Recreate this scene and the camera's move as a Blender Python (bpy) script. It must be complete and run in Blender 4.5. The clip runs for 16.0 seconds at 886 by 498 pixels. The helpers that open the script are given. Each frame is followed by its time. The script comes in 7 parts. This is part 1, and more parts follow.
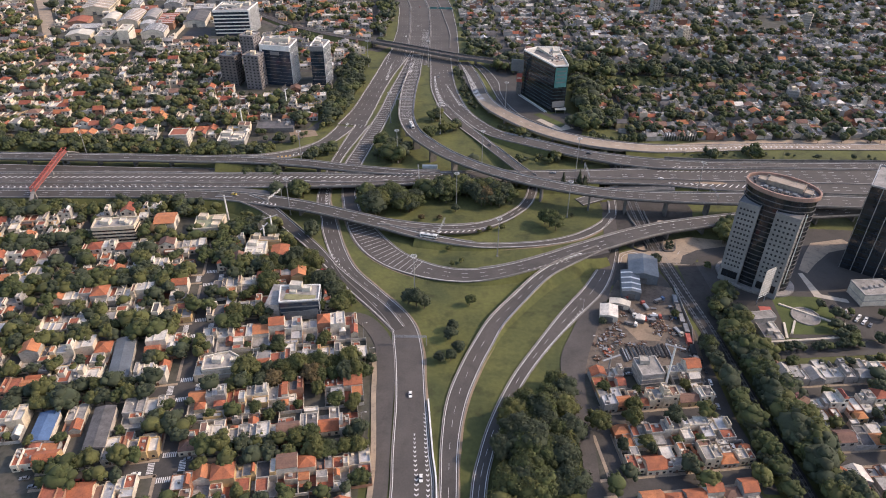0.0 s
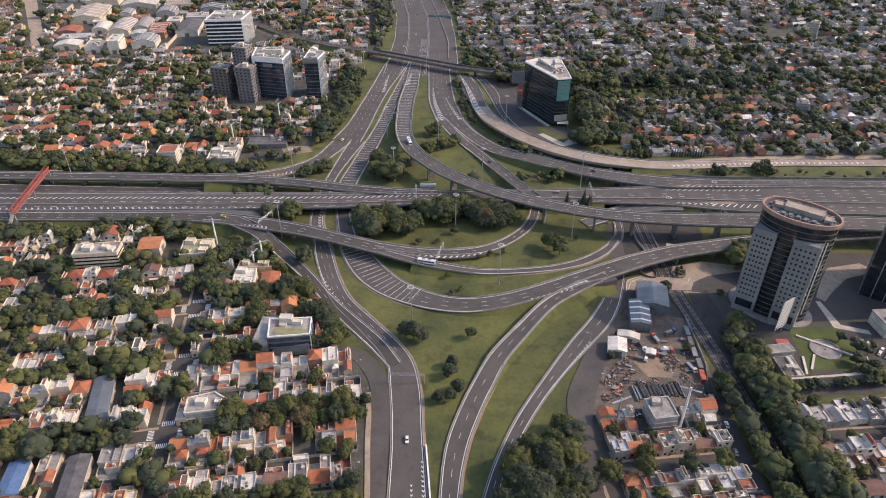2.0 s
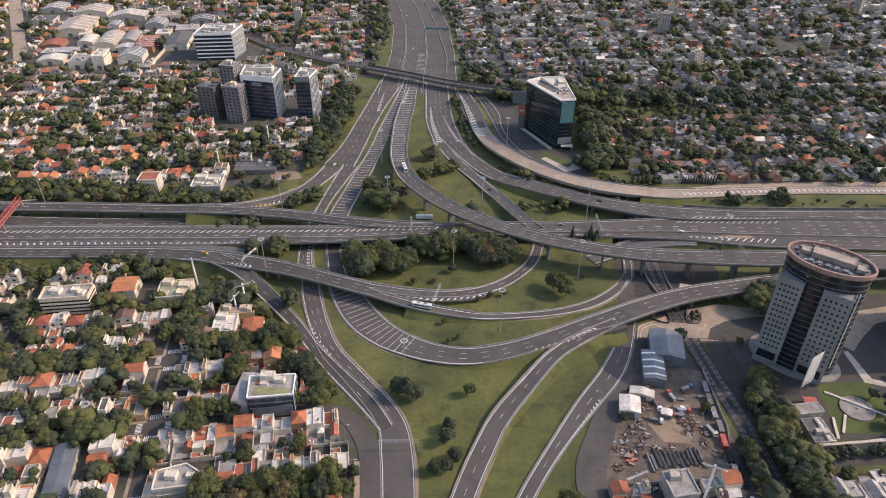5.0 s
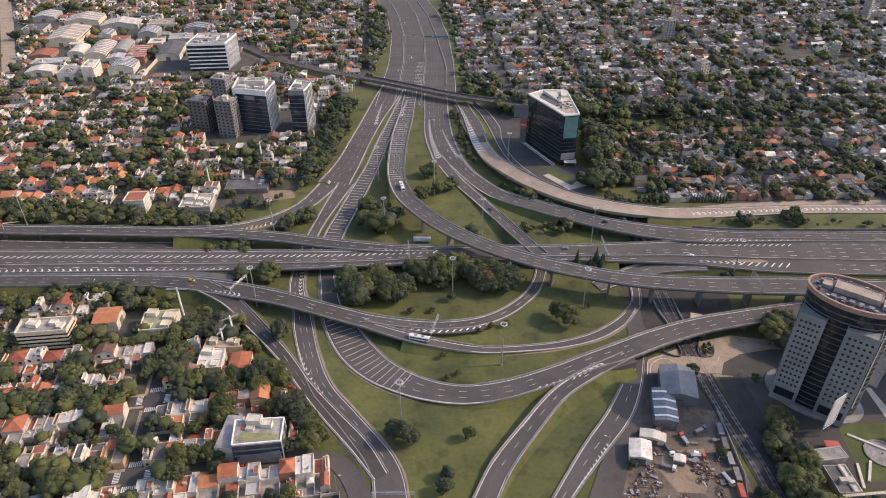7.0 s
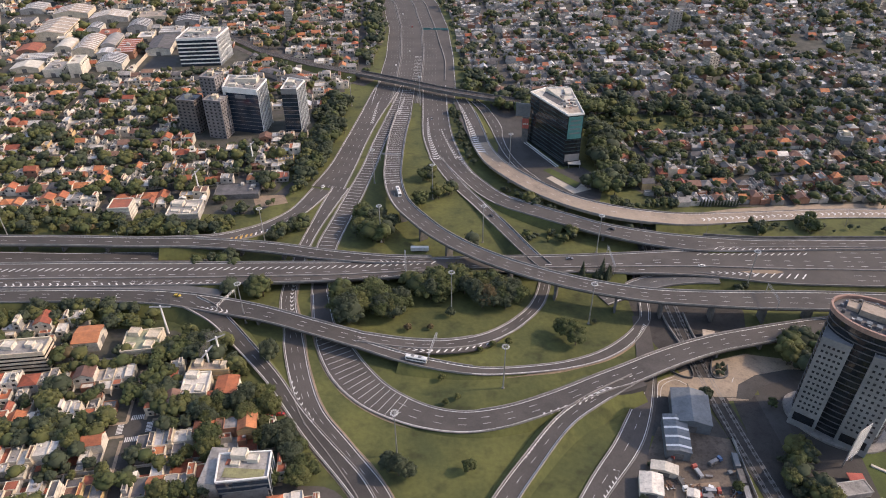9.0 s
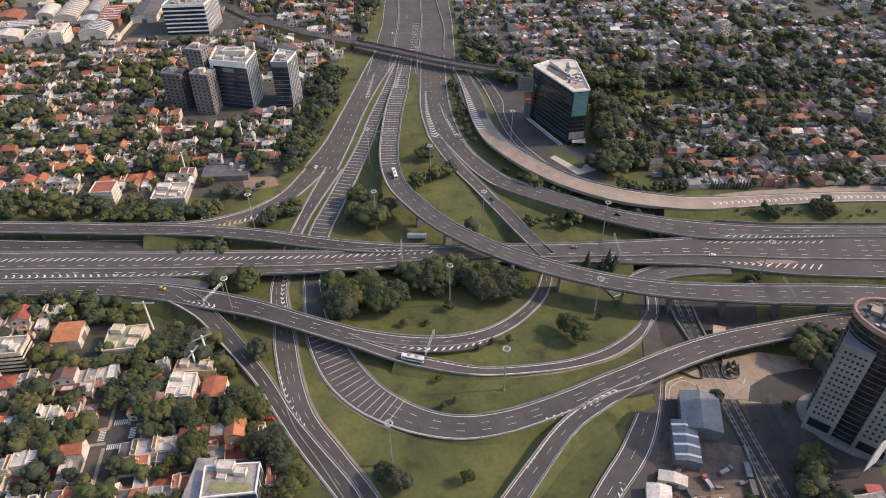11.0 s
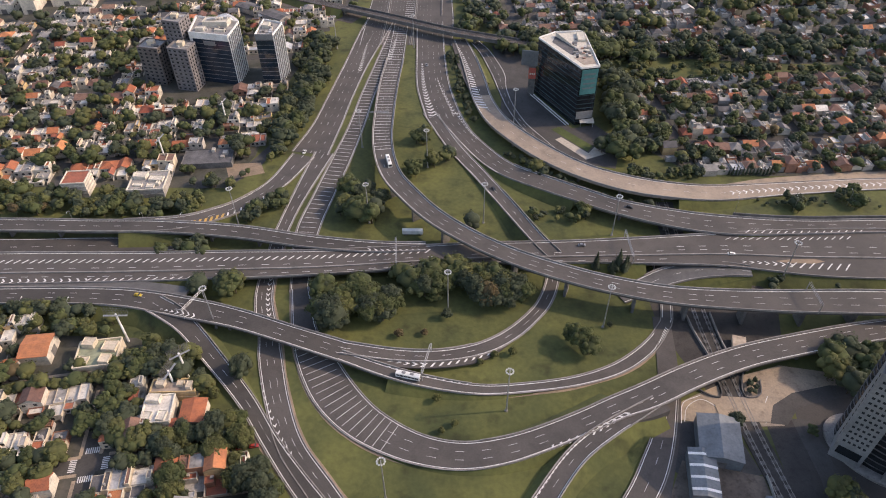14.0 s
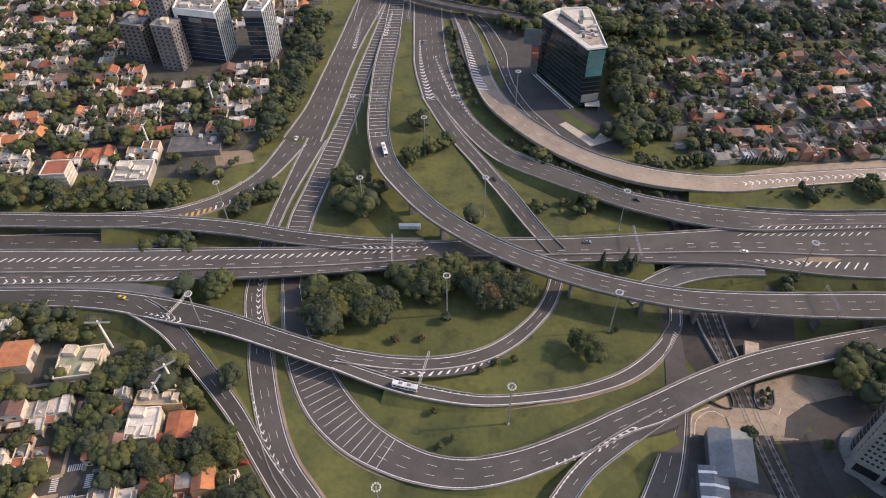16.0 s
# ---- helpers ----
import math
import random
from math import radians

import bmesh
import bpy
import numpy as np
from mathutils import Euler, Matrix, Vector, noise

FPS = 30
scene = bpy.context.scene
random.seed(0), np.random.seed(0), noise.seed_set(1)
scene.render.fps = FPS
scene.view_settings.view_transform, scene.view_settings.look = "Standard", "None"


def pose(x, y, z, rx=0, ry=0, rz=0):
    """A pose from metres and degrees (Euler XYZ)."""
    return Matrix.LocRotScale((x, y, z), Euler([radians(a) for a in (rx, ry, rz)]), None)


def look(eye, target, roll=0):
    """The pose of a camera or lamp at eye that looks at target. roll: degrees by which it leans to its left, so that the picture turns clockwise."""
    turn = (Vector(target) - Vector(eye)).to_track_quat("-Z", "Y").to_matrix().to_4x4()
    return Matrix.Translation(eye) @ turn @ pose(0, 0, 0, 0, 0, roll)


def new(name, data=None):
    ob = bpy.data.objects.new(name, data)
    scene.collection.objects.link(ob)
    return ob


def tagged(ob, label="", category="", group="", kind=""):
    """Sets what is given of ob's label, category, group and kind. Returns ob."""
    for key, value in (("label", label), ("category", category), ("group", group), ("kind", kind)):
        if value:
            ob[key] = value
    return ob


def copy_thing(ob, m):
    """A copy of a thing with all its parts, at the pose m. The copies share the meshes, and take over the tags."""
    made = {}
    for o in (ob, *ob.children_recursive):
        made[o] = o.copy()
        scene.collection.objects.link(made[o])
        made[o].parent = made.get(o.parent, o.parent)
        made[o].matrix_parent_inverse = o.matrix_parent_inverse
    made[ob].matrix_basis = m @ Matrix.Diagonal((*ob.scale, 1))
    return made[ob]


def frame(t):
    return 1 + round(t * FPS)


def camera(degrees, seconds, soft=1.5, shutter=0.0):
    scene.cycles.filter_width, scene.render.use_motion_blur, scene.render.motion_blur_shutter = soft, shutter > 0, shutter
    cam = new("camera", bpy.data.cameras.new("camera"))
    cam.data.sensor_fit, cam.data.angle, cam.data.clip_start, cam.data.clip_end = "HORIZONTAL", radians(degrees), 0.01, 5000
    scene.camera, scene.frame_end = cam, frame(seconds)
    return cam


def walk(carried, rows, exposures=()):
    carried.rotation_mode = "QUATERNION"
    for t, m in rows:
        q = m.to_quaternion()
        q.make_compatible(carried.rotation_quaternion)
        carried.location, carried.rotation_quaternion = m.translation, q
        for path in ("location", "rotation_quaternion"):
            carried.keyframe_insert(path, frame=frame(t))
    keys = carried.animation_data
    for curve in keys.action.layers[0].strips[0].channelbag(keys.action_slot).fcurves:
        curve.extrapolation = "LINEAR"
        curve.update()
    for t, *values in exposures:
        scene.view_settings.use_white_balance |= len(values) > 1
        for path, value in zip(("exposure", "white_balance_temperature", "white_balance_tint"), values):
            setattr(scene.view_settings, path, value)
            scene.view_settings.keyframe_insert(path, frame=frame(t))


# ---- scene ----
cam = camera(66.9, 16.0, soft=1.0)
PATH = [
    (0.0, (2.41, -14.34, 253.99), (-2.74, 68.56, 198.29), 0.3),
    (0.5, (1.85, -7.80, 254.15), (-3.20, 75.20, 198.55), 0.3),
    (1.0, (1.41, -1.06, 254.34), (-3.59, 81.94, 198.79), 0.3),
    (1.5, (1.10, 5.77, 254.60), (-3.90, 88.82, 199.10), 0.3),
    (2.0, (1.05, 12.60, 254.92), (-4.00, 95.70, 199.47), 0.2),
    (2.5, (0.98, 19.32, 255.35), (-4.02, 102.42, 199.95), 0.2),
    (3.0, (0.81, 26.01, 255.81), (-4.24, 109.16, 200.46), 0.2),
    (3.5, (0.63, 32.70, 256.25), (-4.37, 115.84, 200.95), 0.2),
    (4.0, (0.51, 39.41, 256.63), (-4.49, 122.66, 201.43), 0.2),
    (6.5, (0.13, 72.66, 259.92), (-4.97, 155.91, 204.72), 0.1),
    (7.0, (0.23, 79.37, 260.19), (-4.92, 162.67, 205.09), 0.0),
    (7.5, (0.34, 86.01, 260.50), (-4.91, 169.31, 205.45), -0.1),
    (8.0, (0.45, 92.74, 260.77), (-4.90, 176.09, 205.77), -0.1),
    (8.5, (0.51, 99.43, 261.06), (-4.79, 182.53, 205.71), -0.2),
    (9.0, (0.53, 106.39, 261.36), (-4.77, 188.54, 204.61), -0.3),
    (11.5, (0.10, 140.07, 263.66), (-5.00, 218.17, 201.41), -0.4),
    (12.0, (0.08, 147.06, 263.81), (-5.07, 224.51, 200.76), -0.5),
    (12.5, (0.05, 153.81, 264.05), (-5.05, 230.51, 200.10), -0.5),
    (13.0, (-0.07, 160.75, 264.31), (-5.17, 236.65, 199.36), -0.6),
    (13.5, (-0.29, 167.40, 264.71), (-5.34, 242.50, 198.86), -0.6),
    (14.0, (-0.57, 174.04, 265.10), (-5.57, 248.29, 198.30), -0.7),
    (14.5, (-0.90, 180.50, 265.55), (-5.75, 253.91, 197.85), -0.7),
    (15.0, (-1.15, 187.08, 265.97), (-6.00, 259.53, 197.22), -0.7),
    (15.5, (-1.46, 193.61, 266.38), (-6.21, 265.11, 196.58), -0.7),
    (16.0, (-1.93, 200.30, 266.70), (-6.58, 270.80, 195.90), -0.7),
]
walk(cam, [(t, look(eye, target, roll)) for t, eye, target, roll in PATH], [(0.0, 0.74, 6500, 19), (16.0, 0.68, 6650, 19)])

# ---- light ----
SUN_AZ = radians(8.5)      # sun stands over the east, a little north
SUN_EL = radians(36)
world = bpy.data.worlds.new("world")
scene.world = world
world.use_nodes = True
wn = world.node_tree
sky = wn.nodes.new("ShaderNodeTexSky")
sky.sky_type, sky.sun_disc = "NISHITA", False
sky.sun_elevation, sky.sun_rotation = SUN_EL, math.pi / 2 - SUN_AZ
sky.dust_density, sky.air_density = 2.0, 1.2
wn.links.new(sky.outputs[0], wn.nodes["Background"].inputs[0])
wn.nodes["Background"].inputs[1].default_value = 0.15
sun_data = bpy.data.lights.new("sun", "SUN")
sun_data.energy, sun_data.angle, sun_data.color = 2.1, radians(0.53), (1.0, 0.83, 0.63)
sun = new("sun", sun_data)
sun_dir = Vector((math.cos(SUN_AZ) * math.cos(SUN_EL), math.sin(SUN_AZ) * math.cos(SUN_EL), math.sin(SUN_EL)))
sun.matrix_world = look(sun_dir * 900, (0, 0, 0))


# ---- materials ----
def mat(name, c1, c2=None, rough=0.85, scale=0.25, fine=2.0, bump=0.0, metal=0.0, island=0.0, rand=0.0, stain=0.0):
    """Two-scale noise between two colours, fine grain, optional stains, bump and a shift by island or by object."""
    m = bpy.data.materials.new(name)
    m.use_nodes = True
    t, L = m.node_tree.nodes, m.node_tree.links.new
    b = t["Principled BSDF"]
    b.inputs["Roughness"].default_value, b.inputs["Metallic"].default_value = rough, metal
    c2 = c2 or tuple(v * 0.72 for v in c1)
    pos = t.new("ShaderNodeNewGeometry")
    n1, n2 = t.new("ShaderNodeTexNoise"), t.new("ShaderNodeTexNoise")
    n1.inputs["Scale"].default_value, n1.inputs["Detail"].default_value = scale, 5
    n2.inputs["Scale"].default_value, n2.inputs["Detail"].default_value = fine, 3
    for n in (n1, n2):
        L(pos.outputs["Position"], n.inputs["Vector"])
    r = t.new("ShaderNodeValToRGB")
    r.color_ramp.elements[0].position, r.color_ramp.elements[1].position = 0.33, 0.67
    r.color_ramp.elements[0].color, r.color_ramp.elements[1].color = (*c2, 1), (*c1, 1)
    L(n1.outputs["Fac"], r.inputs["Fac"])
    hsv = t.new("ShaderNodeHueSaturation")
    L(r.outputs["Color"], hsv.inputs["Color"])
    mr = t.new("ShaderNodeMapRange")
    mr.inputs["To Min"].default_value, mr.inputs["To Max"].default_value = 0.72, 1.28
    L(n2.outputs["Fac"], mr.inputs["Value"])
    val = mr.outputs[0]
    if island or rand:
        src = pos.outputs["Random Per Island"] if island else t.new("ShaderNodeObjectInfo").outputs["Random"]
        k = island or rand
        m2, mm = t.new("ShaderNodeMapRange"), t.new("ShaderNodeMath")
        m2.inputs["To Min"].default_value, m2.inputs["To Max"].default_value = 1 - k, 1 + k
        L(src, m2.inputs["Value"])
        mm.operation = "MULTIPLY"
        L(val, mm.inputs[0]), L(m2.outputs[0], mm.inputs[1])
        val = mm.outputs[0]
        m3 = t.new("ShaderNodeMapRange")
        m3.inputs["To Min"].default_value, m3.inputs["To Max"].default_value = 0.5 - 0.04 * k, 0.5 + 0.04 * k
        L(src, m3.inputs["Value"]), L(m3.outputs[0], hsv.inputs["Hue"])
    if stain:
        n3, m4, mm = t.new("ShaderNodeTexNoise"), t.new("ShaderNodeMapRange"), t.new("ShaderNodeMath")
        n3.inputs["Scale"].default_value, n3.inputs["Detail"].default_value = scale * 3.7, 6
        L(pos.outputs["Position"], n3.inputs["Vector"])
        m4.inputs["From Min"].default_value, m4.inputs["From Max"].default_value = 0.52, 0.7
        m4.inputs["To Min"].default_value, m4.inputs["To Max"].default_value = 1.0, 1 - stain
        L(n3.outputs["Fac"], m4.inputs["Value"])
        mm.operation = "MULTIPLY"
        L(val, mm.inputs[0]), L(m4.outputs[0], mm.inputs[1])
        val = mm.outputs[0]
    L(val, hsv.inputs["Value"])
    L(hsv.outputs["Color"], b.inputs["Base Color"])
    if bump:
        bp = t.new("ShaderNodeBump")
        bp.inputs["Strength"].default_value, bp.inputs["Distance"].default_value = bump, 0.3
        L(n2.outputs["Fac"], bp.inputs["Height"]), L(bp.outputs["Normal"], b.inputs["Normal"])
    return m


M_GRASS = mat("grass", (0.11, 0.113, 0.03), (0.05, 0.06, 0.018), 0.95, 0.025, 0.4, 0.6, stain=0.45)
M_SOIL = mat("city_soil", (0.09, 0.082, 0.068), (0.042, 0.044, 0.03), 0.95, 0.09, 0.7, 0.3, stain=0.3)
M_ASPHALT = mat("asphalt", (0.09, 0.079, 0.07), (0.064, 0.0565, 0.051), 0.9, 0.05, 1.3, stain=0.16)
# a darker tone of the asphalt above
M_ASPHALT_DARK = mat("darker_asphalt", (0.068, 0.06, 0.053), (0.048, 0.043, 0.039), 0.9, 0.05, 1.3, stain=0.16)
M_ASPHALT_OLD = mat("old_asphalt", (0.12, 0.115, 0.11), (0.085, 0.082, 0.08), 0.92, 0.08, 1.5, stain=0.2)
M_STREET = mat("street_asphalt", (0.076, 0.07, 0.064), (0.052, 0.048, 0.044), 0.92, 0.1, 1.2, stain=0.2)
M_CONCRETE_ROAD = mat("concrete_road", (0.31, 0.245, 0.185), (0.22, 0.176, 0.135), 0.9, 0.06, 1.0, stain=0.2)
M_CONCRETE = mat("concrete", (0.3, 0.275, 0.25), (0.2, 0.185, 0.17), 0.9, 0.2, 1.5, stain=0.3)
M_DARKCONC = mat("weathered_concrete", (0.16, 0.15, 0.14), (0.09, 0.085, 0.08), 0.9, 0.2, 1.5, stain=0.3)
M_PAVE = mat("pavement", (0.37, 0.285, 0.2), (0.25, 0.2, 0.15), 0.9, 0.1, 1.2, stain=0.3)
M_YARD = mat("yard_gravel", (0.16, 0.125, 0.095), (0.09, 0.073, 0.058), 0.95, 0.12, 0.9, 0.4, stain=0.4)
M_DIRT = mat("dirt", (0.3, 0.215, 0.145), (0.19, 0.145, 0.1), 0.95, 0.06, 0.8, 0.4, stain=0.3)
M_PAINT = mat("road_paint", (0.74, 0.72, 0.69), (0.52, 0.51, 0.49), 0.8, 0.5, 3.0)
M_WORN = mat("worn_road_paint", (0.36, 0.35, 0.33), (0.2, 0.195, 0.185), 0.85, 0.5, 3.0)
M_YELLOW = mat("yellow_paint", (0.55, 0.33, 0.07), (0.4, 0.25, 0.08), 0.8, 0.5, 3.0)
M_STEEL = mat("galvanised_steel", (0.42, 0.42, 0.42), (0.3, 0.3, 0.3), 0.5, 0.4, 2.0, metal=0.6)
M_WHITE = mat("white_paint", (0.78, 0.76, 0.72), (0.62, 0.6, 0.56), 0.7, 0.3, 2.0)
M_RED = mat("red_paint", (0.42, 0.1, 0.07), (0.32, 0.07, 0.05), 0.7, 0.3, 2.0)
M_BALLAST = mat("ballast", (0.12, 0.1, 0.085), (0.06, 0.05, 0.045), 0.95, 0.1, 2.0, 0.5, stain=0.3)
# near-black gravel of the railway bed, also used to paint shade on the ground
M_GRAVEL_AND_SHADE = mat("gravel_and_shade", (0.06, 0.053, 0.047), (0.035, 0.031, 0.028), 0.95, 0.1, 1.5, 0.4, stain=0.3)
M_RAIL = mat("rail_steel", (0.34, 0.31, 0.28), (0.22, 0.2, 0.18), 0.4, 0.5, 2.0, metal=0.7)
M_BARK = mat("bark", (0.12, 0.09, 0.065), (0.07, 0.055, 0.04), 0.95, 1.0, 4.0)
# the first, dark leaf colour leans blue-grey to take in distant haze
M_LEAF = [mat("leaves_dark_hazed", (0.067, 0.083, 0.045), (0.042, 0.053, 0.03), 0.9, 0.22, 0.9, island=0.14),
          mat("leaves_green", (0.09, 0.107, 0.036), (0.05, 0.062, 0.023), 0.9, 0.22, 0.9, island=0.14),
          mat("leaves_olive", (0.128, 0.132, 0.042), (0.07, 0.076, 0.027), 0.9, 0.22, 0.9, island=0.14),
          mat("leaves_autumn", (0.16, 0.115, 0.052), (0.09, 0.072, 0.034), 0.9, 0.22, 0.9, island=0.14),
          mat("blossom_pink", (0.3, 0.125, 0.14), (0.15, 0.08, 0.075), 0.9, 0.3, 1.1, island=0.22)]
for m in M_LEAF:       # light passes through thin leaves
    t, L = m.node_tree.nodes, m.node_tree.links.new
    b, tr, mx = t["Principled BSDF"], t.new("ShaderNodeBsdfTranslucent"), t.new("ShaderNodeMixShader")
    src = next(l.from_socket for l in m.node_tree.links if l.to_socket == b.inputs["Base Color"])
    L(src, tr.inputs["Color"])
    mx.inputs[0].default_value = 0.3
    L(b.outputs[0], mx.inputs[1]), L(tr.outputs[0], mx.inputs[2]), L(mx.outputs[0], t["Material Output"].inputs["Surface"])
WALLS = [mat("wall_white", (0.68, 0.61, 0.5), (0.46, 0.415, 0.34), 0.85, 0.25, 1.2, island=0.1, stain=0.25),
         mat("wall_cream", (0.62, 0.52, 0.38), (0.48, 0.4, 0.3), 0.85, 0.25, 1.2, island=0.14, stain=0.25),
         mat("wall_grey", (0.37, 0.345, 0.315), (0.25, 0.235, 0.215), 0.85, 0.25, 1.2, island=0.2, stain=0.3),
         mat("wall_brick", (0.34, 0.17, 0.1), (0.24, 0.12, 0.08), 0.9, 0.3, 1.5, island=0.18, stain=0.25),
         mat("wall_ochre", (0.52, 0.36, 0.17), (0.4, 0.28, 0.15), 0.85, 0.25, 1.2, island=0.15, stain=0.2),
         mat("wall_render", (0.46, 0.41, 0.35), (0.31, 0.28, 0.24), 0.85, 0.25, 1.2, island=0.2, stain=0.3)]
ROOFS = [mat("roof_terracotta", (0.4, 0.125, 0.055), (0.25, 0.085, 0.045), 0.85, 0.3, 2.2, 0.4, island=0.25, stain=0.25),
         mat("roof_orange_tile", (0.48, 0.18, 0.075), (0.32, 0.125, 0.06), 0.85, 0.3, 2.2, 0.4, island=0.22, stain=0.25),
         mat("roof_red_terrace", (0.35, 0.105, 0.06), (0.22, 0.08, 0.05), 0.85, 0.3, 1.5, island=0.25, stain=0.3),
         mat("roof_white", (0.66, 0.61, 0.53), (0.44, 0.405, 0.36), 0.7, 0.2, 1.2, island=0.15, stain=0.3),
         mat("roof_grey", (0.33, 0.305, 0.28), (0.19, 0.178, 0.165), 0.8, 0.2, 1.2, island=0.3, stain=0.35),
         mat("roof_dark", (0.13, 0.12, 0.12), (0.07, 0.068, 0.066), 0.85, 0.2, 1.2, island=0.3, stain=0.3),
         mat("roof_silver", (0.54, 0.52, 0.5), (0.4, 0.385, 0.37), 0.45, 0.2, 1.2, metal=0.3, island=0.15, stain=0.25),
         mat("roof_brown_tile", (0.22, 0.12, 0.085), (0.14, 0.08, 0.06), 0.85, 0.3, 2.0, 0.4, island=0.25, stain=0.25)]


def glass(name, tint, rough=0.08):
    m = mat(name, tint, tuple(v * 0.6 for v in tint), rough, 0.12, 0.6, rand=0.2)
    m.node_tree.nodes["Principled BSDF"].inputs["Specular IOR Level"].default_value = 0.7
    return m


M_GLASS = glass("dark_glass", (0.02, 0.024, 0.028))
M_GLASS_BLUE = glass("blue_glass", (0.025, 0.04, 0.06))
M_GLASS_OFFICE = glass("office_glass", (0.05, 0.075, 0.08), 0.12)
M_WINDOW = mat("window_pane", (0.03, 0.034, 0.038), (0.018, 0.02, 0.022), 0.15, 0.3, 1.0, island=0.4)
M_LAMP = mat("lamp_glass", (0.7, 0.7, 0.68), (0.55, 0.55, 0.53), 0.3, 1.0, 3.0)
M_RUBBER = mat("rubber", (0.03, 0.03, 0.03), None, 0.9, 1.0, 4.0)


# ---- mesh helpers ----
class Mesh:
    def __init__(self):
        self.v, self.f, self.m = [], [], []

    def add(self, verts, faces, k=0):
        o = len(self.v)
        self.v.extend(verts)
        self.f.extend(tuple(i + o for i in f) for f in faces)
        self.m.extend([k] * len(faces))
        return self

    def hexa(self, a, b, k=0):
        """A solid between a lower ring a and an upper ring b of the same length."""
        n = len(a)
        fs = [tuple(range(n - 1, -1, -1)), tuple(range(n, 2 * n))]
        fs += [(i, (i + 1) % n, n + (i + 1) % n, n + i) for i in range(n)]
        return self.add(list(a) + list(b), fs, k)

    def box(self, x0, x1, y0, y1, z0, z1, k=0):
        r = ((x0, y0), (x1, y0), (x1, y1), (x0, y1))
        return self.hexa([(x, y, z0) for x, y in r], [(x, y, z1) for x, y in r], k)

    def tube(self, p, q, r0, r1=None, n=8, k=0):
        p, q = Vector(p), Vector(q)
        r1 = r0 if r1 is None else r1
        d = (q - p).normalized()
        u = d.cross(Vector((0, 0, 1)) if abs(d.z) < 0.9 else Vector((1, 0, 0))).normalized()
        w = d.cross(u)
        ring = [u * math.cos(a) + w * math.sin(a) for a in (2 * math.pi * i / n for i in range(n))]
        return self.hexa([tuple(p + c * r0) for c in ring], [tuple(q + c * r1) for c in ring], k)

    def ring(self, e0, e1, z0, z1):
        """A closed band between an inner and an outer outline."""
        n = len(e0)
        vs = [(x, y, z) for z in (z0, z1) for e in (e0, e1) for x, y in e]
        fs = []
        for i in range(n):
            j = (i + 1) % n
            fs += [(i, j, n + j, n + i), (2 * n + i, 3 * n + i, 3 * n + j, 2 * n + j), (n + i, n + j, 3 * n + j, 3 * n + i), (j, i, 2 * n + i, 2 * n + j)]
        return self.add(vs, fs)

    def data(self, name, mats, soft=False):
        me = bpy.data.meshes.new(name)
        me.from_pydata(self.v, [], self.f)
        for m in mats if isinstance(mats, (list, tuple)) else [mats]:
            me.materials.append(m)
        if soft:
            me.polygons.foreach_set("use_smooth", [True] * len(me.polygons))
        if any(self.m):
            me.polygons.foreach_set("material_index", self.m)
        me.update()
        return me


def part(name, mesh, material, parent, label=""):
    ob = new(name, mesh.data(name, material) if isinstance(mesh, Mesh) else mesh)
    if parent is not None:
        ob.parent = parent
    return tagged(ob, label) if label else ob


def thing(name, label, category, group="", at=None, kind=""):
    ob = new(name)
    if at is not None:
        ob.matrix_basis = at
    return tagged(ob, label, category, group, kind)


def whole(name, mesh, material, label, category, group="", at=None, kind=""):
    ob = new(name, mesh.data(name, material))
    if at is not None:
        ob.matrix_basis = at
    return tagged(ob, label, category, group, kind)


# ---- ground ----
N = 40
gv = [(-3000 + 6000 * i / N, -2600 + 6000 * j / N, 0.0) for j in range(N + 1) for i in range(N + 1)]
gf = [(j * (N + 1) + i, j * (N + 1) + i + 1, (j + 1) * (N + 1) + i + 1, (j + 1) * (N + 1) + i) for j in range(N) for i in range(N)]
whole("ground", Mesh().add(gv, gf), M_GRASS, "mown green grass lawn between the highway ramps", "ground", kind="structure")

ZONES = {
    "southwest": [(-44, 100), (-48, 240), (-53, 272), (-60, 281), (-74, 290), (-118, 345), (-150, 380), (-175, 392), (-700, 388), (-700, 100)],
    "northwest": [(-168, 522), (-420, 512), (-1100, 512), (-1100, 1700), (-290, 1700), (-130, 1010), (-128, 830), (-150, 760), (-160, 660), (-158, 560)],
    "northeast": [(112, 585), (140, 556), (190, 552), (250, 556), (1100, 570), (1100, 1700), (-130, 1700), (-58, 1100), (-40, 1000), (-28, 880), (-10, 800), (40, 745), (96, 700), (100, 640)],
    "southeast": [(168, 90), (165, 180), (162, 240), (158, 262), (214, 269), (520, 294), (520, 90)],
    "rail_side": [(62, 90), (60, 253), (121, 262), (124, 235), (131, 190), (138, 90)],
}


def inside(poly, x, y):
    c = False
    for (x0, y0), (x1, y1) in zip(poly, poly[1:] + poly[:1]):
        if (y0 > y) != (y1 > y) and x < (x1 - x0) * (y - y0) / (y1 - y0) + x0:
            c = not c
    return c


for key, poly in ZONES.items():
    whole("pavement_" + key, Mesh().hexa([(x, y, -0.3) for x, y in poly], [(x, y, 0.04) for x, y in poly]), M_SOIL,
          "grey and brown yards and paving between houses", "pavement", kind="structure")


# ---- roads ----
TRACKS = []          # centre samples and half widths, kept clear of houses and trees


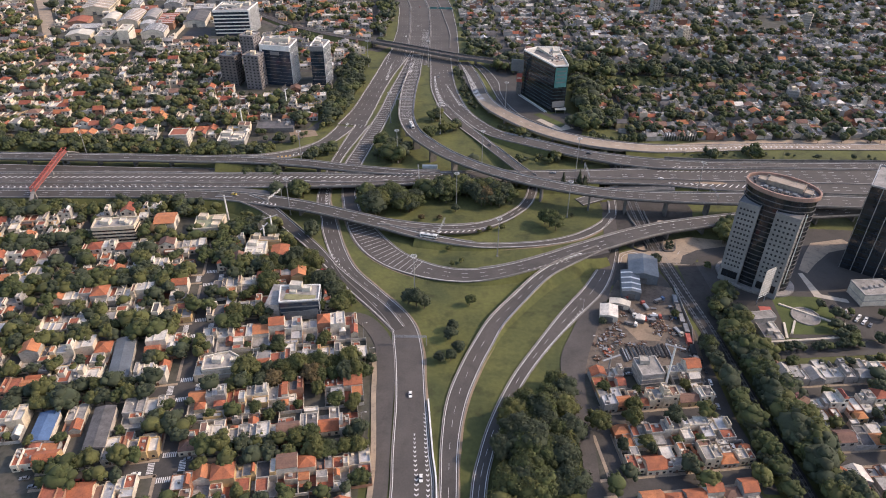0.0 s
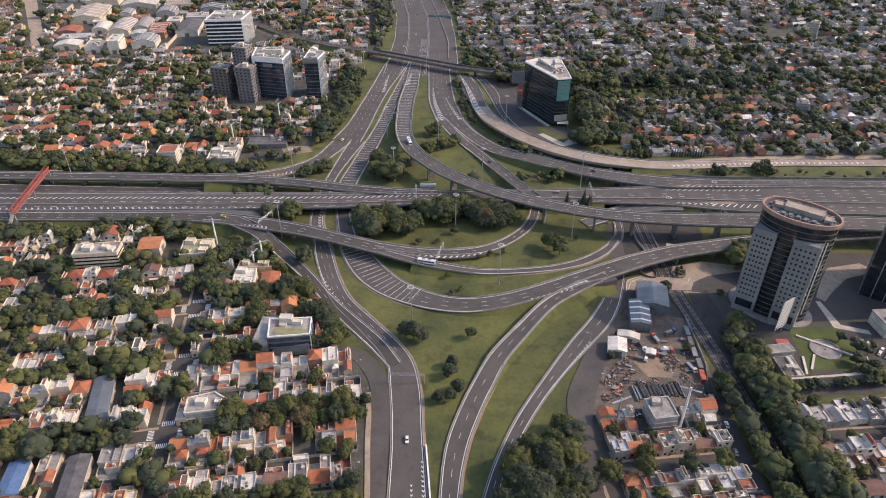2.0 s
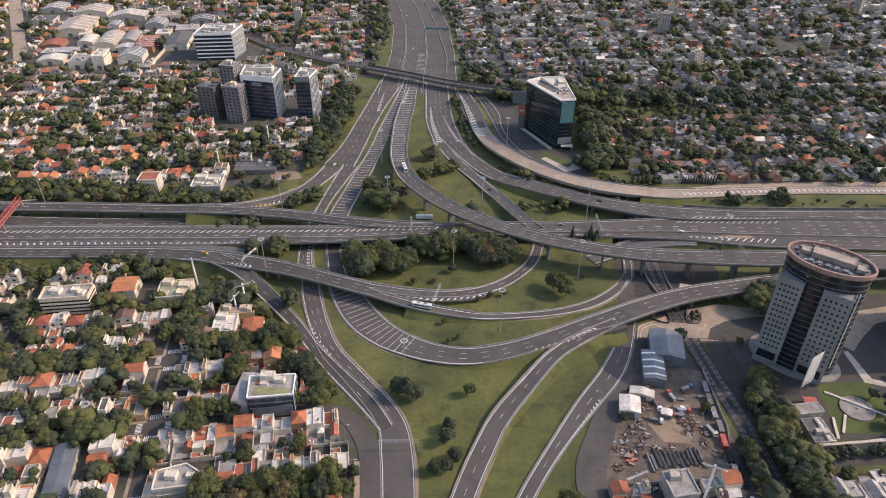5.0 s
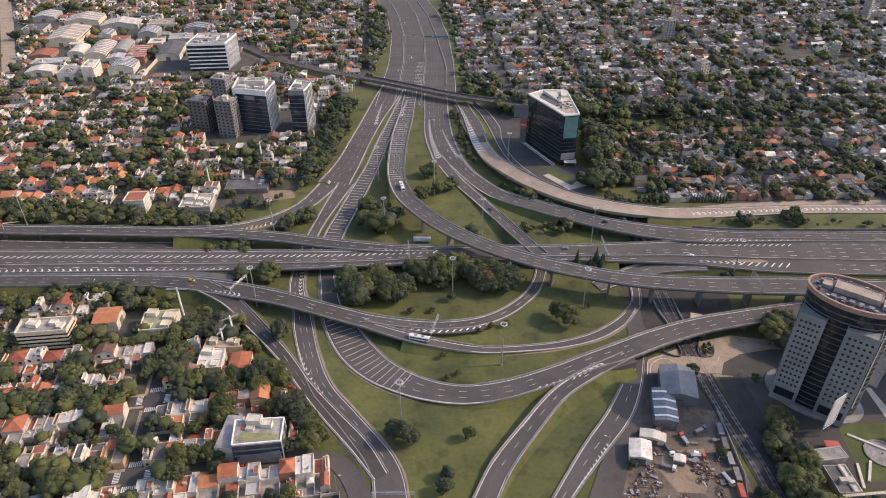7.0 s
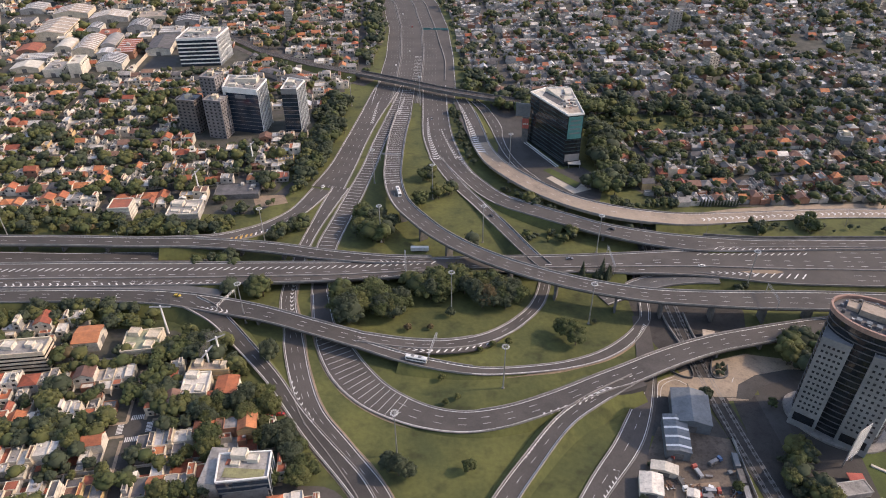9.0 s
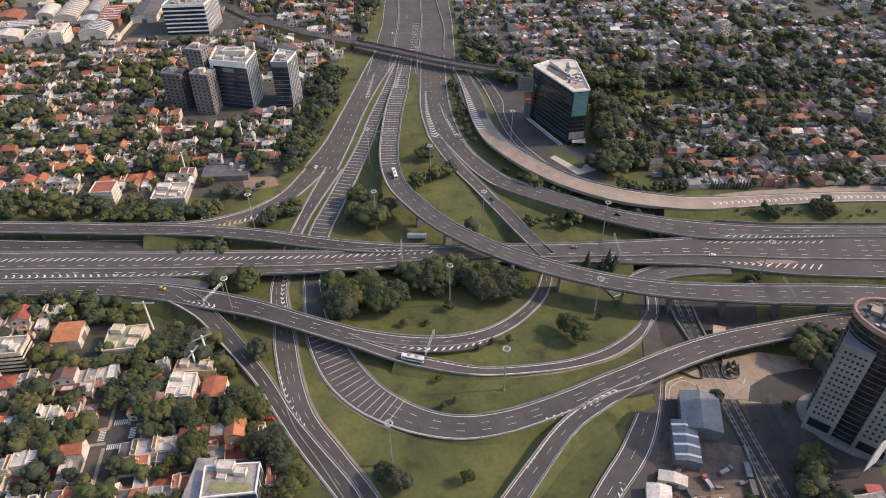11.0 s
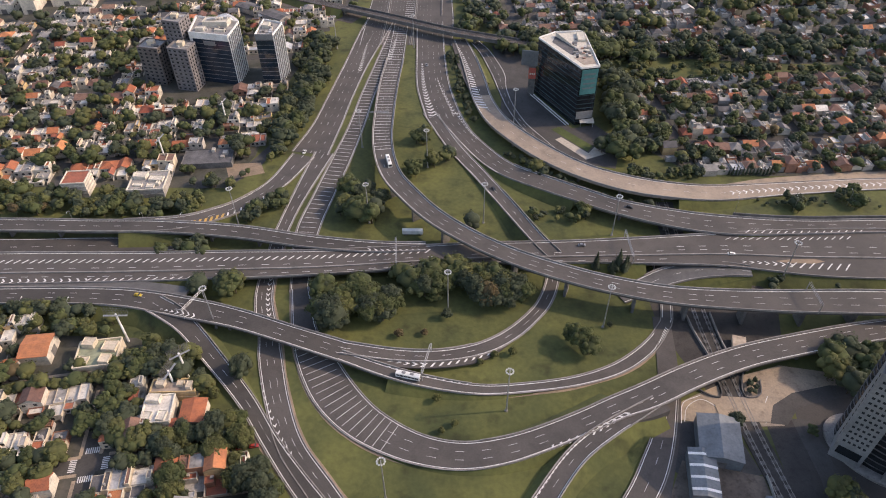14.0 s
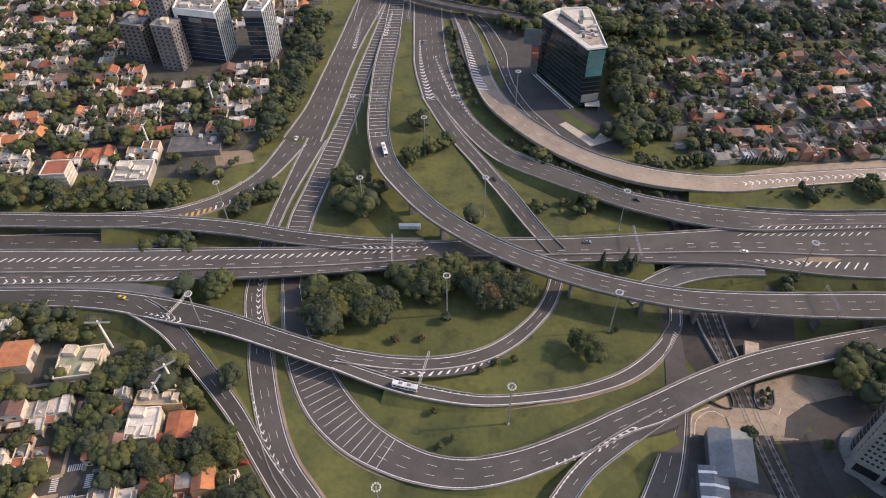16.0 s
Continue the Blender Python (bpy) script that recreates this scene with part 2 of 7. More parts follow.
def sample(ctrl, step=4.0):
    """Smooth line through control rows (x, y, z, width): points, widths, left normals, arc lengths, row numbers."""
    rows = [np.array(r[:4], float) for r in ctrl]
    c, own = [rows[0]], []
    for k, (p, q) in enumerate(zip(rows, rows[1:])):
        n = max(1, int(round(np.linalg.norm(q[:2] - p[:2]) / 45)))
        for i in range(1, n + 1):
            c.append(p + (q - p) * i / n)
            own.append(k)
    c = [2 * c[0] - c[1]] + c + [2 * c[-1] - c[-2]]
    out, idx = [], []
    for i in range(1, len(c) - 2):
        n = max(2, int(np.linalg.norm(c[i + 1][:2] - c[i][:2]) / step))
        for k in range(n):
            t = k / n
            out.append(0.5 * (2 * c[i] + (c[i + 1] - c[i - 1]) * t + (2 * c[i - 1] - 5 * c[i] + 4 * c[i + 1] - c[i + 2]) * t * t
                              + (3 * c[i] - c[i - 1] - 3 * c[i + 1] + c[i + 2]) * t ** 3))
            idx.append(own[i - 1])
    out.append(c[-2])
    idx.append(len(ctrl) - 2)
    a = np.array(out)
    d = np.gradient(a[:, :2], axis=0)
    d /= np.linalg.norm(d, axis=1)[:, None]
    nrm = np.stack([-d[:, 1], d[:, 0]], 1)
    s = np.concatenate([[0], np.cumsum(np.linalg.norm(np.diff(a[:, :2], axis=0), axis=1))])
    return a[:, :3], a[:, 3], nrm, s, idx


def strip(mesh, P, Nn, lo, hi, z0, z1, sel=None, k=0):
    """A solid ribbon beside a line, between offsets lo and hi and heights z0 and z1 above it (arrays or numbers)."""
    n = len(P)
    lo, hi, z0, z1 = (np.broadcast_to(np.asarray(v, float), n) for v in (lo, hi, z0, z1))
    ring = []
    for i in range(n):
        x, y, z = P[i]
        nx, ny = Nn[i]
        ring.append([(x + nx * lo[i], y + ny * lo[i], z + z0[i]), (x + nx * hi[i], y + ny * hi[i], z + z0[i]),
                     (x + nx * hi[i], y + ny * hi[i], z + z1[i]), (x + nx * lo[i], y + ny * lo[i], z + z1[i])])
    i = 0
    while i < n - 1:
        if sel is not None and not sel[i]:
            i += 1
            continue
        j = i
        while j < n - 1 and (sel is None or sel[j]):
            j += 1
        vs = [p for r in ring[i:j + 1] for p in r]
        m = j - i
        fs = [(0, 1, 2, 3), tuple(4 * m + q for q in (3, 2, 1, 0))]
        for q in range(m):
            a, b = 4 * q, 4 * q + 4
            fs += [(a + 1, a, b, b + 1), (a + 2, a + 1, b + 1, b + 2), (a + 3, a + 2, b + 2, b + 3), (a, a + 3, b + 3, b)]
        mesh.add(vs, fs, k)
        i = j
    return mesh


ROAD_LIFT = [0.10]


def road(name, label, ctrl, lanes, flags, material=None, rails=True, edge=True, dash=True, median=0, kind="structure", lift=None, wall=False, offs=None, clearance=0.0, dash_from=-1e9):
    """flags: a letter for each stretch between rows; g on the ground, e on an embankment, b a bridge."""
    P, W, Nn, S, idx = sample(ctrl)
    ROAD_LIFT[0] += 0.012
    up = ROAD_LIFT[0]
    P = P + np.array([0, 0, up])
    fl = [flags[min(i, len(flags) - 1)] for i in idx]
    TRACKS.append((P[:, :2], W / 2, P[:, 2], fl, name))
    base = np.array([-1.4 if f == "b" else -min(P[i, 2] + 0.1, 0.6) for i, f in enumerate(fl)])
    ob = whole(name, strip(Mesh(), P, Nn, -W / 2, W / 2, base, 0), material or M_ASPHALT, label, "road", kind=kind)
    paint = Mesh()
    mark = 0.07
    if edge:
        for sgn in (-1, 1):
            strip(paint, P, Nn, sgn * (W / 2 - 0.85) - 0.16, sgn * (W / 2 - 0.85) + 0.16, 0.02, mark)
    if dash and lanes > 1:
        keep = [int(s // 4) % 3 == 0 and p[1] > dash_from for s, p in zip(S, P)]
        for k in range(1, lanes):
            o = -W / 2 + 0.85 + (W - 1.7) * k / lanes
            hw_ = 0.06 if name in ("east_carriageway", "west_carriageway") else 0.065
            strip(paint, P, Nn, o - hw_, o + hw_, 0.02, mark, keep)
    if not dash and lanes > 1 and clearance:
        for k in range(1, lanes):
            o = -W / 2 + 0.85 + (W - 1.7) * k / lanes
            strip(paint, P, Nn, o - 0.065, o + 0.065, 0.02, mark, [int(s // 4) % 3 == 0 and s > clearance for s in S])
    if paint.f:
        part("lane_marking", paint, M_PAINT, ob, "worn white lane and edge lines")
    if rails:
        high = [f == "b" or P[i, 2] > 2.2 for i, f in enumerate(fl)]
        low = [not h for h in high]
        for sgn in (-1, 1):
            if any(high):
                part("parapet", strip(Mesh(), P, Nn, sgn * W / 2 - 0.2, sgn * W / 2 + 0.2, -0.3, 0.95, high), M_CONCRETE, ob, "weathered concrete parapet")
            if any(low[:-1]) and wall:
                part("kerb", strip(Mesh(), P, Nn, sgn * W / 2 - 0.22, sgn * W / 2 + 0.22, -0.1, 0.42, low), M_CONCRETE, ob)
    if median:
        for o in (offs or [0.0]):
            part("median_barrier", strip(Mesh(), P, Nn, o - 0.35, o + 0.35, 0, 0.85), M_CONCRETE, ob, "concrete median barrier")
    if "e" in flags:
        for sgn in (-1, 1):
            m = Mesh()
            sel = [f == "e" and P[i, 2] > 0.5 for i, f in enumerate(fl)]
            n = len(P)
            for i in range(n - 1):
                if not sel[i]:
                    continue
                q = []
                for j in (i, i + 1):
                    x, y, z = P[j]
                    e, h = W[j] / 2 - 0.25, max(z - 0.35, 0.05)
                    r = e + 0.5 + 1.15 * h
                    q += [(x + sgn * Nn[j][0] * e, y + sgn * Nn[j][1] * e, h), (x + sgn * Nn[j][0] * r, y + sgn * Nn[j][1] * r, -0.1),
                          (x + sgn * Nn[j][0] * e, y + sgn * Nn[j][1] * e, -0.1)]
                m.add(q, [(0, 1, 4, 3), (1, 2, 5, 4), (2, 0, 3, 5), (0, 2, 1), (3, 4, 5)])
            if m.f:
                part("embankment", m, M_GRASS, ob, "grassy road embankment slope")
    return ob, (P, W, Nn, S, fl)


def piers(ob, line, gap=26, wide=0.5):
    P, W, Nn, S, fl = line
    last = -1e9
    for i in range(len(P)):
        if fl[i] != "b" or P[i, 2] < 3.6 or S[i] - last < gap:
            continue
        blocked = False
        for Q, hw, z, f2, nm in TRACKS:
            if nm == ob.name:
                continue
            d = np.hypot(Q[:, 0] - P[i, 0], Q[:, 1] - P[i, 1])
            j = int(d.argmin())
            if z[j] < P[i, 2] - 2 and d[j] < hw[j] + 1.6 + W[i] * 0.2:
                blocked = True
        if blocked:
            continue
        last = S[i]
        x, y, z = P[i]
        a = math.atan2(Nn[i][1], Nn[i][0])
        m = Mesh()
        w = W[i] * wide
        m.box(-w / 2, w / 2, -0.7, 0.7, 0, z - 2.2)
        m.hexa([(-w / 2, -0.8, z - 2.2), (w / 2, -0.8, z - 2.2), (w / 2, 0.8, z - 2.2), (-w / 2, 0.8, z - 2.2)],
               [(-w * 0.85, -0.8, z - 1.35), (w * 0.85, -0.8, z - 1.35), (w * 0.85, 0.8, z - 1.35), (-w * 0.85, 0.8, z - 1.35)])
        p = part("pier", m, M_DARKCONC, ob, "concrete bridge pier")
        p.matrix_basis = pose(x, y, 0, 0, 0, math.degrees(a))


def bars(ob, line, s0, s1, lo, hi, gap, width=0.5, slant=0.0, label="white hatched road marking", chev=False, paint=None, up=0.0):
    """Painted bars across a road between arc lengths; lo and hi: offsets (numbers or pairs for start and end); slant in metres."""
    P, W, Nn, S, fl = line
    m = Mesh()
    lo = lo if isinstance(lo, tuple) else (lo, lo)
    hi = hi if isinstance(hi, tuple) else (hi, hi)

    def at(s, o):
        x = np.interp(s, S, P[:, 0]) + o * np.interp(s, S, Nn[:, 0])
        y = np.interp(s, S, P[:, 1]) + o * np.interp(s, S, Nn[:, 1])
        return x, y, np.interp(s, S, P[:, 2])

    s = s0
    while s < s1:
        t = (s - s0) / max(s1 - s0, 1e-6)
        a, b = lo[0] + (lo[1] - lo[0]) * t, hi[0] + (hi[1] - hi[0]) * t
        segs = [((s, a), (s + slant, (a + b) / 2)), ((s + slant, (a + b) / 2), (s, b))] if chev else [((s, a), (s + slant, b))]
        for (sa, oa), (sb, ob_) in segs:
            q = [at(sa, oa), at(sb, ob_), at(sb + width, ob_), at(sa + width, oa)]
            m.hexa([(x, y, z + 0.03) for x, y, z in q], [(x, y, z + 0.09 + up) for x, y, z in q])
        s += gap
    return part("hatching", m, paint or M_PAINT, ob, label)


def s_at(line, x, y):
    P, S = line[0], line[3]
    return float(S[int(np.hypot(P[:, 0] - x, P[:, 1] - y).argmin())])


HW = "wide grey asphalt highway with white lane lines"
RP = "curved grey asphalt highway ramp"
north, l_north = road("north_highway", "very wide asphalt highway with many lanes and median barriers",
                      [(-70, 740, 0, 84), (-71, 790, 0, 84), (-76, 884, 0, 80), (-87, 990, 0, 78), (-108, 1101, 0, 80), (-134, 1196, 0, 80), (-190, 1400, 0, 80)],
                      14, "gggggg", median=1, offs=[-4.5, 22.0], rails=False, dash=False)
low_w, l_low = road("underpass_road", "grey asphalt road that dives under the highway",
                    [(-120, 478, 0, 8.5), (-117, 428, 0, 9.9), (-107, 398, 0, 10.7), (-102, 382, 0, 12), (-92, 356, 0, 11.5), (-80, 333, 0, 11.5), (-61, 311, 0, 12),
                     (-41, 286, 0, 14), (-34, 263, 0, 16), (-29, 228, 0, 15.6), (-25, 192, 0, 18), (-22, 167, 0, 19.5), (-19, 60, 0, 20)], 3, "gggggggggggg", wall=True, dash_from=292)
west_t, l_wt = road("west_through_road", "grey asphalt carriageway between guard kerbs",
                    [(-110, 566, 0, 14), (-114, 538, 0, 11.8), (-118, 505, 0, 9), (-120, 478, 0, 8.5)], 2, "gggg", wall=True)
ladder, l_ladder = road("hatched_road", "grey asphalt road covered with ladder markings",
                        [(-82, 775, 0, 11), (-84, 745, 0, 11.2), (-87, 698, 0, 12), (-91, 648, 0, 11.5), (-93, 600, 0, 12.2), (-97, 555, 0, 14.0), (-101, 517, 0, 14.1), (-104, 478, 0, 14.4), (-98, 429, 0, 10)],
                        1, "ggggggggg", wall=True)
west_c, l_wc = road("west_carriageway", HW, [(-98, 800, 0, 26), (-102, 766, 0, 26), (-108, 704, 0, 21), (-112, 651, 0, 20.3), (-115, 603, 0, 22), (-120, 565, 0, 27)], 4, "ggggg", wall=True)
west_r, l_wr = road("west_ramp", RP, [(-124, 562, 0, 17), (-134, 528, 1, 13.5), (-148, 503, 3, 13), (-163, 488, 5, 13), (-182, 477, 6.5, 13), (-215, 472, 7, 12)], 2, "geeee", wall=True)
east_c, l_ec = road("east_carriageway", HW, [(-52, 790, 0, 25), (-46, 721, 0, 25.2), (-40, 667, 0, 27), (-29, 619, 0, 27)], 5, "ggg", wall=True)
ne_slip, l_nes = road("northeast_slip_road", RP, [(-40, 624, 0, 10), (-19, 578, 0, 10.5), (1, 542, 1, 9.8), (19, 507, 3, 9.8), (34, 476, 5.5, 9), (44, 460, 6, 9)], 2, "geeee", wall=True)
ne_ramp, l_ner = road("northeast_ramp", RP, [(-25, 622, 0, 18), (-13, 595, 0, 14.5), (3, 569, 0, 15.5), (18, 549, 2, 15.4), (36, 535, 4, 15.5), (64, 518, 5.5, 15), (88, 504, 7, 14.6), (122, 494, 7, 17),
                                             (153, 490, 7, 17), (192, 491, 6.6, 13), (231, 494, 6.4, 12), (420, 505, 6.2, 12)], 3, "ggeeebbbeeee", wall=True)
brown, l_br = road("concrete_ramp", "pale brown concrete highway ramp with parapets",
                   [(-22, 752, 1, 11), (-13, 714, 2, 13.5), (-5, 670, 3.2, 15), (0, 640, 4.4, 15), (9, 610, 6, 15.5), (21, 589, 6.8, 16), (42, 564, 7, 17), (67, 543, 7, 16), (96, 530, 6.5, 17), (126, 525, 5.5, 16.3),
                    (154, 527, 3.4, 15.9), (193, 536, 1, 13.5), (254, 545, 0.4, 12.3), (480, 560, 0.2, 12)], 2, "eebbbbbbbeeee", M_CONCRETE_ROAD, wall=True)
main, l_main = road("main_ramp", "broad curving grey asphalt ramp with hatched shoulder",
                    [(-98, 432, 0, 10), (-88, 399, 0, 13.2), (-80, 384, 0, 18.5), (-67, 364, 0, 21), (-52, 349, 0, 19.5), (-35, 339, 0.5, 16.8), (-19, 333.5, 1, 14.8), (-3, 332, 1.5, 14), (13, 334.5, 2.5, 13.4),
                     (29, 340, 3.5, 12.5), (50, 349.5, 5, 12.2), (66, 357.5, 6.4, 12.4), (81, 364, 7.4, 13.8), (103, 376, 8, 13.6), (126, 387, 8, 13), (149, 395, 8, 12.8), (196, 408, 8, 12.5), (420, 452, 6.5, 12.5)],
                    3, "gggggeeeeeebbbbbbb", wall=True, dash=False, clearance=104)
south, l_south = road("south_ramp", RP, [(84, 361, 7.4, 6), (59, 344.5, 5.6, 8.4), (44, 331, 4.5, 8.8), (28, 308, 3, 9.6), (15, 287, 2, 10.4), (8, 270, 1, 11), (1, 250, 0.4, 11), (-5, 226, 0, 10.6), (-7, 199, 0, 9), (-6, 168, 0, 8.4), (-3, 60, 0, 8.4)],
                      2, "eeeeeegggg", wall=True)
highway, l_hw = road("east_west_highway", HW, [(-460, 418, 6, 27), (-257, 434, 6, 26), (-196, 438, 6, 24), (-135, 443, 6, 22.5), (-90, 447, 6, 20.1), (-45, 453, 6, 19), (1, 459, 6, 18), (48, 462.5, 6, 18.5), (94, 466, 6, 22),
                                               (140, 469, 6, 28.3), (186, 469, 6, 39), (221, 470, 6, 42), (460, 476, 6, 44)], 6, "eeebbebebeeeee", median=1, offs=[-4.2], dash=False)
exit_w, l_ex = road("exit_road", "grey asphalt exit road beside the highway", [(-460, 398, 6, 12), (-245, 413, 6, 12), (-216, 414.5, 6, 12.2), (-186, 414, 6, 12.9), (-154, 408.5, 6.5, 14), (-123, 401.5, 7, 12.4), (-93, 392, 7, 11.7), (-64, 383.5, 6, 12.4)],
                    3, "eeeebbb", M_ASPHALT_DARK)
loop_i, l_li = road("inner_loop", RP, [(-66, 386, 6.1, 8), (-39, 384, 4.5, 7.6), (-16, 386, 3, 7.6), (4, 393, 1.5, 8.2), (19, 404, 0.5, 8.2), (31, 418, 0, 7.7), (38, 430, 0, 7.9), (43, 448, 0, 7.5), (46, 480, 0, 7.5)], 2, "beeeegggg", wall=True)
loop_o, l_lo = road("outer_loop", RP, [(-66, 381, 6.1, 6), (-40, 373, 4.5, 7), (-19, 369, 3, 6.8), (4, 367.5, 1.5, 6), (28, 371, 0.5, 5.8), (51, 376.5, 0, 6.2), (71, 385, 0, 7.2), (86, 397, 0, 7.4), (96, 410, 0, 6.4), (102, 426, 0, 6), (104, 480, 0, 6)],
                    1, "beeegggggg", wall=True)
slip_w, l_sw = road("west_slip_road", RP, [(-172, 411, 6.4, 12), (-160, 404.5, 6.2, 12), (-148, 396, 5, 10.4), (-129, 378, 3, 9.5), (-107, 356, 1, 8.4), (-90, 335, 0, 8), (-75, 318, 0, 9.2), (-54, 296, 0, 10), (-41, 279, 0, 8)], 2, "eeeeeggg", M_ASPHALT_DARK, wall=True, dash_from=300)
nw_ramp, l_nw = road("northwest_viaduct", "elevated grey asphalt ramp on a viaduct", [(-460, 462, 7, 11), (-275, 470, 7, 11), (-232, 471, 7, 11), (-193, 472.5, 7, 10.8), (-143, 470, 7, 11), (-100, 463.5, 7, 10.4), (-60, 461, 6.5, 9), (-30, 463, 6.2, 7)], 2, "bbbbbbe", M_ASPHALT_DARK)
low_n, l_ln = road("side_road", "dark asphalt side road below the viaduct", [(-460, 448, 3, 17), (-273, 455.5, 2, 15), (-232, 460, 1, 15), (-195, 462.5, 0.3, 13), (-176, 463, 0.1, 5)], 2, "eegg", M_ASPHALT_DARK, rails=False)
under, l_un = road("underpass_ramp", "curved asphalt ramp that sinks below the flyover", [(152, 452, 5.6, 8), (138, 453.5, 5, 11), (122, 453, 4, 13), (106, 449, 2.5, 13), (92, 442, 1, 12), (78, 434, 0.3, 11)], 2, "eeeeg", M_ASPHALT_OLD)
fly, l_fly = road("flyover", "long curved concrete flyover with asphalt deck and parapets",
                  [(-79, 802, 0.2, 13), (-78, 777, 0.25, 14), (-76, 713, 0.5, 15), (-76, 667, 1.1, 15.6), (-73, 614, 4.6, 15.0), (-68, 566, 9.3, 14.1), (-58, 527, 13, 13.2), (-43, 502, 14, 13), (-25, 480, 14.5, 12.5), (-3, 462, 14.5, 12), (21, 447.5, 14.5, 12),
                   (49, 435.5, 14.5, 12.2), (75, 427.5, 14.5, 12.2), (101, 422.5, 14.5, 12.6), (127, 421, 14.5, 13.5), (160, 421, 14.5, 15.2), (199, 422.5, 14.5, 16.5), (460, 428, 12, 16.5)], 3, "eebbbbbbbbbbbbbbb")
service_se, l_sse = road("service_road", "grey asphalt service road with a dashed edge", [(93, 372, 0, 9), (87, 350, 0, 10), (80, 333, 0, 12), (73, 320, 0, 12), (60, 301, 0, 11), (42, 272, 0, 8), (27, 244, 0, 7.5), (16, 216, 0, 7), (10, 192, 0, 7), (7, 169, 0, 7), (6, 60, 0, 7)], 2, "ggggggggggg", wall=True, rails=True)
street_e, l_se = road("east_street", "worn asphalt street along a scrap yard", [(98, 420, 0, 9), (95, 385, 0, 10), (90, 355, 0, 10), (77, 315, 0, 11), (65, 283, 0, 13), (57, 259, 0, 14), (56, 236, 0, 10), (58, 200, 0, 7), (58, 90, 0, 7)], 1, "gggggggg", M_ASPHALT, rails=False, edge=False, dash=False)
service_w, l_sv = road("west_service_street", "worn asphalt street beside the houses", [(-80, 287, 0, 8), (-63, 286, 0, 9), (-49, 268, 0, 10), (-44, 245, 0, 9.5), (-42, 227, 0, 9), (-38, 191, 0, 6.4), (-36, 166, 0, 6.4), (-33, 60, 0, 6.4)], 1, "ggggggg", M_ASPHALT, rails=False, edge=False, dash=False)
for ob, ln in ((fly, l_fly), (main, l_main), (highway, l_hw), (exit_w, l_ex), (nw_ramp, l_nw), (brown, l_br), (ne_ramp, l_ner), (loop_i, l_li)):
    piers(ob, ln)

# paved strip between the highway and the exit road
P, W, Nn, S, fl = l_ex
part("shoulder", strip(Mesh(), P, Nn, W / 2 - 0.3, W / 2 + np.interp(P[:, 0], (-250, -190, -150), (5.2, 6.5, 7.5)), -1.2, -0.03, [p[0] < -158 for p in P]), M_ASPHALT_OLD, exit_w, "worn brownish paved shoulder")
# asphalt top of the upper concrete ramp and the gore beside it
P, W, Nn, S, fl = l_br
part("asphalt_top", strip(Mesh(), P, Nn, -W / 2 + 0.5, W / 2 - 0.5, 0.005, 0.025, [p[1] > 648 for p in P]), M_ASPHALT, brown, "grey asphalt surface of the upper ramp")
part("gore_pavement", strip(Mesh(), P, Nn, -W / 2 - np.interp(P[:, 1], (650, 700, 745), (0.3, 4.5, 3.0)), -W / 2 + 0.2, -1.0, 0.0, [p[1] > 652 for p in P]), M_ASPHALT, brown)
# long retaining wall behind the northeast ramp, tan verge street behind the concrete ramp
P, W, Nn, S, fl = l_ner
whole("retaining_wall", strip(Mesh(), P, Nn, W / 2 + 0.7, W / 2 + 1.3, -3.0, 2.4, [150 < p[0] for p in P]), M_DARKCONC, "long grey retaining wall beside the ramp", "wall", kind="structure")
P, W, Nn, S, fl = l_br
Q = P.copy()
Q[:, 2] = 0
whole("verge_street", strip(Mesh(), Q, Nn, W / 2 + 1.0, W / 2 + np.interp(P[:, 0], (150, 190, 300), (4, 7, 9)), -0.1, 0.1, [p[0] > 150 for p in P]), M_PAVE, "tan dusty street behind the ramp", "street", kind="structure")

# painted hatching
bars(main, l_main, s_at(l_main, -88, 399), s_at(l_main, -36, 340), -7.5, 7.5, 4.2, 0.2)
P, W, Nn, S, fl = l_main
s0_ = s_at(l_main, 36, 343)
sel = [S[i] > s0_ and P[i][0] < 84 for i in range(len(P))]
part("gore_pavement", strip(Mesh(), P, Nn, -W / 2 - np.clip((S - s0_) * 0.3, 0.2, 3.6), -W / 2 + 0.3, -np.clip(P[:, 2], 0.5, 4.5), 0.03, sel), M_ASPHALT, main)
bars(main, l_main, s_at(l_main, 31, 341), s_at(l_main, 50, 349.5), (-6.4, -7.1), (-4.4, -4.9), 3.9, 0.9, 0.5, up=0.12)
bars(main, l_main, s_at(l_main, 51, 350), s_at(l_main, 70, 359), (-7.4, -5.4), (-4.6, -3.9), 3.7, 1.2, 1.5, chev=True, up=0.3)
bars(south, l_south, s_at(l_south, 52, 338), s_at(l_south, 27, 307), -3.9, -3.2, 2.7, 1.2, 0.0)
bars(loop_o, l_lo, s_at(l_lo, 88, 399), s_at(l_lo, 98, 413), (-2.6, -2.9), (-2.3, -0.6), 1.5, 0.6, 0.8)
bars(ladder, l_ladder, 20, s_at(l_ladder, -104, 470), -5.2, 4.2, 4.6, 0.24)
bars(fly, l_fly, s_at(l_fly, -78, 776), s_at(l_fly, -66, 555), -6.0, 5.4, 4.8, 0.3)
bars(low_w, l_low, s_at(l_low, -97, 368), s_at(l_low, -79, 331), (-6.4, -2.8), (-5.4, -0.6), 4.2, 0.8, 1.3, chev=True, up=0.1)
bars(low_w, l_low, s_at(l_low, -119, 442), s_at(l_low, -108, 402), 1.0, 3.2, 4.0, 1.1, 1.6, chev=True)
P, W, Nn, S, fl = l_hw
dm = Mesh()
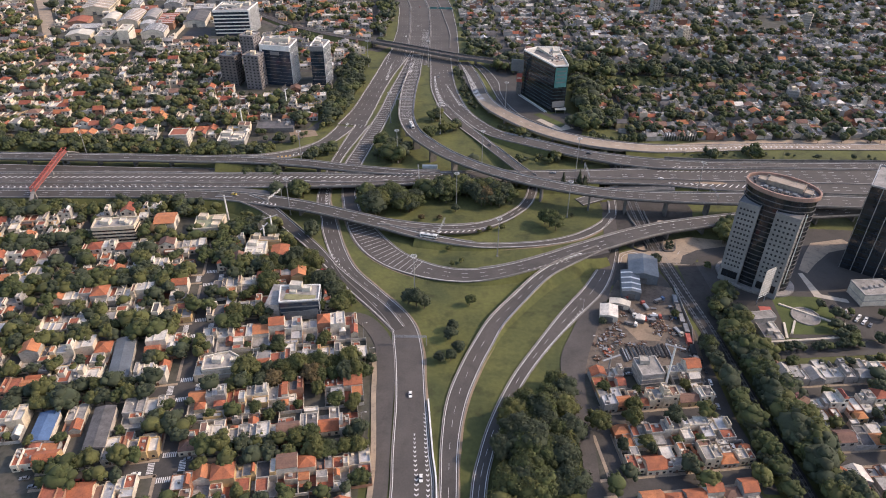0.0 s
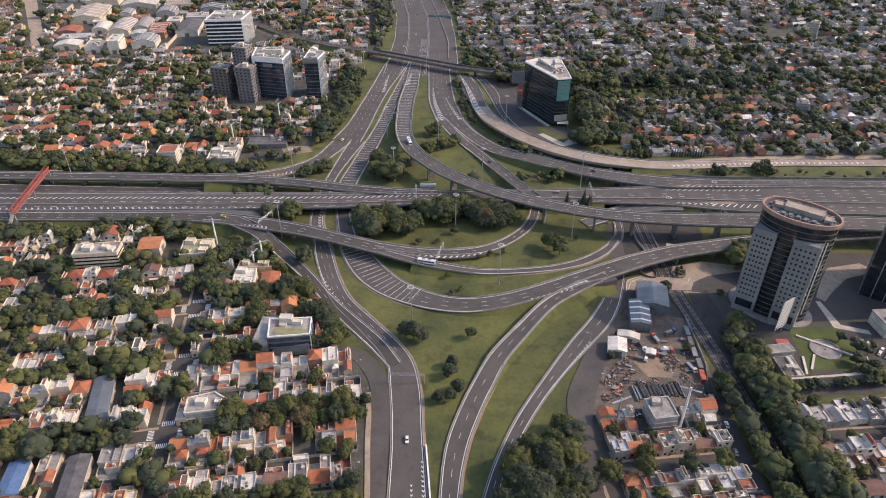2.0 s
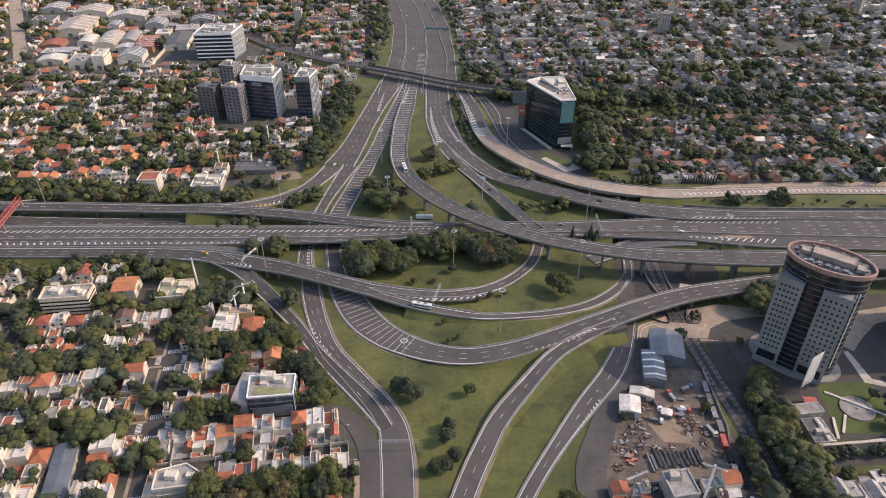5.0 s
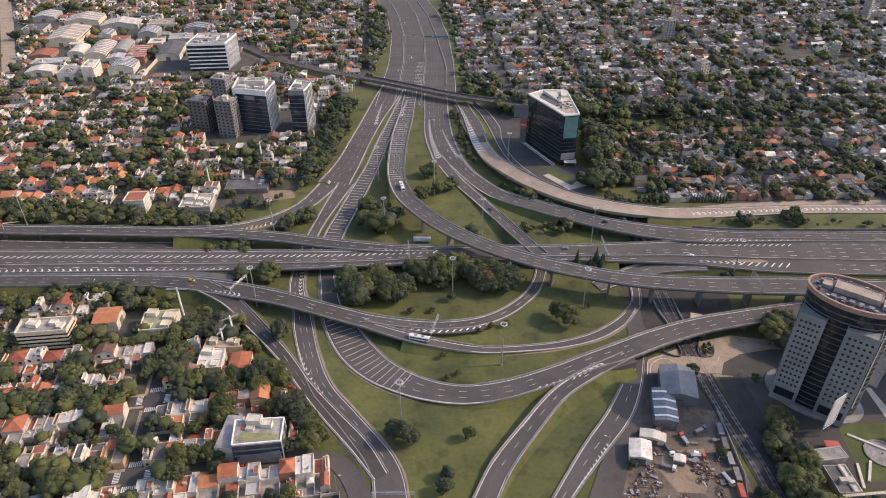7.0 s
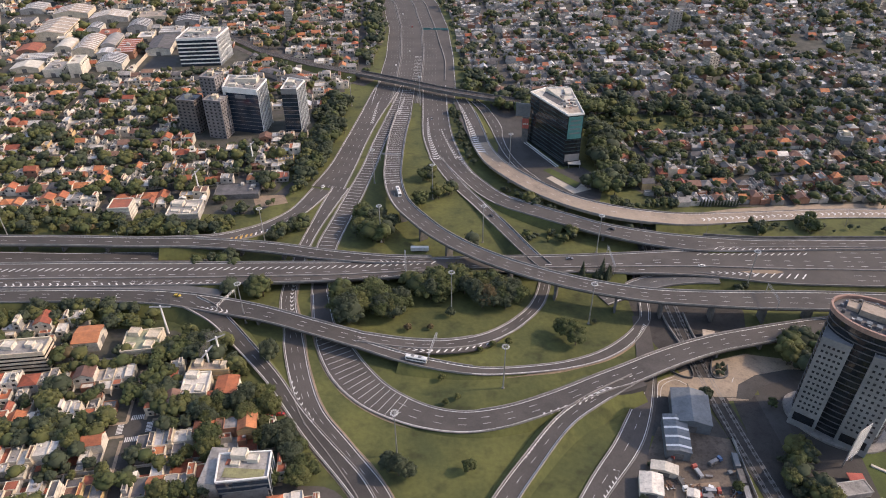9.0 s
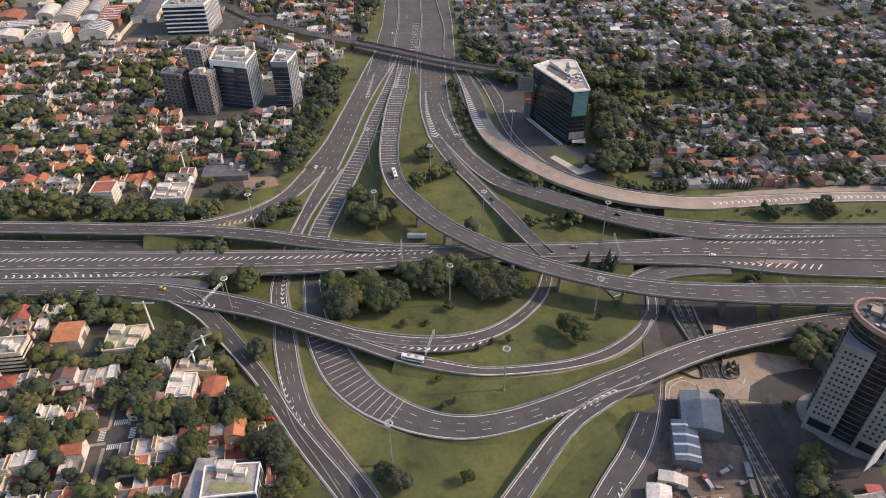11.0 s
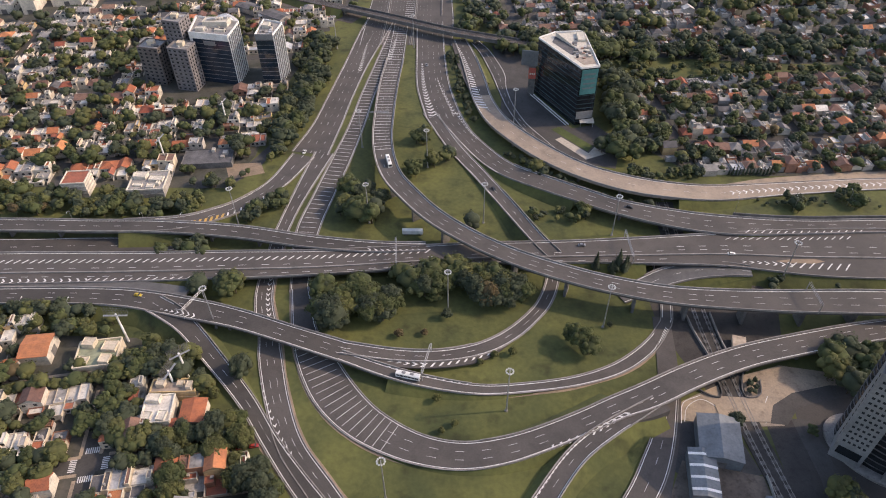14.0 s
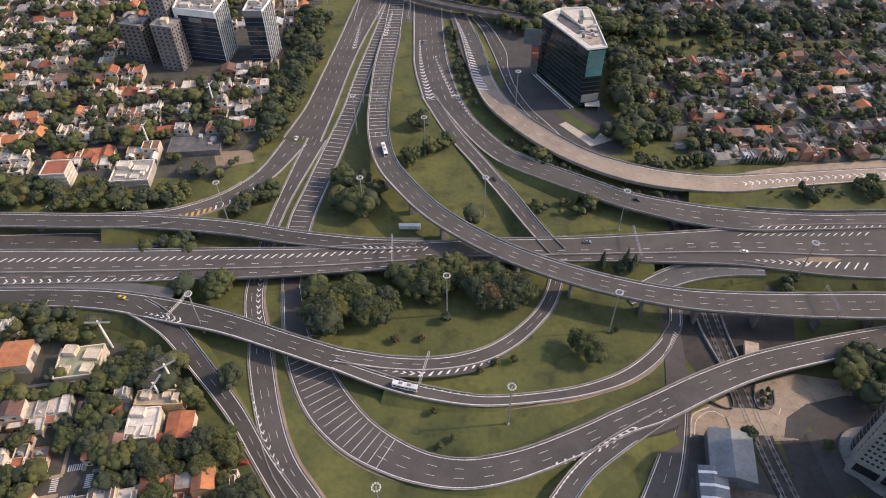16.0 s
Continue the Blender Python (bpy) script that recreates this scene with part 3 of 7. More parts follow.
for o in (-0.6, -7.4):
    strip(dm, P, Nn, o - 0.11, o + 0.11, 0.02, 0.07, [int(s_ // 4) % 3 == 0 and p[0] < 105 for s_, p in zip(S, P)])
for k in (1, 2, 4, 5, 6, 7):
    o = -W / 2 + 0.85 + (W - 1.7) * k / 8
    strip(dm, P, Nn, o - 0.11, o + 0.11, 0.02, 0.07, [int(s_ // 4) % 3 == 0 and p[0] > (105 if k in (4, 5) else 232) for s_, p in zip(S, P)])
part("lane_dashes", dm, M_PAINT, highway, "worn white dashed lane lines")
bars(highway, l_hw, s_at(l_hw, -420, 421), s_at(l_hw, -215, 437), -12.4, -9.0, 4.6, 1.0, 1.5, chev=True)
bars(highway, l_hw, s_at(l_hw, -215, 437), s_at(l_hw, -160, 441), (-12.0, -10.8), (-9.0, -9.0), 4.6, 0.9, 2.4)
bars(highway, l_hw, s_at(l_hw, -420, 421), s_at(l_hw, -30, 454), (4.6, 2.9), (7.6, 5.6), 4.6, 1.0, 2.8)
bars(highway, l_hw, s_at(l_hw, 146, 469), s_at(l_hw, 218, 470), (9.0, 12.0), (10.8, 14.6), 4.4, 0.8, 3.0)
bars(highway, l_hw, s_at(l_hw, 150, 469), s_at(l_hw, 176, 470), (-10.6, -13.0), (-9.2, -9.0), 4.2, 1.0, 2.0, chev=True)
bars(highway, l_hw, s_at(l_hw, 176, 470), s_at(l_hw, 205, 470), (-13.0, -14.5), (-9.0, -9.4), 4.8, 0.9, 4.2)
bars(ne_ramp, l_ner, s_at(l_ner, 158, 490), s_at(l_ner, 225, 493), -6.0, -3.6, 4.4, 0.8, 2.6)
bars(exit_w, l_ex, s_at(l_ex, -166, 411), s_at(l_ex, -146, 407), (-4.2, -6.4), (-3.6, -2.6), 3.2, 0.9, 1.4, chev=True)
P, W, Nn, S, fl = l_li
part("gore_pavement", strip(Mesh(), P, Nn, -W / 2 - np.clip(np.minimum(S - 8, 84 - S) * 0.2, 0.0, 3.6), -W / 2 + 0.3, -0.9, 0.03, [8 < s_ < 84 for s_ in S]), M_ASPHALT, loop_i)
bars(loop_i, l_li, 20, 40, (-4.0, -7.0), (-3.2, -4.2), 3.8, 1.2, 2.0, chev=True)
bars(loop_i, l_li, 40, 78, (-6.8, -5.0), (-4.4, -3.8), 3.9, 1.1, 1.8)
bars(loop_o, l_lo, 24, 66, 2.4, 3.4, 4.0, 0.9, 1.0)
bars(east_c, l_ec, s_at(l_ec, -45, 706), s_at(l_ec, -29, 619), (-8.2, -11.0), (-7.0, -5.2), 4.4, 1.3, 2.0, chev=True)
bars(east_c, l_ec, s_at(l_ec, -41, 680), s_at(l_ec, -29, 621), (4.0, 7.4), (4.8, 11.0), 4.4, 1.2, 2.0, chev=True)
bars(ne_ramp, l_ner, 0, 40, (5.0, 5.0), (7.5, 5.5), 4.2, 1.0, 1.6, chev=True)
bars(brown, l_br, s_at(l_br, -18, 735), s_at(l_br, 3, 625), (-4.8, -6.4), (-4.0, 0.2), 4.4, 1.5, 3.0)
bars(brown, l_br, s_at(l_br, 160, 528), s_at(l_br, 330, 550), -2.2, 1.6, 4.6, 1.0, 1.8, chev=True)
bars(west_c, l_wc, s_at(l_wc, -104, 741), s_at(l_wc, -109, 690), (-0.8, 3.8), (0.2, 7.2), 4.2, 1.2, 2.0, chev=True)
bars(fly, l_fly, s_at(l_fly, -77, 757), s_at(l_fly, -76, 712), (-3.0, -6.8), (-2.2, -3.0), 4.2, 1.2, 2.0, chev=True)
bars(west_r, l_wr, 52, 80, (3.0, 2.0), (5.2, 5.2), 4.2, 1.1, 1.8)
bars(west_r, l_wr, 80, 112, (2.0, -1.0), (5.2, 5.2), 3.4, 1.6, 2.2, "orange-yellow hatched road marking", paint=M_YELLOW)
bars(service_se, l_sse, 72, 118, 3.2, 4.4, 3.0, 0.7, 0.8)
bars(low_w, l_low, s_at(l_low, -28, 216), s_at(l_low, -22, 160), 6.4, 7.8, 2.6, 0.7, 0.8, chev=True)
bars(low_w, l_low, s_at(l_low, -26, 203), s_at(l_low, -22, 160), (1.4, 0.8), (2.2, 3.2), 2.6, 0.7, 0.8, chev=True)

# north highway: thin worn lane lines, a tapering barrier, a ladder beside the median
P, W, Nn, S, fl = l_north
lm = Mesh()
for o in (33, 29.5, 26, 18, 14.5, 11, 7.5, -9, -12.5, -16, -19.5):
    strip(lm, P, Nn, o - 0.07, o + 0.07, 0.02, 0.07, [int(s_ // 4) % 3 == 0 for s_ in S])
for o in (20.4, 23.6, -3.0, -6.0):
    strip(lm, P, Nn, o - 0.14, o + 0.14, 0.02, 0.07)
part("lane_lines", lm, M_WORN, north, "faded thin lane lines")
o3 = np.interp(P[:, 1], (740, 858, 921, 990, 1400), (-30, -30.5, -26, -22, -21))
part("median_barrier", strip(Mesh(), P, Nn, o3 - 0.4, o3 + 0.4, 0, 0.85, [p[1] > 800 for p in P]), M_CONCRETE, north, "concrete median barrier")
bars(north, l_north, s_at(l_north, -71, 792), s_at(l_north, -76, 884), -2.6, 5.4, 4.8, 0.3)

# footpath between the houses and the service street
P, W, Nn, S, fl = l_sv
whole("footpath", strip(Mesh(), P, Nn, -W / 2 - 2.6, -W / 2 - 0.05, -0.1, 0.15, [p[1] < 262 for p in P]), M_PAVE, "pale paved footpath beside the service street", "footpath", kind="structure")

# low concrete wall beside the underpass road
P, W, Nn, S, fl = l_low
sel = [P[i][1] < 225 for i in range(len(P))]
whole("barrier_wall", strip(Mesh(), P, Nn, W / 2 + 0.8, W / 2 + 1.5, -0.1, 1.3, sel), M_WHITE, "white concrete barrier wall between two carriageways", "wall", kind="structure")

# railway: ballast, sleepers, rails
RAIL = [(158, 60, 0.05, 10), (151, 178, 0.05, 10), (143.5, 238, 0.05, 10), (137.5, 288, 0.05, 10), (130.5, 328, 0.05, 10), (124.5, 366, 0.05, 11), (119, 420, 0.05, 14), (116, 520, 0.05, 14)]


def rail_x(y):
    return float(np.interp(y, [r_[1] for r_ in RAIL], [r_[0] for r_ in RAIL]))



P, W, Nn, S, idx = sample(RAIL, 2.0)
TRACKS.append((P[:, :2], W / 2, P[:, 2], ["g"] * len(P), "railway"))
rail = whole("railway_bed", strip(Mesh(), P, Nn, -W / 2, W / 2, -0.2, 0.2), M_GRAVEL_AND_SHADE, "dark gravel railway bed with two tracks", "railway", kind="structure")
for o in (-2.6, 2.6):
    for e in (-0.75, 0.75):
        part("rail", strip(Mesh(), P, Nn, o + e - 0.1, o + e + 0.1, 0.3, 0.5), M_RAIL, rail)
    sl = Mesh()
    strip(sl, P, Nn, o - 1.3, o + 1.3, 0.15, 0.32, [i % 2 == 0 for i in range(len(P))])
    tagged(part("sleepers", sl, M_DARKCONC, rail), kind="stuff")
RB = [(-330, 945, 2, 10), (-259, 880, 2.5, 10), (-188, 833, 4.5, 10), (-135, 805, 6.5, 10), (-82, 779, 7, 10), (-32, 755, 7, 10), (30, 733, 7, 10), (60, 722, 6.5, 10)]
rb, l_rb = road("rail_bridge", "dark railway bridge across the highway", RB, 1, "eeebbbbe", M_BALLAST, edge=False, dash=False, rails=False)
piers(rb, l_rb, 30)
P, W, Nn, S, fl = l_rb
Q = P.copy()
Q[:, 2] = 0
whole("rail_corridor", strip(Mesh(), Q, Nn, -15, 17, -0.1, 0.13, [p[0] < -122 for p in P]), M_BALLAST, "wide brown gravel rail corridor", "railway", kind="structure")
for o in (-2.4, 2.4):
    for e in (-0.75, 0.75):
        part("rail", strip(Mesh(), P, Nn, o + e - 0.1, o + e + 0.1, 0.02, 0.25), M_RAIL, rb)
for sgn in (-1, 1):
    part("girder", strip(Mesh(), P, Nn, sgn * 5.3 - 0.25, sgn * 5.3 + 0.25, -1.6, 1.5, [f == "b" for f in fl]), M_DARKCONC, rb, "dark steel bridge girder")

M_CREAM0 = mat("cream_paving", (0.5, 0.44, 0.35), (0.38, 0.33, 0.27), 0.85, 0.2, 1.0, stain=0.2)


def prism_of(poly, z0, z1):
    return Mesh().hexa([(x, y, z0) for x, y in poly], [(x, y, z1) for x, y in poly])


# paved patches
def patch(name, poly, material, label, z=0.06):
    whole(name, Mesh().hexa([(x, y, -0.2) for x, y in poly], [(x, y, z) for x, y in poly]), material, label, "pavement", kind="structure")


patch("yard_ground", [(92, 336), (125, 330), (129, 290), (128, 263), (62, 250), (66, 276), (77, 305)], M_YARD, "bare grey and brown ground of a scrap yard", 0.08)
patch("yard_dirt", [(93, 302), (113, 305), (114, 290), (107, 279), (95, 279), (89, 290)], M_DIRT, "worn tan dirt in the middle of the yard", 0.1)
patch("plaza_ground", [(95, 357), (98, 367), (107, 372), (128, 383), (150, 391), (172, 388), (186, 381), (172, 373), (154, 372), (146, 364), (142, 356), (118, 354)], M_PAVE, "pale brown paved forecourt and turning place", 0.085)
# the dark asphalt tone here also stands in for the towers' shade
patch("tower_ground", [(150, 300), (150, 330), (148, 352), (150, 372), (168, 386), (240, 408), (300, 408), (310, 300), (215, 286), (160, 288)], M_ASPHALT_DARK, "asphalt court round the towers, toned dark for their shade", 0.075)
# near-black colour stands in for the shade of the sunken cutting
patch("rail_cutting", [(95, 418), (102, 396), (112, 372), (127, 378), (141, 398), (156, 405), (161, 428), (158, 446), (136, 456), (92, 456)], M_GRAVEL_AND_SHADE, "gravel floor of the railway underpass, darkened to stand for its shade", 0.06)
M_LAWN = mat("lawn", (0.078, 0.1, 0.025), (0.05, 0.066, 0.018), 0.95, 0.1, 1.0, 0.5)
patch("tower_lawn", [(184, 326), (214, 327), (217, 292), (182, 290)], M_LAWN, "bright green mown lawn", 0.1)
patch("forecourt", [(22, 612), (52, 608), (74, 600), (90, 578), (84, 560), (56, 578), (30, 598)], M_STREET, "asphalt forecourt of the glass building", 0.07)
patch("forecourt_lawn", [(51.5, 604), (57.5, 608), (80, 583), (75, 576)], M_LAWN, "narrow strip of green lawn before the office", 0.12)
patch("office_court", [(14, 628), (24, 603), (44, 580), (62, 563), (92, 556), (100, 590), (84, 612), (66, 606), (40, 655), (20, 680)], M_STREET, "grey asphalt court beside the glass building", 0.05)
patch("court_path", [(53.5, 590.5), (58, 594), (75.5, 574), (80.5, 582), (88, 574), (73, 566)], M_CREAM0, "pale paved path round the lawn", 0.1)

# worn bare verges beside the ramps
for ob, ln, sides in ((main, l_main, (-1,)), (loop_o, l_lo, (-1,)), (slip_w, l_sw, (-1,)), (south, l_south, (1,)), (low_w, l_low, (1,))):
    P, W, Nn, S, fl = ln
    for sg in sides:
        wv = np.array([1.1 + 0.9 * noise.noise(Vector((s_ * 0.05, 3.1 * sg, 0))) for s_ in S])
        sel = [P[i][2] < 1.6 for i in range(len(P))]
        Q = P.copy()
        Q[:, 2] = 0.0
        lo, hi = sg * W / 2, sg * (W / 2 + np.maximum(0.3, wv))
        part("verge", strip(Mesh(), Q, Nn, np.minimum(lo, hi), np.maximum(lo, hi), -0.1, 0.05, sel), M_DIRT, ob, "bare worn soil verge")

# street works beside the level crossing: crossed marking, edge lines, hedged walls of the cutting
xm = Mesh()
for a in (-1, 1):
    q = [(104.2, 359 - a * 1.1), (104.6, 358.6 - a * 1.1), (109.6, 358.9 + a * 1.1), (109.2, 359.3 + a * 1.1)]
    xm.hexa([(x, y, 0.02) for x, y in q], [(x, y, 0.115) for x, y in q])
whole("crossing_marking", xm, M_PAINT, "white crossed road marking before the tracks", "marking", kind="structure")
for nm, line, hw_ in (("edge_line", [(95.5, 355, 0, 1), (98.5, 366, 0, 1), (107.5, 371, 0, 1)], 0.16), ("edge_line", [(97.2, 356, 0, 1), (100, 364, 0, 1), (108, 368.6, 0, 1), (116, 362, 0, 1), (117, 357, 0, 1)], 0.14), ("edge_line", [(134, 357, 0, 1), (136, 366, 0, 1), (139, 372, 0, 1)], 0.14)):
    P, W, Nn, S, idx = sample(line, 2.0)
    whole(nm, strip(Mesh(), P, Nn, -hw_, hw_, 0.02, 0.112), M_PAINT, "pale yellowish painted edge line", "marking", kind="structure")
for line in ([(104, 377, 0, 1), (108, 373.5, 0, 1), (112, 370.8, 0, 1), (116.5, 370.2, 0, 1), (118, 374, 0, 1), (117, 384, 0, 1)], [(131, 385, 0, 1), (128, 376, 0, 1), (128.5, 371, 0, 1), (132, 370.6, 0, 1), (136, 373, 0, 1), (138, 381, 0, 1)]):
    P, W, Nn, S, idx = sample(line, 2.0)
    whole("cutting_wall", strip(Mesh(), P, Nn, -0.25, 0.25, -0.1, 1.2), M_DARKCONC, "low weathered concrete wall round the tracks", "wall", kind="structure")
patch("track_pit", [(117.5, 371), (128.5, 371), (128.5, 386), (117, 384)], M_BALLAST, "dark gravel between the tracks", 0.12)
patch("shed_yard", [(88, 330), (91, 357), (96, 356.5), (118, 355), (125, 331), (110, 326)], M_STREET, "dark asphalt round the sheds", 0.07)
patch("crossing_deck", [(114, 357), (136, 357.5), (137, 370.5), (117.5, 370.8), (113, 366)], M_PAVE, "pale paved level crossing over the tracks", 0.44)
patch("court_road", [(146, 360), (154, 360), (158, 330), (155, 300), (147, 300), (149, 330)], M_STREET, "dark asphalt lane beside the railway", 0.095)
patch("side_street", [(-170, 531), (-162, 529), (-151, 548), (-143.5, 577), (-148, 583), (-158, 556)], M_STREET, "grey asphalt side street beside the carriageway", 0.07)
# gravel strip whose near-black tone also takes in the oval tower's shade
patch("rail_verge", [(134, 356), (147, 360), (150, 330), (148, 300), (148, 288), (141, 288), (135, 328)], M_GRAVEL_AND_SHADE, "dark gravel beside the railway, toned down for tower shade", 0.068)
patch("terrace_street", [(165, 268), (165, 278.4), (212, 285.3), (260, 292), (260, 281)], M_STREET, "dark asphalt street below the terrace wall", 0.066)
patch("rail_lane", [(124, 290), (130, 290), (131, 262), (133, 225), (140, 180), (133, 180), (125, 225), (122, 262)], M_STREET, "worn asphalt lane beside the railway", 0.073)

# avenue and yard by the warehouses
avenue, l_av = road("avenue", "wide pale sunlit avenue beside the warehouses", [(-790, 1180, 0, 18), (-690, 1028, 0, 17), (-622, 922, 0, 16), (-552, 812, 0, 15)], 2, "ggg", M_PAVE, rails=False, edge=False)
patch("parking_lot", [(-391, 866), (-362, 866), (-347, 822), (-384, 818)], M_STREET, "empty grey asphalt parking lot", 0.09)
whole("yard_wall", Mesh().hexa([(-399, 869, 0), (-398, 869, 0), (-391.5, 818, 0), (-392.5, 818, 0)], [(-399, 869, 4), (-398, 869, 4), (-391.5, 818, 4), (-392.5, 818, 4)]), WALLS[1], "long cream boundary wall of a yard", "wall", kind="structure")
patch("red_yard", [(-176, 549), (-152, 552), (-146, 540), (-168, 531)], M_DIRT, "reddish bare ground of a yard", 0.08)
patch("park_lawn", [(94, 724), (153, 724), (202, 721), (252, 717), (312, 717), (306, 693), (240, 689), (189, 686), (134, 689), (94, 687)], M_GRASS, "green lawn of a park before trees", 0.07)
patch("tower_plaza", [(232, 389), (256, 396), (262, 386), (240, 378), (226, 364), (216, 352), (212, 356), (222, 374)], M_PAVE, "pale tan paved forecourt between the towers", 0.095)
patch("garden_path", [(210, 352), (213, 352), (216, 330), (230, 326), (230, 322), (211, 327)], M_CREAM0, "pale stone garden path", 0.105)
branch, l_bra = road("branch_road", "grey asphalt branch road beside the concrete ramp", [(-8, 748, 0.2, 9), (2, 726, 0.1, 10.5), (12.5, 689, 0, 12), (16, 663, 0, 8), (22, 635, 0, 7), (31, 610, 0, 7), (43, 589, 0, 7.5), (55, 569, 0, 7.5)], 2, "ggggggg", M_STREET, rails=False)
for off, hgt in ((1.6, 0.9), (3.4, 0.5)):      # low white walls along the office front
    q = [(39.5 - off, 660 - off * 0.5), (66 - off, 611.5 - off * 0.5), (66.4 - off, 611.7 - off * 0.5), (39.9 - off, 660.2 - off * 0.5)]
    whole("front_wall", Mesh().hexa([(x, y, -0.1) for x, y in q], [(x, y, hgt) for x, y in q]), M_WHITE, "low white wall along the office front", "wall", kind="structure")
patch("yard_street", [(57, 245), (125, 257), (127, 265), (60, 253)], M_STREET, "worn asphalt lane between yard and houses", 0.07)
bars(nw_ramp, l_nw, s_at(l_nw, -62, 461), s_at(l_nw, -32, 463), (-4.2, -3.4), (-1.6, -2.2), 3.6, 1.0, 1.6, chev=True)
whole("traffic_island", prism_of([(167, 460.6), (176, 462.6), (190, 463.4), (195, 461.8), (189, 459.6), (176, 459.4)], 5.6, 6.34), M_DIRT, "bare orange-tan traffic island on the highway", "island", kind="structure")
patch("plaza_road", [(136, 357), (140, 367), (151, 374.5), (170, 380), (186, 380.5), (184, 374.5), (166, 371.5), (151, 366), (143.5, 356.5)], M_STREET, "brownish asphalt lane that curves across the forecourt", 0.105)
for line in ([(111, 424, 0, 1), (113, 410, 0, 1), (117.5, 392, 0, 1)], [(124, 424, 0, 1), (125, 408, 0, 1), (127, 394, 0, 1)]):
    P, W, Nn, S, idx = sample(line, 4.0)
    whole("track_wall", strip(Mesh(), P, Nn, -0.3, 0.3, -0.1, 1.6), M_CONCRETE, "pale concrete wall along the tracks", "wall", kind="structure")
patch("office_road", [(14, 628), (16, 660), (12, 700), (7, 742), (36, 735), (50, 700), (44, 672), (40, 655), (24, 640)], M_STREET, "grey asphalt access road beside the office", 0.052)



# centre, width, depth, height, form (0 pitched, 1 vaulted, 2 flat), wall, roof, strips of roof light
WARE = [(-554, 951, 40, 68, 8, 0, 1, "tan", 5), (-477, 887, 25, 57, 8, 1, 1, "tan", 9), (-455, 901, 17, 44, 8, 1, 5, "grey", 0), (-507, 889, 19, 33, 6, 1, 1, "cream", 0), (-446, 865, 17, 19, 6, 0, 0, "grey", 5), (-425, 880, 22, 52, 8, 2, 3, "red-brown", 6), (-422, 831, 28, 32, 7, 1, 0, "dark", 7), (-505, 958, 17, 26, 7, 1, 0, "dark", 5), (-452, 971, 25, 33, 7, 1, 2, "dark", 6), (-391, 896, 28, 54, 7, 0, 0, "dark", 0)]
WARE += [(-448, 808, 13, 30, 15, 2, 0, "cream", 0), (-474, 806, 20, 26, 8, 2, 0, "grey", 0), (-513, 815, 30, 22, 5, 0, 1, "cream", 0), (-520, 846, 38, 22, 5, 2, 2, "grey", 4), (-511, 1013, 50, 30, 6, 0, 5, "tan", 6), (-454, 1021, 40, 28, 6, 2, 1, "tan", 0), (-402, 953, 27, 29, 6, 2, 2, "grey", 3), (-575, 1035, 46, 40, 6, 0, 1, "tan", 4), (-478, 938, 22, 24, 6, 2, 3, "red-brown", 0), (-400, 1005, 30, 28, 5, 0, 2, "dark", 3)]
WARE += [(-530, 925, 10, 30, 5, 2, 1, "white", 0), (-545, 876, 24, 28, 5, 0, 3, "red-brown", 0), (-425, 930, 18, 24, 6, 2, 1, "white", 2), (-620, 985, 30, 30, 5, 2, 5, "dark", 0), (-640, 1050, 30, 36, 6, 0, 2, "grey", 4)]


# ---- houses ----
KEEP = []            # discs (x, y, radius) kept free of houses and garden trees


def clear(x, y, r, pad=1.0):
    for Q, hw, z, f, nm in TRACKS:
        d = np.hypot(Q[:, 0] - x, Q[:, 1] - y) - hw
        if d.min() < r + pad:
            return False
    return all(math.hypot(x - a, y - b) > r + c for a, b, c in KEEP)


WALL_W, ROOF_FLAT, ROOF_PITCH = [38, 20, 10, 9, 6, 17], [0, 0, 22, 34, 18, 10, 12, 4], [38, 26, 4, 2, 10, 8, 2, 14]
WARM = ([40, 24, 10, 6, 6, 14], [0, 0, 14, 24, 28, 20, 8, 6], [24, 15, 4, 2, 14, 13, 2, 26])
PALE = ([12, 8, 34, 12, 2, 32], [0, 0, 5, 40, 24, 14, 15, 2], [8, 5, 4, 14, 22, 20, 8, 19])
MIXED = ([16, 12, 24, 14, 4, 30], [0, 0, 8, 28, 28, 22, 8, 6], [9, 5, 4, 5, 20, 18, 4, 35])
GREYER = ([8, 8, 36, 12, 3, 33], [0, 0, 7, 30, 28, 22, 11, 2], [8, 5, 4, 2, 26, 26, 2, 27])
SLOTS = WALLS + ROOFS + [M_WINDOW]


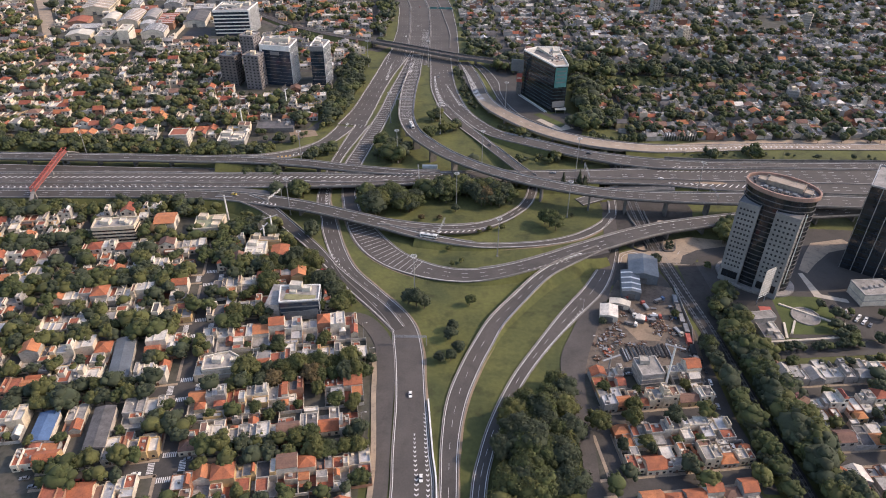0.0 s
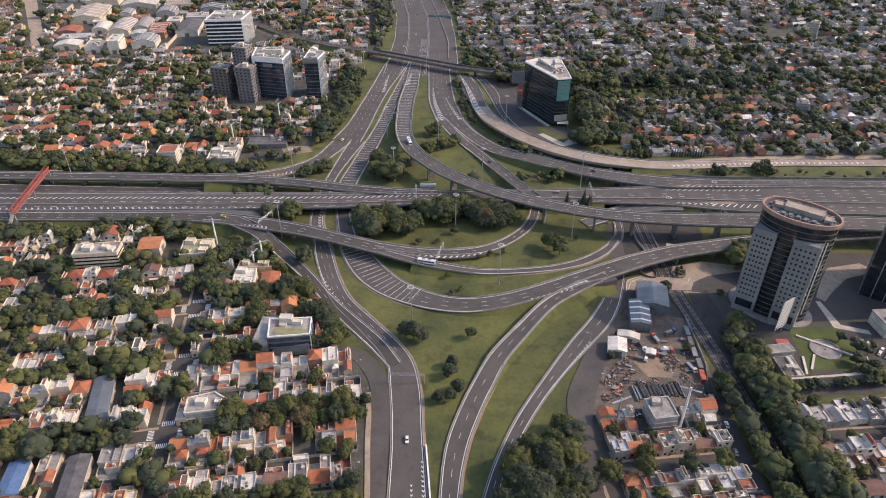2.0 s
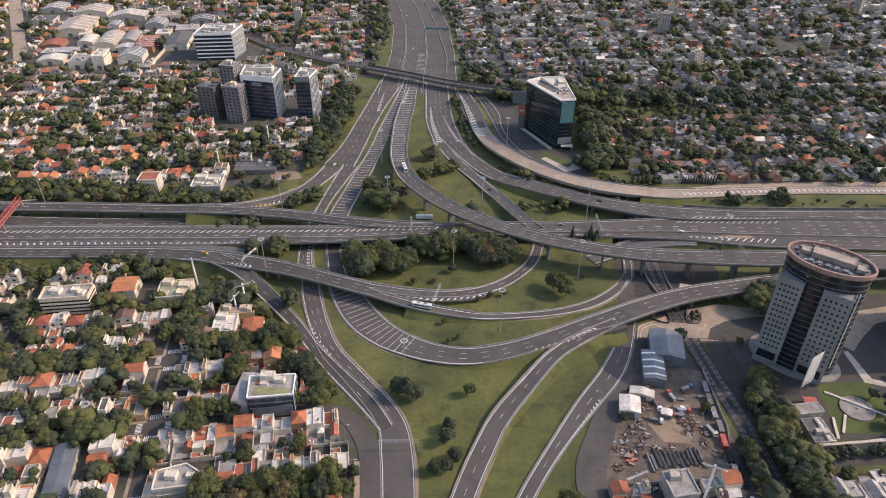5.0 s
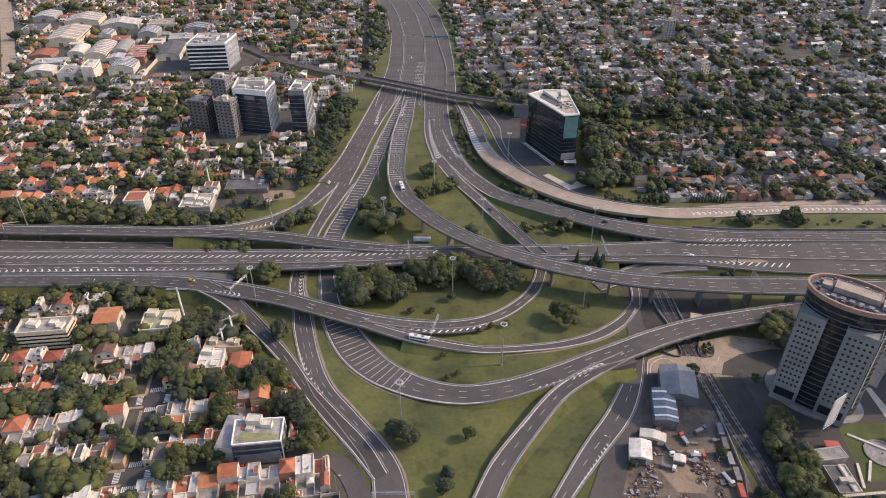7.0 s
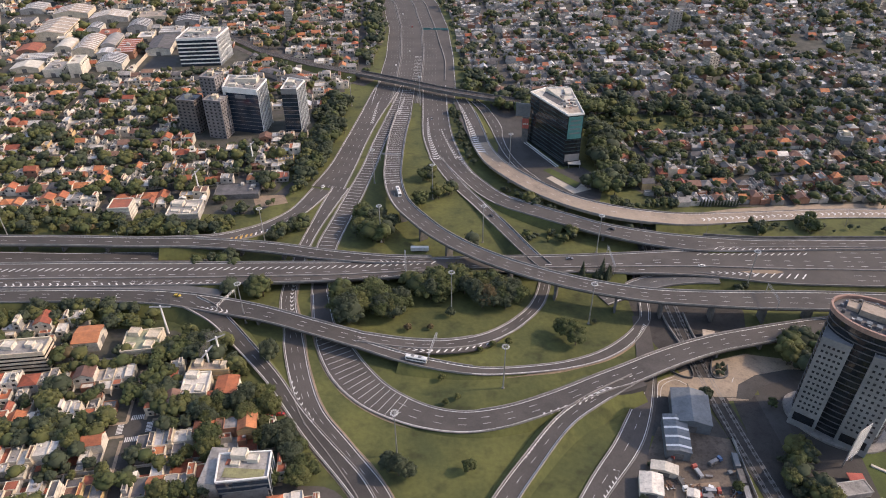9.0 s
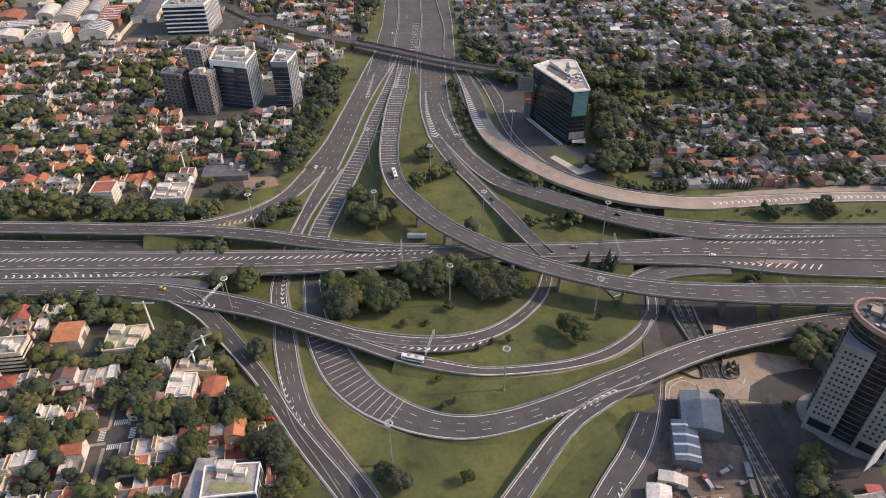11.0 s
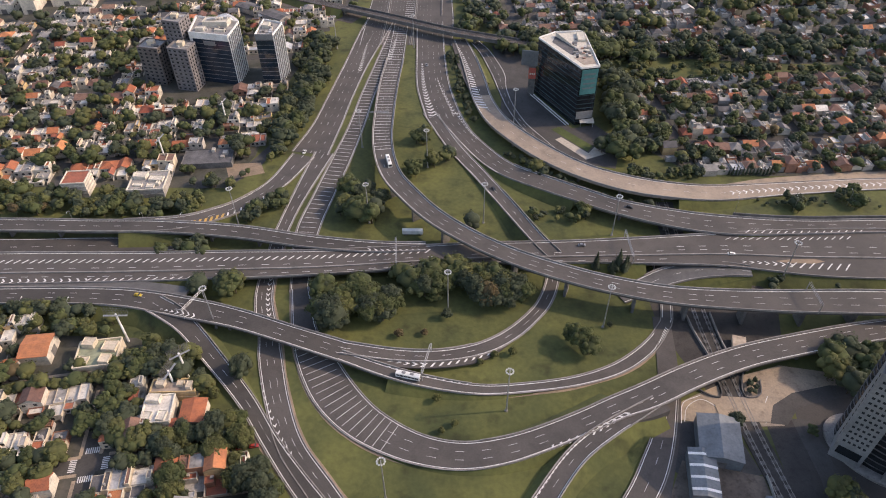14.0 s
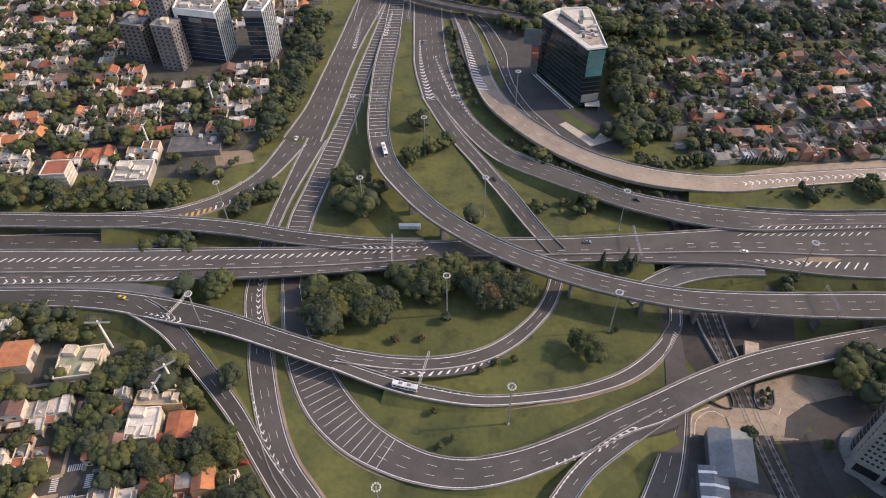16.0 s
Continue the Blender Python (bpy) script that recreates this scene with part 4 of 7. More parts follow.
def gable(m_roof, m_wall, x0, x1, y0, y1, z, rise, along_x, hip):
    e, t = 0.35, 0.22
    if hip:
        k = min(x1 - x0, y1 - y0) / 2
        lo = [(x0 - e, y0 - e, z), (x1 + e, y0 - e, z), (x1 + e, y1 + e, z), (x0 - e, y1 + e, z)]
        if x1 - x0 > y1 - y0:
            a, b = (x0 + k, (y0 + y1) / 2, z + rise), (x1 - k, (y0 + y1) / 2, z + rise)
            fs = [(0, 1, 5, 4), (1, 2, 5), (2, 3, 4, 5), (3, 0, 4), (3, 2, 1, 0)]
        else:
            a, b = ((x0 + x1) / 2, y0 + k, z + rise), ((x0 + x1) / 2, y1 - k, z + rise)
            fs = [(0, 1, 4), (1, 2, 5, 4), (2, 3, 5), (3, 0, 4, 5), (3, 2, 1, 0)]
        m_roof.add(lo + [a, b], fs)
        return
    if along_x:
        ym = (y0 + y1) / 2
        for ya, yb in ((y0 - e, ym), (y1 + e, ym)):
            q = [(x0 - e, ya, z - 0.1), (x1 + e, ya, z - 0.1), (x1 + e, yb, z + rise), (x0 - e, yb, z + rise)]
            m_roof.hexa(q, [(x, y, w + t) for x, y, w in q])
        m_wall.add([(x0, y0, z), (x0, y1, z), (x0, ym, z + rise), (x1, y0, z), (x1, y1, z), (x1, ym, z + rise)], [(0, 2, 1), (3, 4, 5), (0, 1, 4, 3), (0, 3, 5, 2), (1, 2, 5, 4)])
    else:
        xm = (x0 + x1) / 2
        for xa, xb in ((x0 - e, xm), (x1 + e, xm)):
            q = [(xa, y0 - e, z - 0.1), (xa, y1 + e, z - 0.1), (xb, y1 + e, z + rise), (xb, y0 - e, z + rise)]
            m_roof.hexa(q, [(x, y, w + t) for x, y, w in q])
        m_wall.add([(x0, y0, z), (x1, y0, z), (xm, y0, z + rise), (x0, y1, z), (x1, y1, z), (xm, y1, z + rise)], [(0, 1, 2), (3, 5, 4), (0, 3, 4, 1), (1, 4, 5, 2), (0, 2, 5, 3)])


def parapet(m, x0, x1, y0, y1, z, h, t=0.2):
    m.box(x0, x1, y0, y0 + t, z, z + h).box(x0, x1, y1 - t, y1, z, z + h)
    m.box(x0, x0 + t, y0 + t, y1 - t, z, z + h).box(x1 - t, x1, y0 + t, y1 - t, z, z + h)


def house_parts(r, w, d, detail, pitch=0.42, tall=0.4, grey=False):
    """Parts of one house on a lot w wide and d deep, front at -y: rows of name, mesh, slot."""
    out = []
    wall_w, flat_w, tile_w = ((WALL_W, ROOF_FLAT, ROOF_PITCH), MIXED, GREYER, PALE, WARM)[grey]
    wall = r.choices(range(6), wall_w)[0]
    flat = lambda: 6 + r.choices(range(8), flat_w)[0]
    tile = lambda: 6 + r.choices(range(8), tile_w)[0]
    vols = []          # x0, x1, y0, y1, base, top, pitched, roof slot, wall slot
    y0 = -d / 2 + r.choice([0.1, 0.3, 1.2, 2.4])
    d1 = d * r.uniform(0.36, 0.56)
    ye = y0 + d1
    h = r.uniform(5.6, 7.2) if r.random() < tall else r.uniform(3.1, 4.3)
    rf = tile() if r.random() < pitch else None
    if rf is not None and w > 6:
        vols.append((-w / 2, w / 2, y0, ye, 0, h, True, rf, wall))
    else:
        cut = w * r.uniform(-0.2, 0.2)
        h2 = max(3.0, h - r.choice([0, 0.5, 1.2, 2.8]))
        f1 = flat()
        vols.append((-w / 2, cut, y0, ye, 0, h, False, f1, wall))
        vols.append((cut + 0.01, w / 2, y0 + r.uniform(0, 1.5), ye, 0, h2, False, f1 if r.random() < 0.5 else flat(), wall))
        if r.random() < 0.45:
            f = r.uniform(0.35, 0.7)
            vols.append((-w / 2 + 0.25, -w / 2 + w * f * 0.55, y0 + d1 * r.uniform(0.1, 0.5), ye - 0.25, h + 0.02, h + r.uniform(2.2, 2.8), r.random() < 0.15, tile() if r.random() < 0.3 else flat(), wall if r.random() < 0.6 else r.choices(range(6), wall_w)[0]))
    yb = ye + 0.01
    if r.random() < 0.9:
        l2 = min(d / 2 - yb - 0.1, r.uniform(3.0, 8.0))
        if l2 > 2:
            w2 = r.uniform(0.4, 0.8)
            xc, xd = (-w / 2, -w / 2 + w * w2) if r.random() < 0.5 else (w / 2 - w * w2, w / 2)
            vols.append((xc + 0.02, xd - 0.02, yb, yb + l2, 0, min(h - 0.3, r.uniform(2.6, 3.5)), r.random() < 0.2, tile() if r.random() < 0.25 else flat(), r.choices(range(6), wall_w)[0]))
            yb += l2
    if d / 2 - yb > 3.4 and r.random() < 0.45:
        w2 = r.uniform(0.35, 0.9)
        vols.append((w / 2 - w * w2 + 0.02, w / 2 - 0.02, d / 2 - 3.0, d / 2 - 0.05, 0, r.uniform(2.4, 3.1), False, flat(), r.choices(range(6), wall_w)[0]))
    for n, (x0, x1, ya, yb_, z0, z1, pit, roof, wl) in enumerate(vols):
        if pit and roof > 9 and roof < 13 and not grey:
            roof = 6
        mw, mr = Mesh(), Mesh()
        mw.box(x0, x1, ya, yb_, z0, z1)
        if pit:
            ax = (x1 - x0) > (yb_ - ya) if r.random() < 0.7 else r.random() < 0.5
            gable(mr, mw, x0 + 0.35, x1 - 0.35, ya + 0.2, yb_ - 0.2, z1, min(2.4, 0.27 * min(x1 - x0, yb_ - ya) + 0.3), ax, r.random() < 0.35)
        else:
            parapet(mw, x0, x1, ya, yb_, z1, r.uniform(0.3, 1.0))
            mr.box(x0 + 0.2, x1 - 0.2, ya + 0.2, yb_ - 0.2, z1, z1 + 0.06)
            if x1 - x0 > 2.5 and yb_ - ya > 2.5:
                if r.random() < 0.4:
                    x, y = r.uniform(x0 + 0.9, x1 - 0.9), r.uniform(ya + 0.9, yb_ - 0.9)
                    out.append(("water_tank", Mesh().tube((x, y, z1 + 0.05), (x, y, z1 + 1.4), 0.55, 0.5, 8), r.choice([0, 2, 10])))
                if r.random() < 0.35:
                    x, y = r.uniform(x0 + 1.0, x1 - 1.0), r.uniform(ya + 1.0, yb_ - 1.0)
                    out.append(("roof_hut", Mesh().box(x - r.uniform(.5, 1.2), x + 0.6, y - 0.6, y + r.uniform(0.5, 1.2), z1 + 0.05, z1 + r.uniform(0.7, 2.2)), r.choice([wl, 2, 5])))
        out.append(("wall", mw, wl))
        out.append(("roof", mr, roof))
        if detail and ya < -d / 2 + 4:
            for fl in range(int((z1 - z0) // 2.9)):
                zb = z0 + 0.95 + fl * 2.9
                k = max(1, int((x1 - x0) // 3.0))
                for i in range(k):
                    x = x0 + (x1 - x0) * (i + 0.5) / k
                    if r.random() < 0.85:
                        out.append(("window", Mesh().box(x - 0.65, x + 0.65, ya - 0.04, ya + 0.03, zb, zb + 1.3), 14))
    if detail:
        out.append(("door", Mesh().box(-0.5, 0.5, y0 - 0.06, y0 + 0.02, 0, 2.1), 13))
        mg = Mesh()
        for q in (-w / 2, w / 2 - 0.15):
            mg.box(q + 0.01, q + 0.14, ye + 0.1, d / 2, 0, r.uniform(1.8, 2.8))
        mg.box(-w / 2 + 0.15, w / 2 - 0.15, d / 2 - 0.14, d / 2 - 0.01, 0, 2.0)
        out.append(("garden_wall", mg, r.choice([0, 5, 5, 3, 2])))
        out.append(("patio", Mesh().box(-w / 2 + 0.2, w / 2 - 0.2, ye + 0.1, ye + (d / 2 - ye) * r.uniform(0.3, 1.0), 0, 0.09), r.choice([8, 10, 10, 2, 8])))
    else:
        out.append(("garden_wall", Mesh().box(-w / 2, -w / 2 + 0.16, ye + 0.1, d / 2, 0, 2.2), 5))
        for x0, x1, ya, yb_, z0, z1, pit, roof, wl in () if 0 < grey < 4 else vols:
            for yy in (ya, yb_):
                for k in range(max(1, int((x1 - x0) // 3.5))):
                    x = x0 + (x1 - x0) * (k + r.uniform(0.35, 0.65)) / max(1, int((x1 - x0) // 3.5))
                    out.append(("window", Mesh().box(x - 0.8, x + 0.8, yy - 0.05, yy + 0.05, z1 - 2.2, z1 - 0.7), 14))
    return out, wall


ROOF_WORD = ["terracotta tiled", "orange tiled", "red flat terrace", "white flat", "grey flat", "dark flat", "silver sheet metal", "brown tiled"]
WALL_WORD = ["white painted", "cream painted", "grey rendered", "brick", "ochre painted", "pale rendered"]
FAR = {}
rh = random.Random(11)
near_houses = 0


def put_house(x, y, ang, w, d, near, zone, pitch, tall):
    parts, wall = house_parts(rh, w, d, near and zone != "northwest", 0.62 if zone == "northeast" and y < 690 else pitch, tall, (4 if zone == "northwest" and (y > 700 or rh.random() < 0.4) else 3 if zone == "southeast" and rh.random() < 0.6 else 0) if zone != "northeast" else 1 if y < 690 or rh.random() < 0.1 else 2 if y < 800 else 3)
    if near:
        roof = next(k for n, m, k in parts if n == "roof") - 6
        storeys = "two-storey" if max(v[2] for n, m, k in parts if n == "wall" for v in m.v) > 5.2 else "one-storey"
        ob = thing("house", f"{WALL_WORD[wall]} {storeys} house with {ROOF_WORD[roof]} roof", "house", "houses of the neighbourhood", pose(x, y, 0.03, 0, 0, ang))
        for n, m, k in parts:
            part(n, m, SLOTS[k], ob)
    else:
        acc = FAR.setdefault(zone, Mesh())
        c, s = math.cos(radians(ang)), math.sin(radians(ang))
        for n, m, k in parts:
            acc.add([(x + c * a - s * b, y + s * a + c * b, z + 0.03) for a, b, z in m.v], m.f, k)


TREES = []           # x, y, height, leaf colour
rt = random.Random(5)


def leaf_kind(olive=0.3):
    q = rt.random()
    return 2 if q < olive else 3 if q < olive + 0.012 else 1 if q < 0.65 else 0


STREETS = {}


def neighbourhood(zone, origin, ang, bu, bv, near_y, fill, pitch, tall, street_trees, garden_trees, limit):
    global near_houses
    poly = ZONES[zone]
    ca, sa = math.cos(radians(ang)), math.sin(radians(ang))
    to = lambda u, v: (origin[0] + ca * u - sa * v, origin[1] + sa * u + ca * v)
    cs = [((x - origin[0]) * ca + (y - origin[1]) * sa, -(x - origin[0]) * sa + (y - origin[1]) * ca) for x, y in limit]
    i0, i1 = int(min(u for u, v in cs) // bu) - 1, int(max(u for u, v in cs) // bu) + 1
    j0, j1 = int(min(v for u, v in cs) // bv) - 1, int(max(v for u, v in cs) // bv) + 1
    SW = 9.0
    st, walk_m = Mesh(), Mesh()
    paths = zone in ("southwest", "rail_side", "southeast")

    def seen(x, y, pad=0):
        return inside(poly, x, y) and inside(limit, x, y)

    for j in range(j0, j1 + 1):
        for k in range(int((i1 - i0 + 1) * bu // 6)):
            u, v = i0 * bu + k * 6 + 3, j * bv
            x, y = to(u, v)
            if seen(x, y) and clear(x, y, 2, 0):
                q = [to(u - 3, v - 3.6), to(u + 3, v - 3.6), to(u + 3, v + 3.6), to(u - 3, v + 3.6)]
                st.hexa([(a, b, -0.1) for a, b in q], [(a, b, 0.075) for a, b in q])
                for sd in (-1, 1) if paths and abs((u + bu / 2) % bu - bu / 2) > 5 else ():
                    q = [to(u + a, v + sd * b) for a, b in ((-3, 3.6), (3, 3.6), (3, 5.2), (-3, 5.2))][::sd]
                    walk_m.hexa([(a, b, -0.1) for a, b in q], [(a, b, 0.16) for a, b in q])
                for sd in (-1, 1):
                    if rt.random() < street_trees * ((1.7 if j % 2 == 0 else 1.25) if zone == "southwest" else 1):
                        a, b = to(u + rt.uniform(-2.5, 2.5), v + sd * rt.uniform(4.0, 5.2))
                        TREES.append((a, b, rt.uniform(8, 13), leaf_kind(0.35)))
    for i in range(i0, i1 + 1):
        if zone == "southwest" and i == 1:
            continue
        for k in range(int((j1 - j0 + 1) * bv // 6)):
            u, v = i * bu, j0 * bv + k * 6 + 3
            x, y = to(u, v)
            if seen(x, y) and clear(x, y, 2, 0):
                q = [to(u - 3.6, v - 3), to(u + 3.6, v - 3), to(u + 3.6, v + 3), to(u - 3.6, v + 3)]
                st.hexa([(a, b, -0.1) for a, b in q], [(a, b, 0.085) for a, b in q])
                for sd in (-1, 1) if paths and abs((v + bv / 2) % bv - bv / 2) > 5 else ():
                    q = [to(u + sd * b, v + a) for a, b in ((3, 3.6), (-3, 3.6), (-3, 5.2), (3, 5.2))][::sd]
                    walk_m.hexa([(a, b, -0.1) for a, b in q], [(a, b, 0.16) for a, b in q])
                for sd in (-1, 1):
                    if rt.random() < street_trees:
                        a, b = to(u + sd * rt.uniform(4.0, 5.2), v + rt.uniform(-2.5, 2.5))
                        TREES.append((a, b, rt.uniform(6, 11), leaf_kind()))
    STREETS[zone] = st
    if paths:
        whole("pavement_kerbs_" + zone, walk_m, M_PAVE, "beige paved footpaths along the streets", "footpath", kind="structure")
    for i in range(i1, i0 - 1, -1):
        for j in range(j0, j1 + 1):
            for row in (0, 1):
                dep = (bv - SW) / 2 - 0.3
                v = j * bv + SW / 2 + dep * (row + 0.5) + 0.15
                u = i * bu + SW / 2
                end = (i + 1) * bu - SW / 2 + (8 + 0.23 * max(0, v) if zone == "southwest" and i == 0 else 0)
                while u < end - 6.5:
                    w = min(rh.uniform(8, 13) if zone == "northwest" else rh.uniform(7, 11), end - u)
                    x, y = to(u + w / 2, v)
                    u += w
                    if not seen(x, y) or not clear(x, y, w * 0.52 if zone == "southwest" and i == 0 else max(w, dep) * 0.35, 0.3) or any(math.hypot(x - a, y - b) < c + 7 for a, b, c in PARK):
                        continue
                    if rh.random() > (0.96 if zone == "northeast" and y < 690 else fill):
                        for _ in range(rt.randint(1, 3)):
                            TREES.append((x + rt.uniform(-4, 4), y + rt.uniform(-7, 7), rt.uniform(6, 12), leaf_kind()))
                        continue
                    near = y < near_y and near_houses < (200 if zone == "northwest" else 160)
                    near_houses += near
                    put_house(x, y, ang + (0 if row == 0 else 180), w - 0.05, dep, near, zone, pitch, tall)
                    if rt.random() < garden_trees * (0.55 if zone == "northeast" and y < 690 else 1):
                        a, b = to(u - w / 2 + rt.uniform(-w / 3, w / 3), v + (1 if row == 0 else -1) * dep * 0.38)
                        TREES.append((a, b, rt.uniform(5, 9), leaf_kind()))


VIEW = [(-150, 130), (150, 130), (260, 230), (420, 450), (880, 1290), (-930, 1290), (-430, 450), (-280, 230)]
KEEP += [(94, 249, 6), (170, 300, 9), (-102, 290, 12), (-244, 359, 11), (-216, 678, 30), (-172, 678, 20), (-265, 668, 16), (-240, 657, 16), (-322, 857, 40), (62, 640, 34), (34, 652, 12), (-178, 390, 4),
         (-370, 842, 24), (-201, 188, 2), (-203, 196, 2), (-173, 183, 2), (-174, 193, 2), (-176, 203, 2), (-190, 254, 1.5), (-187, 245, 1.5), (-185, 236, 1.5), (-181, 226, 1.5), (-128, 237, 7), (-217, 519, 14), (-262, 514, 9), (-188, 552, 15), (-219, 379, 5), (-186, 376, 9), (-141, 352, 11), (-127, 345, 8)]
for x, y, w, d, *_ in WARE:
    for k in (-0.38, 0, 0.38):
        KEEP.append((x - 0.2 * k * d, y + k * d, w / 2 + 1))
PARK = [(90 + 20 * k, 706 - (2 if k > 5 else 0), 13) for k in range(12)]      # open lawn with trees but no houses
KEEP += [(-165, 532, 4), (-160, 541, 4), (-154, 551, 4), (-150.5, 561, 4), (-147, 574, 4), (245, 836, 13), (242, 994, 12), (559, 1130, 16), (390, 945, 24), (430, 929, 16), (318, 667, 10)]
neighbourhood("rail_side", (58, 254), 10, 70, 38, 300, 0.99, 0.35, 0.4, 0.12, 0.25, VIEW)
neighbourhood("southwest", (-146, 224), 12.5, 94, 49, 400, 0.98, 0.34, 0.5, 0.64, 0.6, VIEW)
neighbourhood("southeast", (150, 240), 8, 92, 42, 300, 0.99, 0.3, 0.3, 0.25, 0.4, VIEW)
neighbourhood("northwest", (-190, 560), 9, 96, 50, 600, 0.96, 0.45, 0.35, 0.34, 0.7, VIEW)
neighbourhood("northeast", (140, 590), 6, 90, 46, 0, 0.86, 0.32, 0.22, 0.55, 0.95, VIEW)
for zone, m in STREETS.items():
    whole("street_" + zone, m, M_STREET, "grey asphalt residential streets", "street", kind="structure")
for zone, m in FAR.items():
    whole("houses_" + zone, m, SLOTS, "many small houses with tiled and flat roofs", "houses", kind="stuff")

# zebra crossings at the corners of two streets
def zebra(x, y, ang, n=7):
    m = Mesh()
    for k in range(n):
        m.box(-3.2 + k * 6.4 / n, -3.2 + k * 6.4 / n + 0.5, -1.5, 1.5, 0.05, 0.12)
    whole("zebra_crossing", m, M_PAINT, "white zebra crossing on the street", "marking", kind="structure", at=pose(x, y, 0, 0, 0, ang))


CORNERS = ((-146, 224), (-156.6, 272), (-167, 320), (-135.5, 176), (-238, 204))
for cx, cy in CORNERS[:4]:
    for a in (0, 90, 180, 270):
        b = radians(12.5 + a)
        zebra(cx + 7 * math.cos(b), cy + 7 * math.sin(b), 12.5 + a + 90)

# ---- trees ----
def ico(sub):
    bm = bmesh.new()
    bmesh.ops.create_icosphere(bm, subdivisions=sub, radius=1)
    v = np.array([x.co[:] for x in bm.verts])
    bm.verts.index_update()
    f = [tuple(q.index for q in x.verts) for x in bm.faces]
    bm.free()
    return v, f


ICO1, ICO2 = ico(1), ico(2)


def crown(r, clumps, tmpl, leaves, wide=0.42, squat=0.8, size=1.0):
    """Unit-height crown: a rough leafy core, soft uneven clumps on it and loose leaf tufts over both."""
    m = Mesh()
    tv, tf = tmpl
    cs = []
    cv, cf = ICO2 if clumps > 12 else ICO1
    m.add([tuple(np.array([0, 0, 0.61]) + p * r.uniform(0.86, 1.06) * np.array([wide * 0.88, wide * 0.88, 0.3 * squat])) for p in cv], cf)
    for i in range(clumps):
        a, b = r.uniform(0, 2 * math.pi), r.uniform(-0.6, 1.0)
        q = math.sqrt(max(0, 1 - b * b)) * r.uniform(0.3, 1.0)
        c = np.array([wide * q * math.cos(a), wide * q * math.sin(a), 0.58 + 0.3 * squat * b])
        s = r.uniform(0.09, 0.18) * (wide / 0.42) * (1.0 if clumps > 30 else 1.2 if clumps > 12 else 1.5)
        cs.append((c, s))
        jit = np.array([r.uniform(0.75, 1.1) for _ in tv])[:, None]
        m.add([tuple(p) for p in c + tv * jit * np.array([s, s, s * 0.85]) * 0.92], tf)
    for i in range(leaves):
        c, s = r.choice(cs)
        d = Vector((r.gauss(0, 1), r.gauss(0, 1), r.gauss(0.35, 1))).normalized()
        p = Vector(c) + d * s * r.uniform(0.75, 1.3)
        k = r.uniform(0.018, 0.042) * size
        u = d.cross(Vector((r.random(), r.random(), r.random()))).normalized() * k + d * r.uniform(-0.5, 0.5) * k
        w = d.cross(u).normalized() * k + d * r.uniform(-0.5, 0.5) * k
        m.add([tuple(p - u - w * 0.6), tuple(p + u - w * 0.6), tuple(p + w)], [(0, 1, 2)])
    return m


def trunk(r):
    m = Mesh()
    m.tube((0, 0, -0.01), (0, 0, 0.25), 0.032, 0.024, 7)
    m.tube((0, 0, 0.25), (r.uniform(-.03, .03), r.uniform(-.03, .03), 0.55), 0.024, 0.012, 6)
    for k in range(4):
        a = k * 1.57 + r.uniform(-0.4, 0.4)
        m.tube((0, 0, 0.22 + 0.05 * k), (0.22 * math.cos(a), 0.22 * math.sin(a), 0.5 + 0.05 * k), 0.014, 0.006, 5)
    return m


LEAF_WORD = ["dark green", "green", "olive green", "yellow-brown autumn", "pink blossoming"]
rc = random.Random(21)
CROWNS = [crown(rc, 52, ICO1, 1900, rc.uniform(0.36, 0.5), rc.uniform(0.7, 1.1)).data("crown", M_LEAF[0], True) for _ in range(6)]
CROWN_BY = {}
for k in range(5):
    CROWN_BY[k] = []
    for me in CROWNS:
        c = me.copy()
        c.materials[0] = M_LEAF[k]
        CROWN_BY[k].append(c)
TRUNKS = [trunk(rc).data("trunk", M_BARK) for _ in range(3)]
FARCROWN = []
for _ in range(7):
    fm = crown(rc, 6, ICO1, 34, rc.uniform(0.38, 0.55), rc.uniform(0.7, 1.0), 1.7)
    fm.tube((0, 0, 0), (0, 0, 0.4), 0.03, 0.02, 4, 1)
    FARCROWN.append((np.array(fm.v), fm.f, fm.m))


MIDCROWN = []
for _ in range(6):
    fm = crown(rc, 15, ICO1, 195, rc.uniform(0.38, 0.52), rc.uniform(0.75, 1.1), 1.25)
    fm.tube((0, 0, 0), (0, 0, 0.4), 0.03, 0.02, 5, 1)
    MIDCROWN.append((np.array(fm.v), fm.f, fm.m))


def put_tree(x, y, h, k, z=0.0, bush=False):
    sx = h * rc.uniform(0.85, 1.2)
    m = pose(x, y, z - (0.25 * h if bush else 0), 0, 0, rc.uniform(0, 360)) @ Matrix.Diagonal((sx, sx * rc.uniform(0.85, 1.15), h, 1))
    size = "large" if h > 11 else "small" if h < 6 else "medium"
    ob = thing("tree", f"{size} {LEAF_WORD[k]} leafy tree with an uneven crown", "tree", "trees", m)
    part("trunk", rc.choice(TRUNKS), None, ob)
    part("crown", rc.choice(CROWN_BY[k]), None, ob)


def wood(x, y, r, n, h0, h1, olive=0.25):
    """n trees in a clump of radius r."""
    for i in range(n):
        a, q = rt.uniform(0, 6.283), r * math.sqrt(rt.random())
        TREES.append((x + q * math.cos(a), y + q * math.sin(a), rt.uniform(h0, h1), leaf_kind(olive)))


